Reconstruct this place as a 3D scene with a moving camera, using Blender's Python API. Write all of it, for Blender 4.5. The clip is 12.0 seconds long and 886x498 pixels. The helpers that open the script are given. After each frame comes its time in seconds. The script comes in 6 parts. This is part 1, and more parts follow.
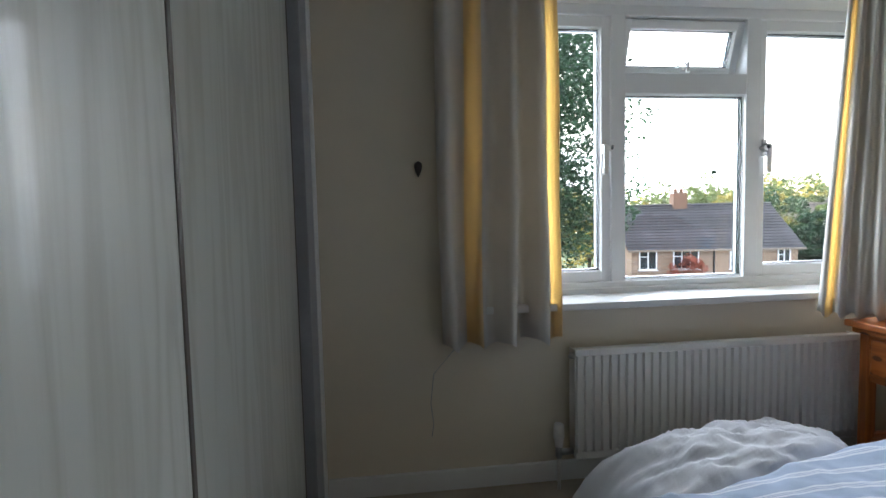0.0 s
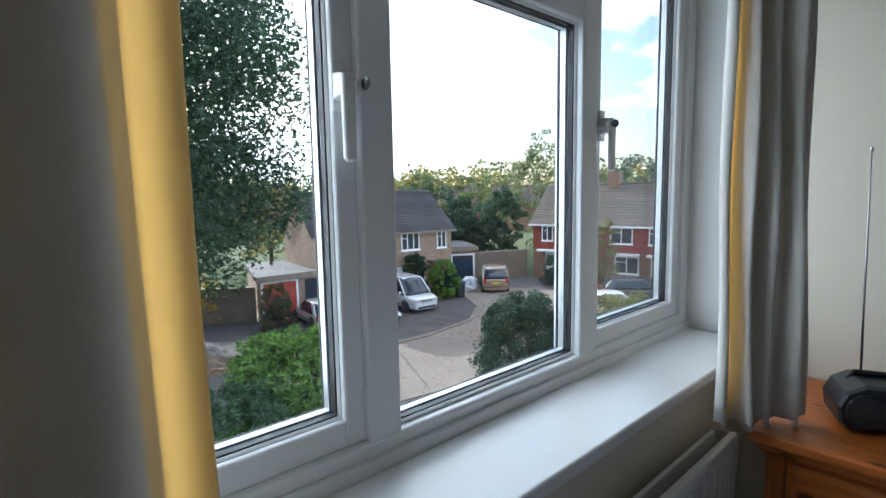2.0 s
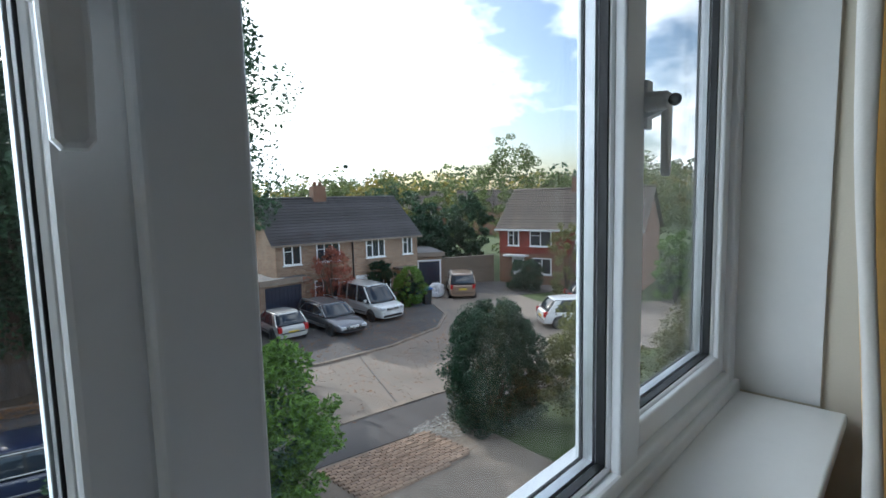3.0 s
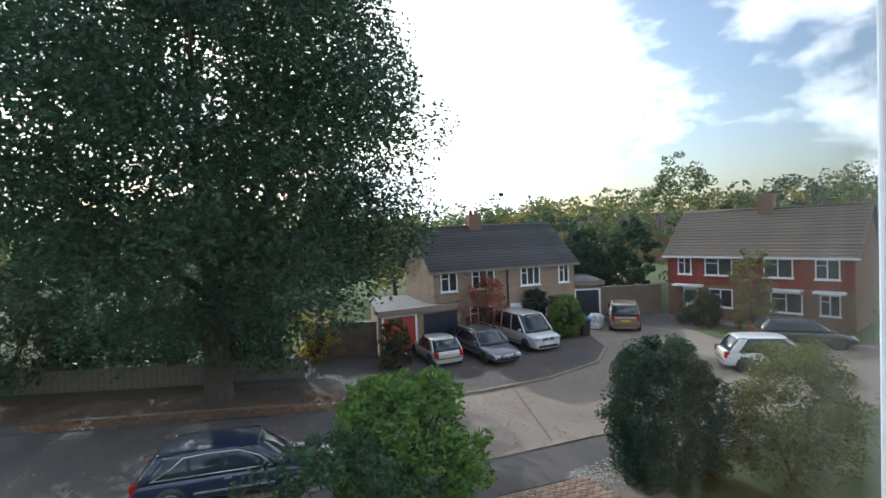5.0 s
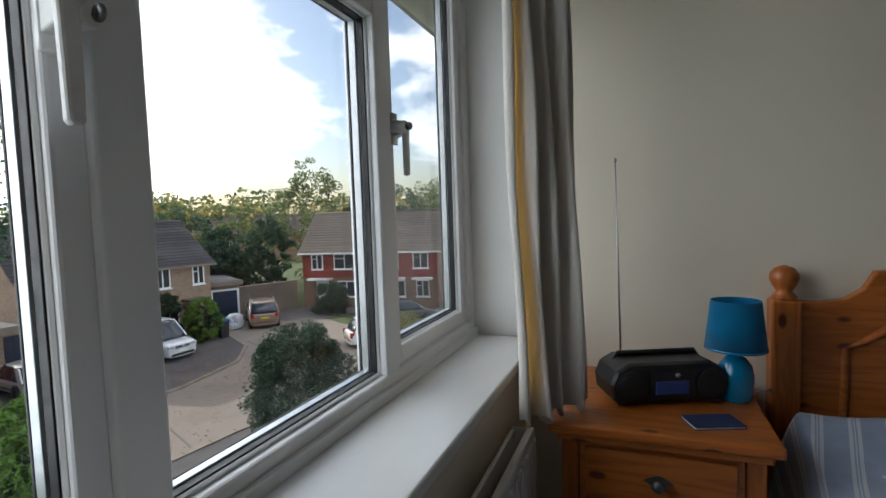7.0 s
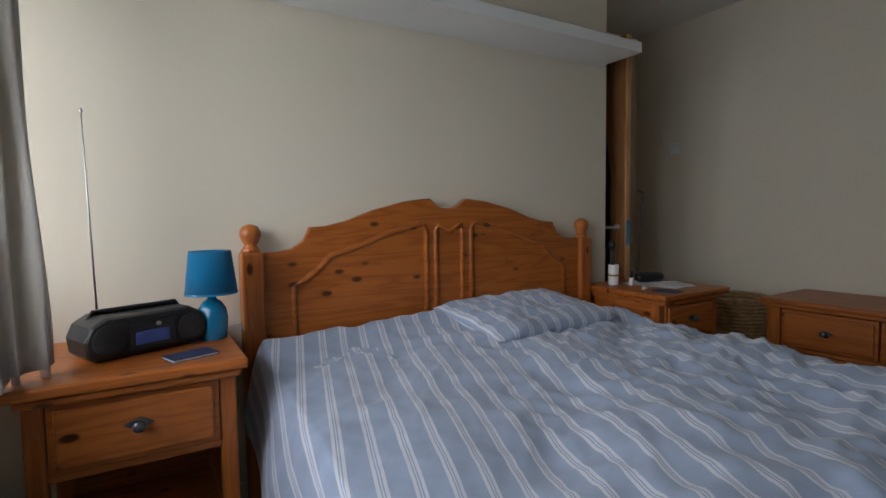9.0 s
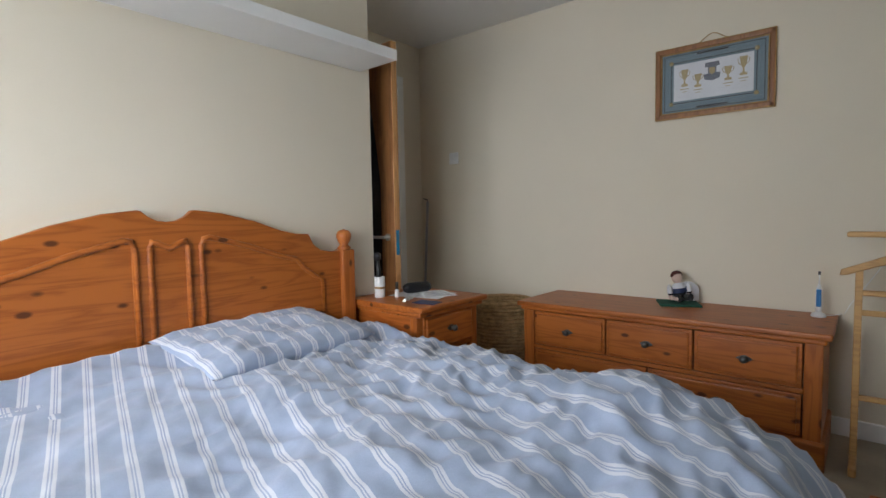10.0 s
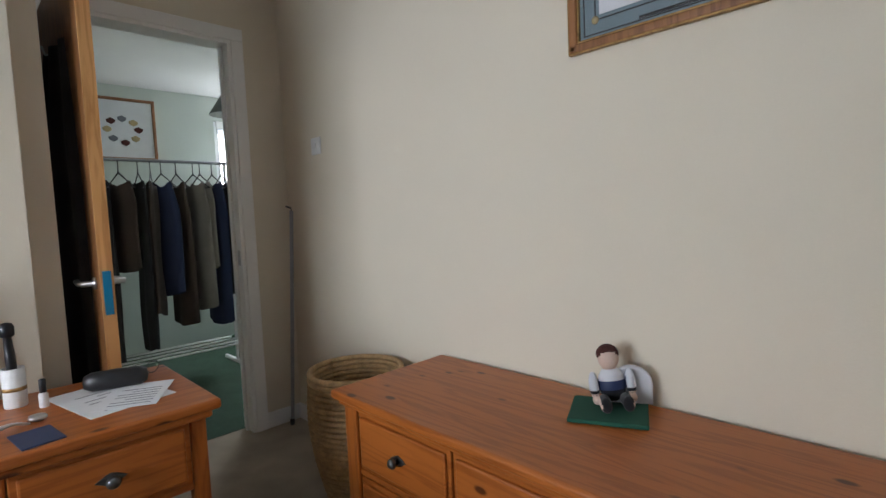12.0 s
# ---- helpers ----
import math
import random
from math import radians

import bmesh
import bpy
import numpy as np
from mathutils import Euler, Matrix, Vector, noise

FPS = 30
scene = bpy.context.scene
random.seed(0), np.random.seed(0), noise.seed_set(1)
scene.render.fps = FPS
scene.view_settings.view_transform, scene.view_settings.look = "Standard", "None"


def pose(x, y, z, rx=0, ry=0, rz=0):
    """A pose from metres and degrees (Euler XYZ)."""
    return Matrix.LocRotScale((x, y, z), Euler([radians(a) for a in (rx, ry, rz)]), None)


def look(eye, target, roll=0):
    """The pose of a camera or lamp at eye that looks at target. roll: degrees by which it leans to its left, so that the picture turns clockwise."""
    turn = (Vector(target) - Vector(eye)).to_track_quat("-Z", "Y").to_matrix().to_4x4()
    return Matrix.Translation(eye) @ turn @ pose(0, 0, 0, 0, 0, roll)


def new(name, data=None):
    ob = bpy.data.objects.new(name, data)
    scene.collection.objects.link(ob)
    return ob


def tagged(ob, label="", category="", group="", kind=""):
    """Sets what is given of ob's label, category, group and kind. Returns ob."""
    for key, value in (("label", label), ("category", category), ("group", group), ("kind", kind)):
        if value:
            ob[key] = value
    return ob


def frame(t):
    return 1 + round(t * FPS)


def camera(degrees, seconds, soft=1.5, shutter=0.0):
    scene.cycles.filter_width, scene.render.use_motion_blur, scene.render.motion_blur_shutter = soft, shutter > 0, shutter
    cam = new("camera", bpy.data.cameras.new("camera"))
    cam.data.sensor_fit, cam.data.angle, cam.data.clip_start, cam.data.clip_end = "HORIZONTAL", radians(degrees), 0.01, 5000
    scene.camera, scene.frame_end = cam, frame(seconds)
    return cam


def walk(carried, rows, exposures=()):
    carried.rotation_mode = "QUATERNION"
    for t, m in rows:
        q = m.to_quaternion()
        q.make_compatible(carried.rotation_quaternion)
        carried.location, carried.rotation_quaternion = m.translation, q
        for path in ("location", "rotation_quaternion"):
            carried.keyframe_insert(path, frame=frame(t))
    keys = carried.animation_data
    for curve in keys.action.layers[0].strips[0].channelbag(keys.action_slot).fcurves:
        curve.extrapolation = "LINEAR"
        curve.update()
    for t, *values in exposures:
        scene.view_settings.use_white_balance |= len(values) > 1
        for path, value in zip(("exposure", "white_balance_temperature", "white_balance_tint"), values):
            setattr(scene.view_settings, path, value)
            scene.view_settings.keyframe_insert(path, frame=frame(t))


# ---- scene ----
cam = camera(83.0, 12.0)
PATH = [
    (0, (-2.394, -1.995, 1.063), (-2.152, -0.014, 0.929), -1.3),
    (0.6, (-2.255, -1.557, 1.087), (-1.818, 0.389, 0.937), -1.7),
    (1.1, (-2.128, -1.160, 1.128), (-1.311, 0.657, 0.954), -1.7),
    (1.5, (-2.008, -0.877, 1.147), (-0.941, 0.802, 0.940), -1.3),
    (2, (-1.818, -0.523, 1.175), (-0.478, 0.945, 0.956), -1.0),
    (2.5, (-1.658, -0.315, 1.19), (-0.22, 1.059, 0.976), -1.0),
    (2.7, (-1.564, -0.242, 1.193), (-0.113, 1.119, 0.984), -1.2),
    (4.3, (-1.235, 0.072, 1.236), (-0.081, 1.701, 1.123), -2.1),
    (4.5, (-1.222, 0.084, 1.232), (-0.133, 1.759, 1.132), -2.1),
    (5, (-1.165, 0.092, 1.228), (-0.206, 1.846, 1.152), -2.5),
    (5.5, (-1.277, -0.005, 1.231), (-0.362, 1.773, 1.169), -2.7),
    (6, (-1.406, -0.162, 1.216), (-0.244, 1.465, 1.152), -2.7),
    (6.5, (-1.588, -0.293, 1.158), (-0.033, 0.962, 1.076), -2.5),
    (7, (-1.74, -0.383, 1.121), (0.117, 0.348, 0.993), -1.9),
    (7.2, (-1.783, -0.392, 1.105), (0.146, 0.112, 0.956), -1.6),
    (8.8, (-1.888, -0.423, 0.97), (-0.105, -1.317, 0.836), -0.5),
    (9, (-1.901, -0.452, 0.967), (-0.187, -1.473, 0.838), -0.8),
    (9.5, (-1.946, -0.569, 0.995), (-0.421, -1.856, 0.858), -0.9),
    (10, (-1.996, -0.833, 1.006), (-0.707, -2.356, 0.874), -1.0),
    (10.5, (-2.039, -1.216, 1.01), (-0.91, -2.862, 0.881), -1.0),
    (11, (-2.043, -1.662, 1.046), (-0.912, -3.306, 0.902), -1.6),
    (11.5, (-1.988, -2.094, 1.05), (-0.833, -3.72, 0.908), -2.0),
    (12, (-1.873, -2.453, 1.064), (-0.452, -3.853, 0.926), -2.5),
]
EXPOSURES = [(0.0, 2.45, 5800, 7), (0.5, 2.4, 5850, 7), (1.0, 2.35, 5850, 7), (1.5, 1.95, 5700, 6), (2.0, 1.35, 5450, 5), (2.5, 1.0, 5500, 4), (4.3, 0.55, 5600, 5), (5.5, 0.55, 5700, 5), (6.5, 0.45, 5900, 6), (7.0, 0.75, 6100, 8), (9.0, 1.75, 6200, 12), (9.5, 2.75, 6200, 12), (10.0, 3.05, 6200, 12), (10.5, 3.1, 6300, 13), (11.0, 3.3, 6400, 14), (11.5, 3.35, 6450, 14), (12.0, 3.4, 6000, 13)]
# exposure follows the phone's own metering
walk(cam, [(t, look(eye, target, roll)) for t, eye, target, roll in PATH], EXPOSURES)

# ---- world, sun, window light ----
SUN_YAW, SUN_ELEV = 3.0, 25.0
world = bpy.data.worlds.new("sky")
scene.world = world
world.use_nodes = True
wn, wl = world.node_tree.nodes, world.node_tree.links
wn.clear()
sky = wn.new("ShaderNodeTexSky")
sky.sky_type, sky.sun_disc = "NISHITA", False
sky.sun_elevation, sky.sun_rotation = radians(SUN_ELEV), radians(SUN_YAW)
sky.air_density, sky.dust_density = 1.0, 2.5
geo = wn.new("ShaderNodeTexCoord")
stretch = wn.new("ShaderNodeMapping")
stretch.inputs["Scale"].default_value = (1.0, 1.0, 2.0)
wl.new(geo.outputs["Generated"], stretch.inputs["Vector"])
puff = wn.new("ShaderNodeTexNoise")
puff.inputs["Scale"].default_value, puff.inputs["Detail"].default_value, puff.inputs["Roughness"].default_value = 3.4, 9, 0.56
wl.new(stretch.outputs["Vector"], puff.inputs["Vector"])
cover = wn.new("ShaderNodeValToRGB")
cover.color_ramp.elements[0].position, cover.color_ramp.elements[1].position = 0.45, 0.60
wl.new(puff.outputs["Fac"], cover.inputs["Fac"])
mixed = wn.new("ShaderNodeMix")
mixed.data_type = "RGBA"
mixed.inputs["B"].default_value = (13.0, 12.6, 12.2, 1)
wl.new(cover.outputs["Color"], mixed.inputs["Factor"])
wl.new(sky.outputs["Color"], mixed.inputs["A"])
bg = wn.new("ShaderNodeBackground")
bg.inputs["Strength"].default_value = 0.12
wl.new(mixed.outputs["Result"], bg.inputs["Color"])
wo = wn.new("ShaderNodeOutputWorld")
wl.new(bg.outputs["Background"], wo.inputs["Surface"])

sun = new("sun", bpy.data.lights.new("sun", "SUN"))
sun.data.energy, sun.data.angle, sun.data.color = 2.6, radians(0.8), (1.0, 0.93, 0.82)
a, e = radians(SUN_YAW), radians(SUN_ELEV)
sun.matrix_world = look((40 * math.sin(a) * math.cos(e), 40 * math.cos(a) * math.cos(e), 40 * math.sin(e)), (0, 0, 0))

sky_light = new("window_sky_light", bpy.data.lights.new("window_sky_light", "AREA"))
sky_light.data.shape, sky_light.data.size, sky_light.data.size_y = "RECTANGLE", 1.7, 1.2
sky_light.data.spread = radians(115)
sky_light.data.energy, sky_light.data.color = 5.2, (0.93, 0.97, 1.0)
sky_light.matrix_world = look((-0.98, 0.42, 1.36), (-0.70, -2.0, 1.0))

# the small room's own window, outside the doorway
side_light = new("side_room_window_light", bpy.data.lights.new("side_room_window_light", "AREA"))
side_light.data.shape, side_light.data.size, side_light.data.size_y = "RECTANGLE", 0.8, 0.9
side_light.data.energy, side_light.data.color = 5.0, (0.94, 0.98, 1.0)
side_light.matrix_world = look((3.15, -5.2, 1.75), (1.8, -4.0, 0.9))


# ---- materials ----
def mat(name, col, rough=0.6, metal=0.0, var=0.12, scale=8.0, fine=90.0, bump=0.15, dist=0.004, stretch=(1, 1, 1), sheen=0.0, coat=0.0, spec=0.5, by_object=False):
    """Colour with coarse and fine variation, and a fine relief."""
    m = bpy.data.materials.new(name)
    m.use_nodes = True
    n, l = m.node_tree.nodes, m.node_tree.links
    b = n["Principled BSDF"]
    b.inputs["Roughness"].default_value, b.inputs["Metallic"].default_value = rough, metal
    b.inputs["Specular IOR Level"].default_value = spec
    b.inputs["Coat Weight"].default_value, b.inputs["Sheen Weight"].default_value = coat, sheen
    tc, mp = n.new("ShaderNodeTexCoord"), n.new("ShaderNodeMapping")
    mp.inputs["Scale"].default_value = stretch
    l.new(tc.outputs["Object"], mp.inputs["Vector"])
    coarse, small = n.new("ShaderNodeTexNoise"), n.new("ShaderNodeTexNoise")
    coarse.inputs["Scale"].default_value, coarse.inputs["Detail"].default_value = scale, 5
    small.inputs["Scale"].default_value, small.inputs["Detail"].default_value = fine, 3
    for t in (coarse, small):
        l.new(mp.outputs["Vector"], t.inputs["Vector"])
    add = n.new("ShaderNodeMath")
    add.operation = "MULTIPLY_ADD"
    add.inputs[1].default_value = 0.35
    l.new(small.outputs["Fac"], add.inputs[0])
    l.new(coarse.outputs["Fac"], add.inputs[2])
    ramp = n.new("ShaderNodeValToRGB")
    ramp.color_ramp.elements[0].position, ramp.color_ramp.elements[1].position = 0.4, 0.95
    ramp.color_ramp.elements[0].color = (*[c * (1 - var) for c in col], 1)
    ramp.color_ramp.elements[1].color = (*[min(1, c * (1 + var)) for c in col], 1)
    l.new(add.outputs[0], ramp.inputs["Fac"])
    out = ramp.outputs["Color"]
    if by_object:
        info, hsv = n.new("ShaderNodeObjectInfo"), n.new("ShaderNodeHueSaturation")
        rng = n.new("ShaderNodeMapRange")
        rng.inputs["To Min"].default_value, rng.inputs["To Max"].default_value = 0.72, 1.25
        l.new(info.outputs["Random"], rng.inputs["Value"])
        l.new(rng.outputs["Result"], hsv.inputs["Value"])
        l.new(out, hsv.inputs["Color"])
        out = hsv.outputs["Color"]
    l.new(out, b.inputs["Base Color"])
    if bump:
        bp = n.new("ShaderNodeBump")
        bp.inputs["Strength"].default_value, bp.inputs["Distance"].default_value = bump, dist
        l.new(small.outputs["Fac"], bp.inputs["Height"])
        l.new(bp.outputs["Normal"], b.inputs["Normal"])
    return m


def wood(name, dark, light, axis=0, rough=0.4, knots=True, coat=0.15, ring=1.0):
    """Sawn boards: grain runs along the axis, with rings, darker lines and knots."""
    m = mat(name, light, rough, var=0.08, scale=3, fine=60, bump=0.08, dist=0.002, coat=coat)
    n, l = m.node_tree.nodes, m.node_tree.links
    b = n["Principled BSDF"]
    tc, mp = n.new("ShaderNodeTexCoord"), n.new("ShaderNodeMapping")
    s = [9.0 * ring] * 3
    s[axis] = 0.7 * ring
    mp.inputs["Scale"].default_value = s
    l.new(tc.outputs["Object"], mp.inputs["Vector"])
    g = n.new("ShaderNodeTexNoise")
    g.inputs["Scale"].default_value, g.inputs["Detail"].default_value, g.inputs["Distortion"].default_value = 2.2, 6, 0.5
    l.new(mp.outputs["Vector"], g.inputs["Vector"])
    saw = n.new("ShaderNodeMath")
    saw.operation, saw.inputs[1].default_value = "PINGPONG", 0.09
    l.new(g.outputs["Fac"], saw.inputs[0])
    ramp = n.new("ShaderNodeValToRGB")
    ramp.color_ramp.elements[0].position, ramp.color_ramp.elements[1].position = 0.0, 0.06
    ramp.color_ramp.elements[0].color, ramp.color_ramp.elements[1].color = (*dark, 1), (*light, 1)
    l.new(saw.outputs[0], ramp.inputs["Fac"])
    colour = ramp.outputs["Color"]
    if knots:
        km = n.new("ShaderNodeMapping")
        ks = [13.0] * 3
        ks[axis] = 6.5
        km.inputs["Scale"].default_value = ks
        l.new(tc.outputs["Object"], km.inputs["Vector"])
        v = n.new("ShaderNodeTexVoronoi")
        v.inputs["Scale"].default_value = 1.0
        l.new(km.outputs["Vector"], v.inputs["Vector"])
        kr = n.new("ShaderNodeValToRGB")
        kr.color_ramp.elements[0].position, kr.color_ramp.elements[1].position = 0.10, 0.17
        kr.color_ramp.elements[0].color, kr.color_ramp.elements[1].color = (1, 1, 1, 1), (0, 0, 0, 1)
        l.new(v.outputs["Distance"], kr.inputs["Fac"])
        mx = n.new("ShaderNodeMix")
        mx.data_type = "RGBA"
        mx.inputs["B"].default_value = (dark[0] * 0.28, dark[1] * 0.22, dark[2] * 0.2, 1)
        l.new(kr.outputs["Color"], mx.inputs["Factor"])
        l.new(colour, mx.inputs["A"])
        colour = mx.outputs["Result"]
    for k in list(b.inputs["Base Color"].links):
        l.remove(k)
    l.new(colour, b.inputs["Base Color"])
    return m


def glass(name, tint=(1, 1, 1)):
    """A thin pane: clear straight through, with a mirror reflection that grows at a slant."""
    m = bpy.data.materials.new(name)
    m.use_nodes = True
    n, l = m.node_tree.nodes, m.node_tree.links
    n.remove(n["Principled BSDF"])
    t, g, f, mx = n.new("ShaderNodeBsdfTransparent"), n.new("ShaderNodeBsdfGlossy"), n.new("ShaderNodeLayerWeight"), n.new("ShaderNodeMixShader")
    t.inputs["Color"].default_value, g.inputs["Roughness"].default_value = (*tint, 1), 0.02
    pw, ma = n.new("ShaderNodeMath"), n.new("ShaderNodeMath")
    pw.operation, pw.inputs[1].default_value = "POWER", 5.0
    ma.operation, ma.inputs[1].default_value, ma.inputs[2].default_value = "MULTIPLY_ADD", 0.8, 0.016
    f.inputs["Blend"].default_value = 0.5
    l.new(f.outputs["Facing"], pw.inputs[0])
    l.new(pw.outputs[0], ma.inputs[0])
    l.new(ma.outputs[0], mx.inputs[0])
    l.new(t.outputs[0], mx.inputs[1])
    l.new(g.outputs[0], mx.inputs[2])
    l.new(mx.outputs[0], n["Material Output"].inputs["Surface"])
    return m


def cloth(name, col, through_col, share=0.4, rough=0.9, scale=4, fine=260):
    """Woven cloth that lets some light through."""
    m = mat(name, col, rough, var=0.07, scale=scale, fine=fine, bump=0.25, dist=0.002, sheen=0.2, spec=0.2)
    n, l = m.node_tree.nodes, m.node_tree.links
    tr, mx = n.new("ShaderNodeBsdfTranslucent"), n.new("ShaderNodeMixShader")
    tr.inputs["Color"].default_value = (*through_col, 1)
    mx.inputs[0].default_value = share
    l.new(n["Principled BSDF"].outputs[0], mx.inputs[1])
    l.new(tr.outputs[0], mx.inputs[2])
    l.new(mx.outputs[0], n["Material Output"].inputs["Surface"])
    return m


def leaf(name, col, var=0.5, share=0.45):
    """Leaves: each one its own shade, with light through it."""
    m = bpy.data.materials.new(name)
    m.use_nodes = True
    n, l = m.node_tree.nodes, m.node_tree.links
    b = n["Principled BSDF"]
    b.inputs["Roughness"].default_value = 0.5
    g, r = n.new("ShaderNodeNewGeometry"), n.new("ShaderNodeValToRGB")
    r.color_ramp.elements[0].color = (*[c * (1 - var) for c in col], 1)
    r.color_ramp.elements[1].color = (*[c * (1 + var) for c in col], 1)
    l.new(g.outputs["Random Per Island"], r.inputs["Fac"])
    l.new(r.outputs["Color"], b.inputs["Base Color"])
    tr, mx = n.new("ShaderNodeBsdfTranslucent"), n.new("ShaderNodeMixShader")
    l.new(r.outputs["Color"], tr.inputs["Color"])
    mx.inputs[0].default_value = share
    l.new(b.outputs[0], mx.inputs[1])
    l.new(tr.outputs[0], mx.inputs[2])
    l.new(mx.outputs[0], n["Material Output"].inputs["Surface"])
    return m


def brickwork(name, a, b_, mortar, bw=0.225, bh=0.075):
    m = mat(name, a, 0.9, bump=0)
    n, l = m.node_tree.nodes, m.node_tree.links
    tc, sep, comb, add = n.new("ShaderNodeTexCoord"), n.new("ShaderNodeSeparateXYZ"), n.new("ShaderNodeCombineXYZ"), n.new("ShaderNodeMath")
    l.new(tc.outputs["Object"], sep.inputs[0])
    l.new(sep.outputs["X"], add.inputs[0])
    l.new(sep.outputs["Y"], add.inputs[1])
    l.new(add.outputs[0], comb.inputs["X"])
    l.new(sep.outputs["Z"], comb.inputs["Y"])
    t = n.new("ShaderNodeTexBrick")
    t.inputs["Scale"].default_value, t.inputs["Brick Width"].default_value, t.inputs["Row Height"].default_value = 1, bw, bh
    t.inputs["Mortar Size"].default_value = 0.008
    t.inputs["Color1"].default_value, t.inputs["Color2"].default_value, t.inputs["Mortar"].default_value = (*a, 1), (*b_, 1), (*mortar, 1)
    l.new(comb.outputs[0], t.inputs["Vector"])
    ns, mx = n.new("ShaderNodeTexNoise"), n.new("ShaderNodeMix")
    ns.inputs["Scale"].default_value, ns.inputs["Detail"].default_value = 0.9, 8
    l.new(tc.outputs["Object"], ns.inputs["Vector"])
    mx.data_type, mx.blend_type = "RGBA", "MULTIPLY"
    mx.inputs["Factor"].default_value = 0.55
    l.new(t.outputs["Color"], mx.inputs["A"])
    l.new(ns.outputs["Fac"], mx.inputs["B"])
    l.new(mx.outputs["Result"], n["Principled BSDF"].inputs["Base Color"])
    bp = n.new("ShaderNodeBump")
    bp.inputs["Strength"].default_value, bp.inputs["Distance"].default_value, bp.invert = 0.6, 0.01, True
    l.new(t.outputs["Fac"], bp.inputs["Height"])
    l.new(bp.outputs["Normal"], n["Principled BSDF"].inputs["Normal"])
    return m


def striped(name, angle):
    """Blue chambray with pairs of white woven stripes."""
    m = mat(name, (0.34, 0.41, 0.55), 0.9, var=0.14, scale=14, fine=300, bump=0.3, dist=0.002, sheen=0.3, spec=0.2)
    n, l = m.node_tree.nodes, m.node_tree.links
    b = n["Principled BSDF"]
    base = b.inputs["Base Color"].links[0].from_socket
    tc, mp, sep = n.new("ShaderNodeUVMap"), n.new("ShaderNodeMapping"), n.new("ShaderNodeSeparateXYZ")
    mp.inputs["Rotation"].default_value = (0, 0, radians(angle))
    l.new(tc.outputs[0], mp.inputs["Vector"])
    l.new(mp.outputs[0], sep.inputs[0])
    last = None
    for off, width in ((0.0, 0.008), (0.018, 0.008), (0.0115, 0.003)):
        md, cmp_ = n.new("ShaderNodeMath"), n.new("ShaderNodeMath")
        ad = n.new("ShaderNodeMath")
        ad.operation, ad.inputs[1].default_value = "ADD", 10 - off
        md.operation, md.inputs[1].default_value = "MODULO", 0.078
        cmp_.operation, cmp_.inputs[1].default_value = "LESS_THAN", width
        l.new(sep.outputs["Y"], ad.inputs[0])
        l.new(ad.outputs[0], md.inputs[0])
        l.new(md.outputs[0], cmp_.inputs[0])
        if last is None:
            last = cmp_.outputs[0]
        else:
            mxx = n.new("ShaderNodeMath")
            mxx.operation = "MAXIMUM"
            l.new(last, mxx.inputs[0])
            l.new(cmp_.outputs[0], mxx.inputs[1])
            last = mxx.outputs[0]
    soft = n.new("ShaderNodeMath")
    soft.operation, soft.inputs[1].default_value = "MULTIPLY", 0.68
    l.new(last, soft.inputs[0])
    mx = n.new("ShaderNodeMix")
    mx.data_type = "RGBA"
    mx.inputs["B"].default_value = (0.78, 0.79, 0.81, 1)
    l.new(soft.outputs[0], mx.inputs["Factor"])
    l.new(base, mx.inputs["A"])
    l.new(mx.outputs["Result"], b.inputs["Base Color"])
    return m


M_WALL = mat("cream_wall_paint", (0.72, 0.655, 0.53), 0.85, var=0.025, scale=2, fine=180, bump=0.25, dist=0.0015)
M_CEIL = mat("white_ceiling_paint", (0.80, 0.79, 0.76), 0.9, var=0.02, scale=3, fine=160, bump=0.3, dist=0.002)
M_CARPET = mat("beige_carpet", (0.42, 0.36, 0.28), 1.0, var=0.22, scale=5, fine=420, bump=0.9, dist=0.006)
M_UPVC = mat("white_window_plastic", (0.82, 0.83, 0.84), 0.3, var=0.02, scale=3, fine=40, bump=0.02)
M_GLOSS = mat("white_gloss_paint", (0.80, 0.80, 0.78), 0.28, var=0.03, scale=4, fine=60, bump=0.05)
M_ENAMEL = mat("radiator_enamel", (0.76, 0.74, 0.70), 0.35, var=0.03, scale=4, fine=60, bump=0.03)
M_GASKET = mat("black_gasket_rubber", (0.012, 0.013, 0.015), 0.5, bump=0.05)
M_SPACER = mat("aluminium_spacer", (0.6, 0.62, 0.64), 0.4, 0.8, scale=40, bump=0.1)
M_GLASS = glass("window_glass")
M_PICGLASS = glass("picture_glass")
M_CHROME = mat("brushed_steel", (0.55, 0.55, 0.55), 0.3, 1.0, var=0.05, bump=0.03)
M_PEWTER = mat("dark_pewter", (0.16, 0.17, 0.17), 0.38, 0.9, var=0.25, scale=40, bump=0.15)
M_CURTAIN = cloth("cream_lined_curtain", (0.70, 0.67, 0.62), (0.76, 0.66, 0.50), 0.15)
M_GLOWCLOTH = cloth("gold_glow_curtain", (0.74, 0.66, 0.48), (0.90, 0.70, 0.36), 0.7)
PINE = [wood("honey_pine_" + "xyz"[i], (0.305, 0.080, 0.011), (0.42, 0.122, 0.019), i, coat=0.06) for i in range(3)]
M_DOORWOOD = wood("orange_door_edge", (0.44, 0.20, 0.06), (0.60, 0.31, 0.11), 2, knots=False)
M_DARKDOOR = wood("brown_door_face", (0.20, 0.085, 0.03), (0.30, 0.13, 0.045), 2, knots=False)
M_BEECH = wood("pale_beech", (0.47, 0.26, 0.09), (0.58, 0.34, 0.125), 0, knots=False)
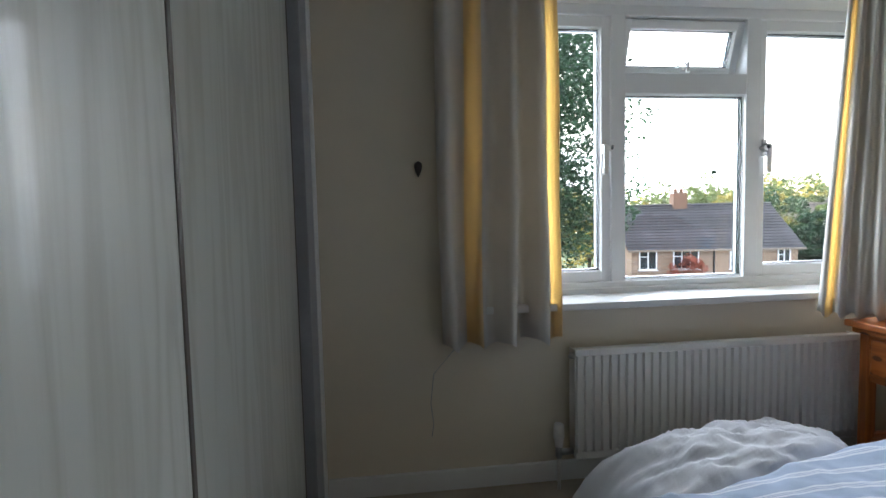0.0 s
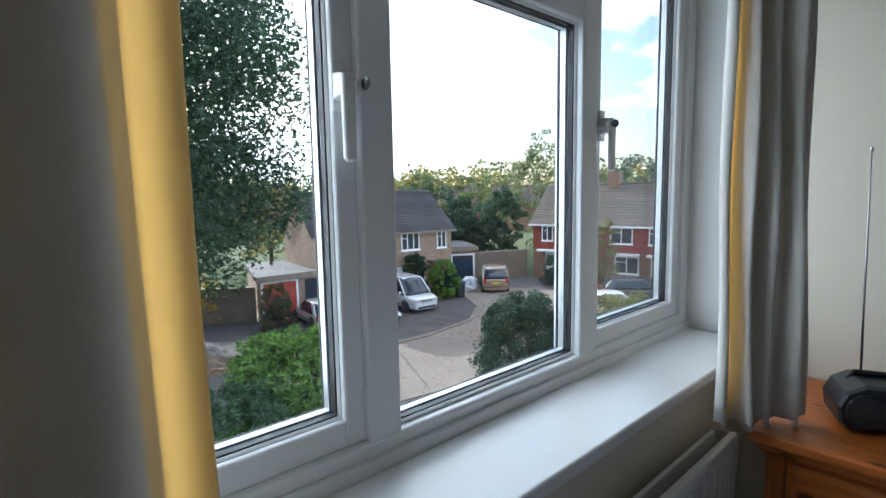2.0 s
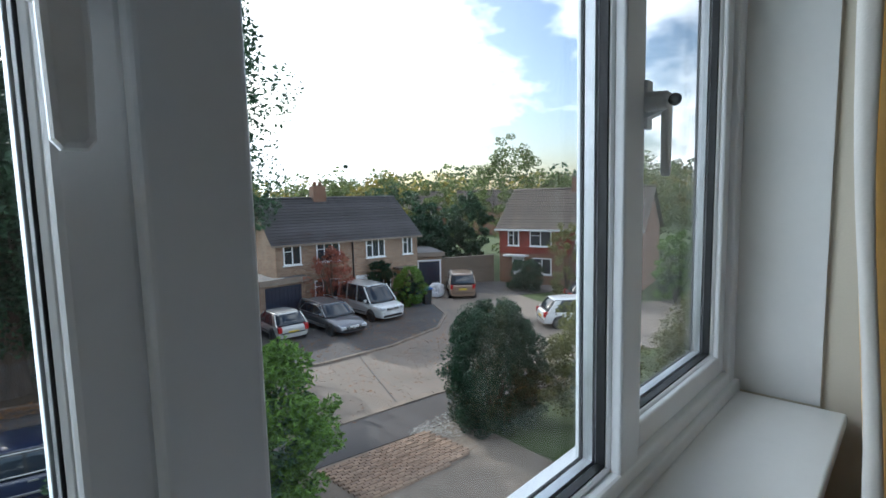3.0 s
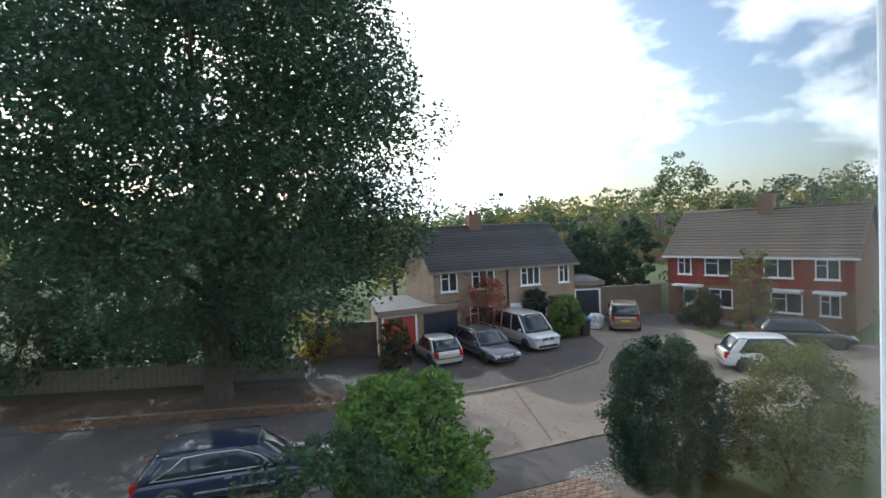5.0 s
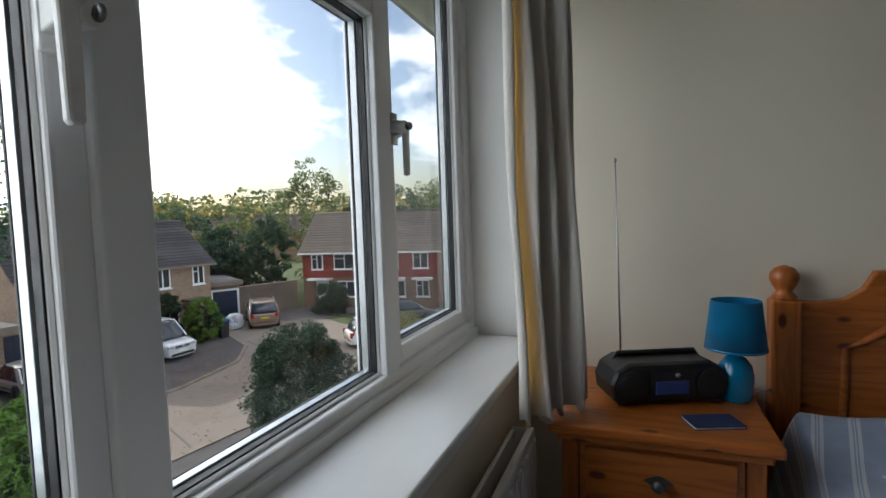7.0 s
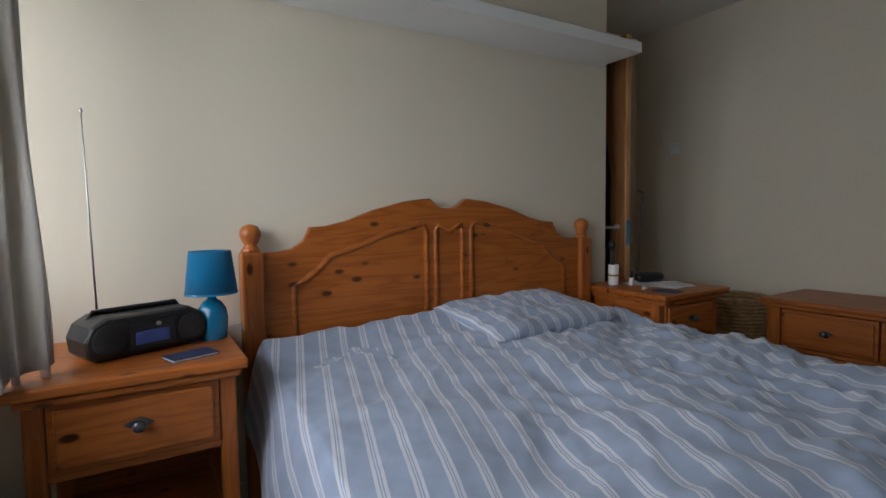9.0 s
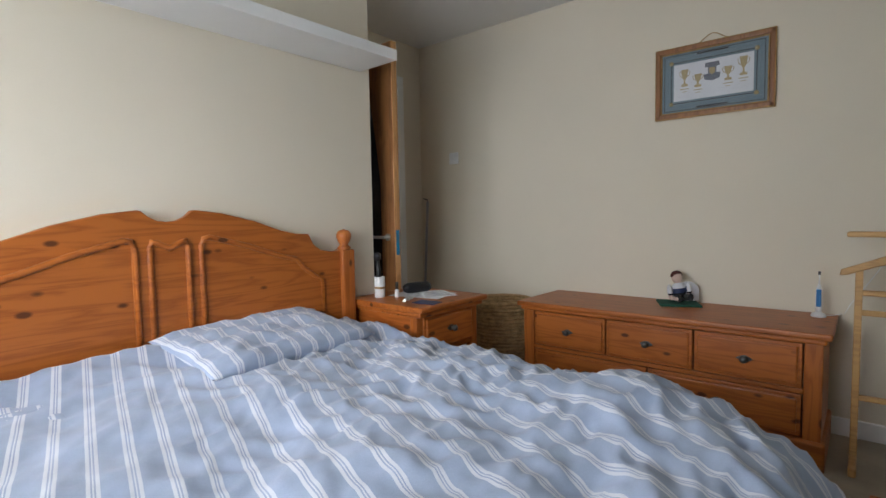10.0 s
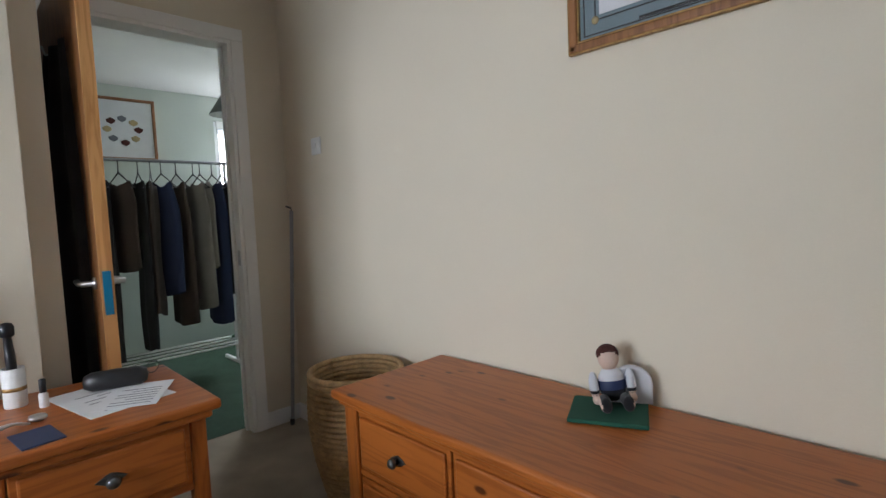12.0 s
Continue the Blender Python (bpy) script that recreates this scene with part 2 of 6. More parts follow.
M_ASH = wood("white_ash_panel", (0.47, 0.48, 0.44), (0.56, 0.575, 0.54), 2, rough=0.35, knots=False, ring=0.45)
M_GREYTRIM = mat("grey_wardrobe_trim", (0.33, 0.34, 0.37), 0.45, bump=0.05)
M_BROWNTRIM = mat("brown_track_edge", (0.10, 0.085, 0.075), 0.5, bump=0.05)
M_BLUE = mat("turquoise_glaze", (0.004, 0.17, 0.33), 0.18, var=0.1, bump=0.02, coat=0.4)
M_SHADE = cloth("turquoise_shade", (0.006, 0.16, 0.33), (0.01, 0.26, 0.45), 0.25)
M_BLACK = mat("black_plastic", (0.014, 0.014, 0.016), 0.38, bump=0.1)
M_SPEAKER = mat("speaker_mesh", (0.02, 0.02, 0.022), 0.7, fine=600, bump=0.8)
M_LCD = mat("blue_display", (0.06, 0.09, 0.28), 0.2, bump=0)
M_WHITEPL = mat("white_plastic", (0.78, 0.78, 0.77), 0.35, bump=0.03)
M_DUVET = striped("blue_striped_cotton", -15)
M_PILLOW = striped("blue_striped_pillowcase", 0)
M_COTTON = cloth("white_cotton", (0.72, 0.73, 0.77), (0.7, 0.7, 0.75), 0.15)
M_STRAW = mat("woven_straw", (0.40, 0.26, 0.12), 0.85, var=0.35, scale=30, fine=120, bump=0.6, dist=0.004)
M_PAPER = mat("printed_paper", (0.72, 0.73, 0.75), 0.8, var=0.04, scale=12, bump=0.05)
M_INK = mat("grey_print", (0.16, 0.17, 0.2), 0.8, bump=0)
M_NAVY = mat("navy_booklet", (0.02, 0.035, 0.10), 0.5, bump=0.1)
M_GILT = mat("aged_gilt_frame", (0.36, 0.21, 0.07), 0.4, 0.5, var=0.4, scale=60, bump=0.5)
M_MOUNT = mat("grey_blue_mount", (0.16, 0.22, 0.25), 0.6, bump=0.05)
M_GOLDINK = mat("gold_print", (0.42, 0.33, 0.17), 0.5, 0.2, bump=0)
M_DARKCLOTH = cloth("black_wool", (0.016, 0.016, 0.019), (0.02, 0.02, 0.02), 0.05, scale=20)
M_TARTAN = mat("dark_plaid_wool", (0.010, 0.008, 0.0095), 0.95, var=0.5, scale=18, fine=220, bump=0.5)
M_SKIN = mat("pale_felt", (0.66, 0.50, 0.42), 0.9, fine=200, bump=0.4)
M_GREENFELT = mat("green_felt", (0.015, 0.085, 0.055), 0.95, fine=250, bump=0.5)
M_MAROON = mat("brown_yarn", (0.07, 0.018, 0.014), 0.95, fine=160, bump=0.9)


# ---- building helpers ----
def box(bm, x0, x1, y0, y1, z0, z1, bevel=0.0, seg=2):
    v = bmesh.ops.create_cube(bm, size=1, matrix=Matrix.Translation(((x0 + x1) / 2, (y0 + y1) / 2, (z0 + z1) / 2)) @ Matrix.Diagonal((abs(x1 - x0), abs(y1 - y0), abs(z1 - z0), 1)))["verts"]
    if bevel:
        edges = list({e for p in v for e in p.link_edges})
        bmesh.ops.bevel(bm, geom=edges, offset=bevel, segments=seg, affect="EDGES", profile=0.5)
    return bm


def boxed(*args, **kw):
    return box(bmesh.new(), *args, **kw)


def lathe(profile, at=(0, 0, 0), n=24, axis="z"):
    """Turned shape from (radius, height) pairs."""
    bm = bmesh.new()
    rings = []
    for r, h in profile:
        ring = []
        for k in range(n):
            c, s = math.cos(2 * math.pi * k / n) * r, math.sin(2 * math.pi * k / n) * r
            p = {"z": (c, s, h), "x": (h, c, s), "y": (c, h, s)}[axis]
            ring.append(bm.verts.new((p[0] + at[0], p[1] + at[1], p[2] + at[2])))
        rings.append(ring)
    for lo, hi in zip(rings, rings[1:]):
        for k in range(n):
            bm.faces.new((lo[k], lo[(k + 1) % n], hi[(k + 1) % n], hi[k]))
    for ring in (rings[0], rings[-1]):
        if len({tuple(v.co) for v in ring}) > 2:
            bm.faces.new(ring)
    bmesh.ops.remove_doubles(bm, verts=bm.verts, dist=1e-6)
    bmesh.ops.recalc_face_normals(bm, faces=bm.faces)
    for f in bm.faces:
        f.smooth = len(f.verts) == 4
    return bm


def tube(points, r, n=8, bm=None):
    """A round rod along points; r is one radius or one for each point."""
    bm = bm or bmesh.new()
    pts = [Vector(p) for p in points]
    rings = []
    for i, p in enumerate(pts):
        d = (pts[min(i + 1, len(pts) - 1)] - pts[max(i - 1, 0)]).normalized()
        side = d.cross(Vector((0, 0, 1)) if abs(d.z) < 0.9 else Vector((1, 0, 0))).normalized()
        up = side.cross(d)
        rr = r[i] if isinstance(r, (list, tuple)) else r
        rings.append([bm.verts.new(p + rr * (math.cos(2 * math.pi * k / n) * side + math.sin(2 * math.pi * k / n) * up)) for k in range(n)])
    for lo, hi in zip(rings, rings[1:]):
        for k in range(n):
            bm.faces.new((lo[k], lo[(k + 1) % n], hi[(k + 1) % n], hi[k])).smooth = True
    bm.faces.new(rings[0])
    bm.faces.new(rings[-1])
    bmesh.ops.recalc_face_normals(bm, faces=bm.faces)
    return bm


def prism(outline, lo, hi, plane="yz", bevel=0.0):
    """An outline extruded along the axis that is not in its plane."""
    bm = bmesh.new()
    put = {"yz": lambda a, b, c: (c, a, b), "xz": lambda a, b, c: (a, c, b), "xy": lambda a, b, c: (a, b, c)}[plane]
    A = [bm.verts.new(put(a, b, lo)) for a, b in outline]
    B = [bm.verts.new(put(a, b, hi)) for a, b in outline]
    bm.faces.new(A)
    bm.faces.new(B)
    n = len(outline)
    for k in range(n):
        bm.faces.new((A[k], A[(k + 1) % n], B[(k + 1) % n], B[k]))
    bmesh.ops.recalc_face_normals(bm, faces=bm.faces)
    if bevel:
        rim = [e for e in bm.edges if len({round(v.co[{"yz": 0, "xz": 1, "xy": 2}[plane]], 5) for v in e.verts}) == 1]
        bmesh.ops.bevel(bm, geom=rim, offset=bevel, segments=2, affect="EDGES", profile=0.5)
    return bm


def mesh_of(name, bm, material):
    me = bpy.data.meshes.new(name)
    bm.to_mesh(me)
    bm.free()
    me.materials.append(material)
    return me


def part(name, bm, material, parent, label=""):
    """One mesh object under a thing or a part; bm is in the thing's own coordinates."""
    ob = new(name, mesh_of(name, bm, material))
    ob.parent = parent
    return tagged(ob, label) if label else ob


def thing(name, label, category, at=(0, 0, 0), turn=0.0, group=""):
    ob = new(name)
    ob.empty_display_size = 0.05
    ob.matrix_world = pose(*at, 0, 0, turn)
    return tagged(ob, label, category, group, "thing")


def solo(name, bm, material, label, category, at=(0, 0, 0), turn=0.0, group="", kind="thing"):
    ob = new(name, mesh_of(name, bm, material))
    ob.matrix_world = pose(*at, 0, 0, turn)
    return tagged(ob, label, category, group, kind)


def structure(name, bm, material, label, category):
    return solo(name, bm, material, label, category, kind="structure")


def wall_with_hole(axis, lo, hi, a0, a1, z0, z1, holes):
    """A wall of thickness lo..hi across axis, from a0 to a1, with rectangular holes (b0, b1, zb, zt) right through it."""
    bm = bmesh.new()
    cuts = sorted({a0, a1, *[h[0] for h in holes], *[h[1] for h in holes]})
    for s, t in zip(cuts, cuts[1:]):
        spans = [(z0, z1)]
        for b0, b1, zb, zt in holes:
            if b0 <= s and t <= b1:
                spans = [(z0, zb), (zt, z1)]
        for p, q in spans:
            if q - p > 1e-4:
                if axis == "y":
                    box(bm, s, t, lo, hi, p, q)
                else:
                    box(bm, lo, hi, s, t, p, q)
    return bm


# ---- structure of the bedroom ----
CEIL, BASE, DROP = 2.33, -0.02, 0.05
FLOOR = BASE - DROP  # furniture heights count from BASE, feet reach down to the carpet
WEST, SOUTH, DOORX = -2.635, -3.83, 0.755
structure("floor", boxed(WEST - 0.7, DOORX + 0.1, SOUTH - 0.1, 0.0, FLOOR - 0.1, FLOOR), M_CARPET, "beige cut-pile bedroom carpet, lightly worn", "carpet")
structure("ceiling", boxed(WEST - 0.7, DOORX + 0.1, SOUTH - 0.1, 0.0, CEIL, CEIL + 0.1), M_CEIL, "plain white painted bedroom ceiling", "ceiling")
HOLE = (-1.962, -0.006, 0.66, 1.985)
structure("wall_north", wall_with_hole("y", 0.0, 0.27, WEST - 0.7, 0.3, FLOOR - 0.1, CEIL + 0.1, [HOLE]), M_WALL, "cream painted window wall with a fine plaster crack", "wall")
structure("wall_east", boxed(0.0, 0.1, -2.62, 0.0, FLOOR, CEIL), M_WALL, "cream painted wall behind the bed", "wall")
structure("wall_return", boxed(0.1, DOORX, -2.70, -2.62, FLOOR, CEIL), M_WALL, "cream painted return wall beside the open door", "wall")
structure("wall_south", boxed(WEST - 0.7, DOORX + 0.1, SOUTH - 0.1, SOUTH, FLOOR, CEIL), M_WALL, "cream painted long wall behind the chest of drawers", "wall")
DOOR = (-3.55, -2.785, FLOOR, 1.99)
structure("wall_door", wall_with_hole("x", DOORX, DOORX + 0.1, SOUTH, -2.636, FLOOR, CEIL, [DOOR]), M_WALL, "cream painted wall with the doorway", "wall")
structure("wall_west", boxed(WEST - 0.7, WEST - 0.6, SOUTH, 0.0, FLOOR, CEIL), M_WALL, "plain wall behind the wardrobe", "wall")

trim = structure("baseboard", boxed(-0.02, 0.0, -2.62, 0.0, FLOOR, 0.015, bevel=0.004), M_GLOSS, "white gloss painted skirting board", "skirting")
structure("baseboard_south", boxed(WEST, DOORX, SOUTH, SOUTH + 0.016, FLOOR, 0.015, bevel=0.004), M_GLOSS, "white gloss painted skirting board", "skirting")
structure("baseboard_north", boxed(WEST, 0.0, -0.016, 0.0, FLOOR, 0.015, bevel=0.004), M_GLOSS, "white gloss painted skirting board", "skirting")
structure("baseboard_door", boxed(DOORX - 0.016, DOORX, SOUTH + 0.016, DOOR[0] - 0.07, FLOOR, 0.015, bevel=0.004), M_GLOSS, "white gloss painted skirting board", "skirting")

# door lining and architrave
lining = bmesh.new()
box(lining, DOORX - 0.012, DOORX + 0.115, DOOR[0] - 0.02, DOOR[0] + 0.006, FLOOR, 1.986, 0.003)
box(lining, DOORX - 0.012, DOORX + 0.115, DOOR[1] - 0.006, DOOR[1] + 0.02, FLOOR, 1.986, 0.003)
box(lining, DOORX - 0.012, DOORX + 0.115, DOOR[0] - 0.02, DOOR[1] + 0.02, 1.984, 2.01, 0.003)
box(lining, DOORX - 0.02, DOORX - 0.004, DOOR[0] - 0.075, DOOR[0] - 0.012, FLOOR, 2.002, 0.004)
box(lining, DOORX - 0.02, DOORX - 0.004, DOOR[1] + 0.012, DOOR[1] + 0.075, FLOOR, 2.002, 0.004)
box(lining, DOORX - 0.02, DOORX - 0.004, DOOR[0] - 0.075, DOOR[1] + 0.075, 2.002, 2.065, 0.004)
box(lining, DOORX + 0.05, DOORX + 0.07, DOOR[0] + 0.004, DOOR[0] + 0.018, FLOOR, 1.98, 0.002)
structure("door_frame", lining, M_GLOSS, "white painted door lining and architrave", "door frame")
strike = solo("strike_plate", boxed(DOORX + 0.005, DOORX + 0.035, DOOR[0] + 0.004, DOOR[0] + 0.0085, 0.84, 0.92, 0.001), M_CHROME, "steel strike plate let into the door jamb", "strike plate")

# open door, hinged at the far side
door = thing("door_1", "open flush brown wooden bedroom door with lever handles", "door", (DOORX - 0.012, -2.80, BASE + 0.012))
part("leaf", boxed(-0.742, 0.0, -0.019, 0.019, -DROP, 1.965, 0.002), M_DARKDOOR, door)
part("lock_edge", boxed(-0.746, -0.7415, -0.019, 0.019, -DROP, 1.965, 0.001), M_DOORWOOD, door, "bare orange softwood door edge")
part("latch_plate", boxed(-0.7485, -0.7455, -0.012, 0.012, 0.80, 0.94, 0.001), M_BLUE, door, "blue painted steel latch plate")
for side in (-1, 1):
    h = part("door_handle", lathe([(0.011, 0.019), (0.02, 0.021), (0.02, 0.027), (0.009, 0.03), (0.009, 0.06)], (0, 0, 0), 14, "y"), M_CHROME, door, "brushed steel lever handle")
    h.matrix_local = Matrix.Translation((-0.69, 0, 0.90)) @ Matrix.Diagonal((1, side, 1, 1))
    part("lever", tube([(0, 0.055, 0), (0.03, 0.062, 0), (0.11, 0.058, 0.002), (0.125, 0.05, 0.002)], [0.008, 0.009, 0.007, 0.006]), M_CHROME, h)

# ---- window ----
YF, YB, YG = 0.184, 0.272, 0.226
WX0, WX1, WZ0, WZ1 = HOLE[0], HOLE[1], 0.692, HOLE[3]


def frame_rect(bm, x0, x1, z0, z1, w, y0, y1, bevel=0.006):
    box(bm, x0, x0 + w, y0, y1, z0, z1, bevel)
    box(bm, x1 - w, x1, y0, y1, z0, z1, bevel)
    box(bm, x0 + w - 0.004, x1 - w + 0.004, y0, y1, z0, z0 + w, bevel)
    box(bm, x0 + w - 0.004, x1 - w + 0.004, y0, y1, z1 - w, z1, bevel)
    return bm


def bead_rect(x0, x1, z0, z1, w, y0, y1):
    """A mitred glazing bead round an opening, sloping from its outer arris at y0 down to the glass at y1."""
    bm = bmesh.new()
    corners = ((1, 1), (-1, 1), (-1, -1), (1, -1))
    spots = ((x0, z0), (x1, z0), (x1, z1), (x0, z1))
    rings = [[bm.verts.new((x + sx * d, y, z + sz * d)) for (x, z), (sx, sz) in zip(spots, corners)] for d, y in ((-0.002, y0), (w * 0.35, y0), (w, y1 - 0.004), (w, y1), (-0.002, y1))]
    rings.append(rings[0])
    for a, b in zip(rings, rings[1:]):
        for k in range(4):
            bm.faces.new((a[k], a[(k + 1) % 4], b[(k + 1) % 4], b[k]))
    bmesh.ops.recalc_face_normals(bm, faces=bm.faces)
    return bm


win = thing("window_1", "white plastic three-light casement window with its fanlight ajar", "window", (0, 0, 0))
win["kind"] = "structure"
part("window_frame", frame_rect(bmesh.new(), WX0, WX1, WZ0, WZ1, 0.050, YF, YB), M_UPVC, win)
for x0, x1 in ((-1.351, -1.281), (-0.687, -0.617)):
    part("mullion", boxed(x0, x1, YF + 0.002, YB - 0.002, WZ0 + 0.046, WZ1 - 0.046, 0.005, 3), M_UPVC, win)
part("transom", boxed(-1.283, -0.685, YF + 0.004, YB - 0.004, 1.592, 1.686, 0.005), M_UPVC, win)


def pane(parent, x0, x1, z0, z1, y=YG):
    """A sealed double-glazed unit: inner and outer pane, spacer bar, sloping bead and black gasket."""
    for name, yy in (("pane", y + 0.002), ("outer_pane", y + 0.024)):
        g = part(name, boxed(x0 - 0.006, x1 + 0.006, yy, yy + 0.004, z0 - 0.006, z1 + 0.006), M_GLASS, parent, "clear double-glazed pane")
        g.visible_shadow = False
    part("bead", bead_rect(x0, x1, z0, z1, 0.004, y - 0.022, y - 0.014), M_UPVC, parent)
    part("gasket", frame_rect(bmesh.new(), x0 - 0.004, x1 + 0.004, z0 - 0.004, z1 + 0.004, 0.0105, y - 0.0142, y + 0.002, 0.001), M_GASKET, parent, "black rubber glazing gasket")
    part("spacer", frame_rect(bmesh.new(), x0, x1, z0, z1, 0.0085, y + 0.0065, y + 0.0235, 0.001), M_SPACER, parent, "bright perforated aluminium spacer bar")
    part("outer_gasket", frame_rect(bmesh.new(), x0 - 0.004, x1 + 0.004, z0 - 0.004, z1 + 0.004, 0.011, y + 0.0285, y + 0.033, 0.001), M_GASKET, parent)


pane(win, -1.281, -0.687, 0.745, 1.592)
for x0, x1, wl_, wr_ in ((WX0 + 0.048, -1.349, 0.046, 0.042), (-0.619, WX1 - 0.048, 0.042, 0.046)):
    sb = bmesh.new()
    y0, y1 = YF + 0.016, YF + 0.086
    box(sb, x0, x0 + wl_, y0, y1, 0.740, 1.937, 0.005)
    box(sb, x1 - wr_, x1, y0, y1, 0.740, 1.937, 0.005)
    box(sb, x0 + wl_ - 0.004, x1 - wr_ + 0.004, y0, y1, 0.740, 0.790, 0.005)
    box(sb, x0 + wl_ - 0.004, x1 - wr_ + 0.004, y0, y1, 1.887, 1.937, 0.005)
    sash = part("sash", sb, M_UPVC, win, "side-hung white sash")
    pane(sash, x0 + wl_, x1 - wr_, 0.790, 1.887, YF + 0.050)
fan = part("fanlight", frame_rect(bmesh.new(), -0.300, 0.300, -0.25, 0, 0.042, -0.03, 0.03, 0.006), M_UPVC, win, "top-hung fanlight pushed open on its stay")
fan.matrix_local = pose(-0.984, YF + 0.045, 1.937, 17, 0, 0)
pane(fan, -0.258, 0.258, -0.208, -0.042, 0.0)
stay = part("stay", tube([(-0.984, YF - 0.004, 1.712), (-0.984, YF + 0.03, 1.745), (-0.984, YF + 0.12, 1.735)], 0.005), M_WHITEPL, win, "white casement stay")
part("stay_peg", lathe([(0.008, 0), (0.008, 0.02), (0.005, 0.045)], (-0.984, YF - 0.004, 1.69), 10), M_WHITEPL, stay)


def casement_handle(x, flip):
    """Slim lever on a raised neck, with the lock barrel and its key beside it."""
    h = part("handle", boxed(-0.011, 0.013, -0.010, 0.0, -0.028, 0.052, 0.003), M_WHITEPL, win, "white locking window handle with its key")
    h.matrix_local = Matrix.Translation((x, YF + 0.016, 1.335)) @ Matrix.Diagonal((flip, 1, 1, 1))
    part("grip", prism([(-0.012, 0.026), (0.011, 0.030), (0.0105, -0.06), (0.009, -0.102), (0.005, -0.107), (-0.006, -0.107), (-0.010, -0.102)], -0.043, -0.030, "xz", 0.004), M_WHITEPL, h)
    part("neck", prism([(0.0, -0.014), (0.0, 0.034), (-0.03, 0.030), (-0.041, 0.024), (-0.041, 0.0)], -0.010, 0.014, "yz", 0.003), M_WHITEPL, h)
    part("lock", lathe([(0.011, -0.046), (0.012, -0.040), (0.012, -0.01)], (0.020, 0, 0.010), 16, "y"), M_WHITEPL, h)
    k = part("key", lathe([(0.001, -0.0015), (0.010, -0.0015), (0.010, 0.0015), (0.001, 0.0015)], (0.020, -0.056, 0.012), 14, "x"), M_PEWTER, h, "small steel key")
    part("key_shank", tube([(0.020, -0.044, 0.011), (0.020, -0.052, 0.0115)], 0.002, 6), M_PEWTER, k)


casement_handle(-1.385, 1)
casement_handle(-0.583, -1)
part("trim_bead", boxed(WX0, WX1, YF - 0.014, YF + 0.002, 0.680, 0.716, 0.004), M_UPVC, win)
part("drip_sill", boxed(WX0 - 0.03, WX1 + 0.03, YB - 0.01, YB + 0.07, 0.66, 0.690, 0.004), M_UPVC, win)

structure("window_sill", boxed(WX0 - 0.045, -0.024, -0.05, YF - 0.012, 0.662, 0.692, 0.006, 3), M_GLOSS, "white gloss painted window board", "window sill")
rev = bmesh.new()
box(rev, WX1 - 0.004, WX1 + 0.003, 0.003, YF + 0.002, 0.69, WZ1)
box(rev, WX0 - 0.004, WX0 + 0.004, 0.003, YF + 0.002, 0.69, WZ1)
box(rev, WX0, WX1, 0.003, YF + 0.002, WZ1 - 0.004, WZ1 + 0.004)
structure("window_reveal", rev, M_GLOSS, "white painted window reveal", "reveal")
soffit = bmesh.new()
box(soffit, -4.5, 2.5, 0.27, 0.75, 2.30, 2.36)
box(soffit, -4.5, 2.5, 0.75, 0.78, 2.22, 2.40)
structure("eaves_soffit", soffit, M_GLOSS, "weathered white eaves board outside the window", "eaves")

# crack in the plaster and the wire under the curtain
solo("aerial_wire", tube([(-2.09, -0.004, 0.60), (-2.11, -0.004, 0.52), (-2.20, -0.004, 0.42), (-2.215, -0.004, 0.30), (-2.205, -0.004, 0.21), (-2.213, -0.004, 0.16)], 0.0017, 6), M_GREYTRIM, "thin grey wire tacked to the wall below the curtain", "cable")
hook = thing("wall_hook", "small dark wooden curtain hook on the window wall", "hook", (-2.243, 0, 1.25))
part("hook_plate", lathe([(0.001, -0.035), (0.012, -0.012), (0.016, 0.006), (0.014, 0.02), (0.001, 0.028)], (0, -0.010, 0), 12), M_BROWNTRIM, hook)

# ---- curtains ----
def sharp(v):
    return math.copysign(abs(v) ** 0.62, v)


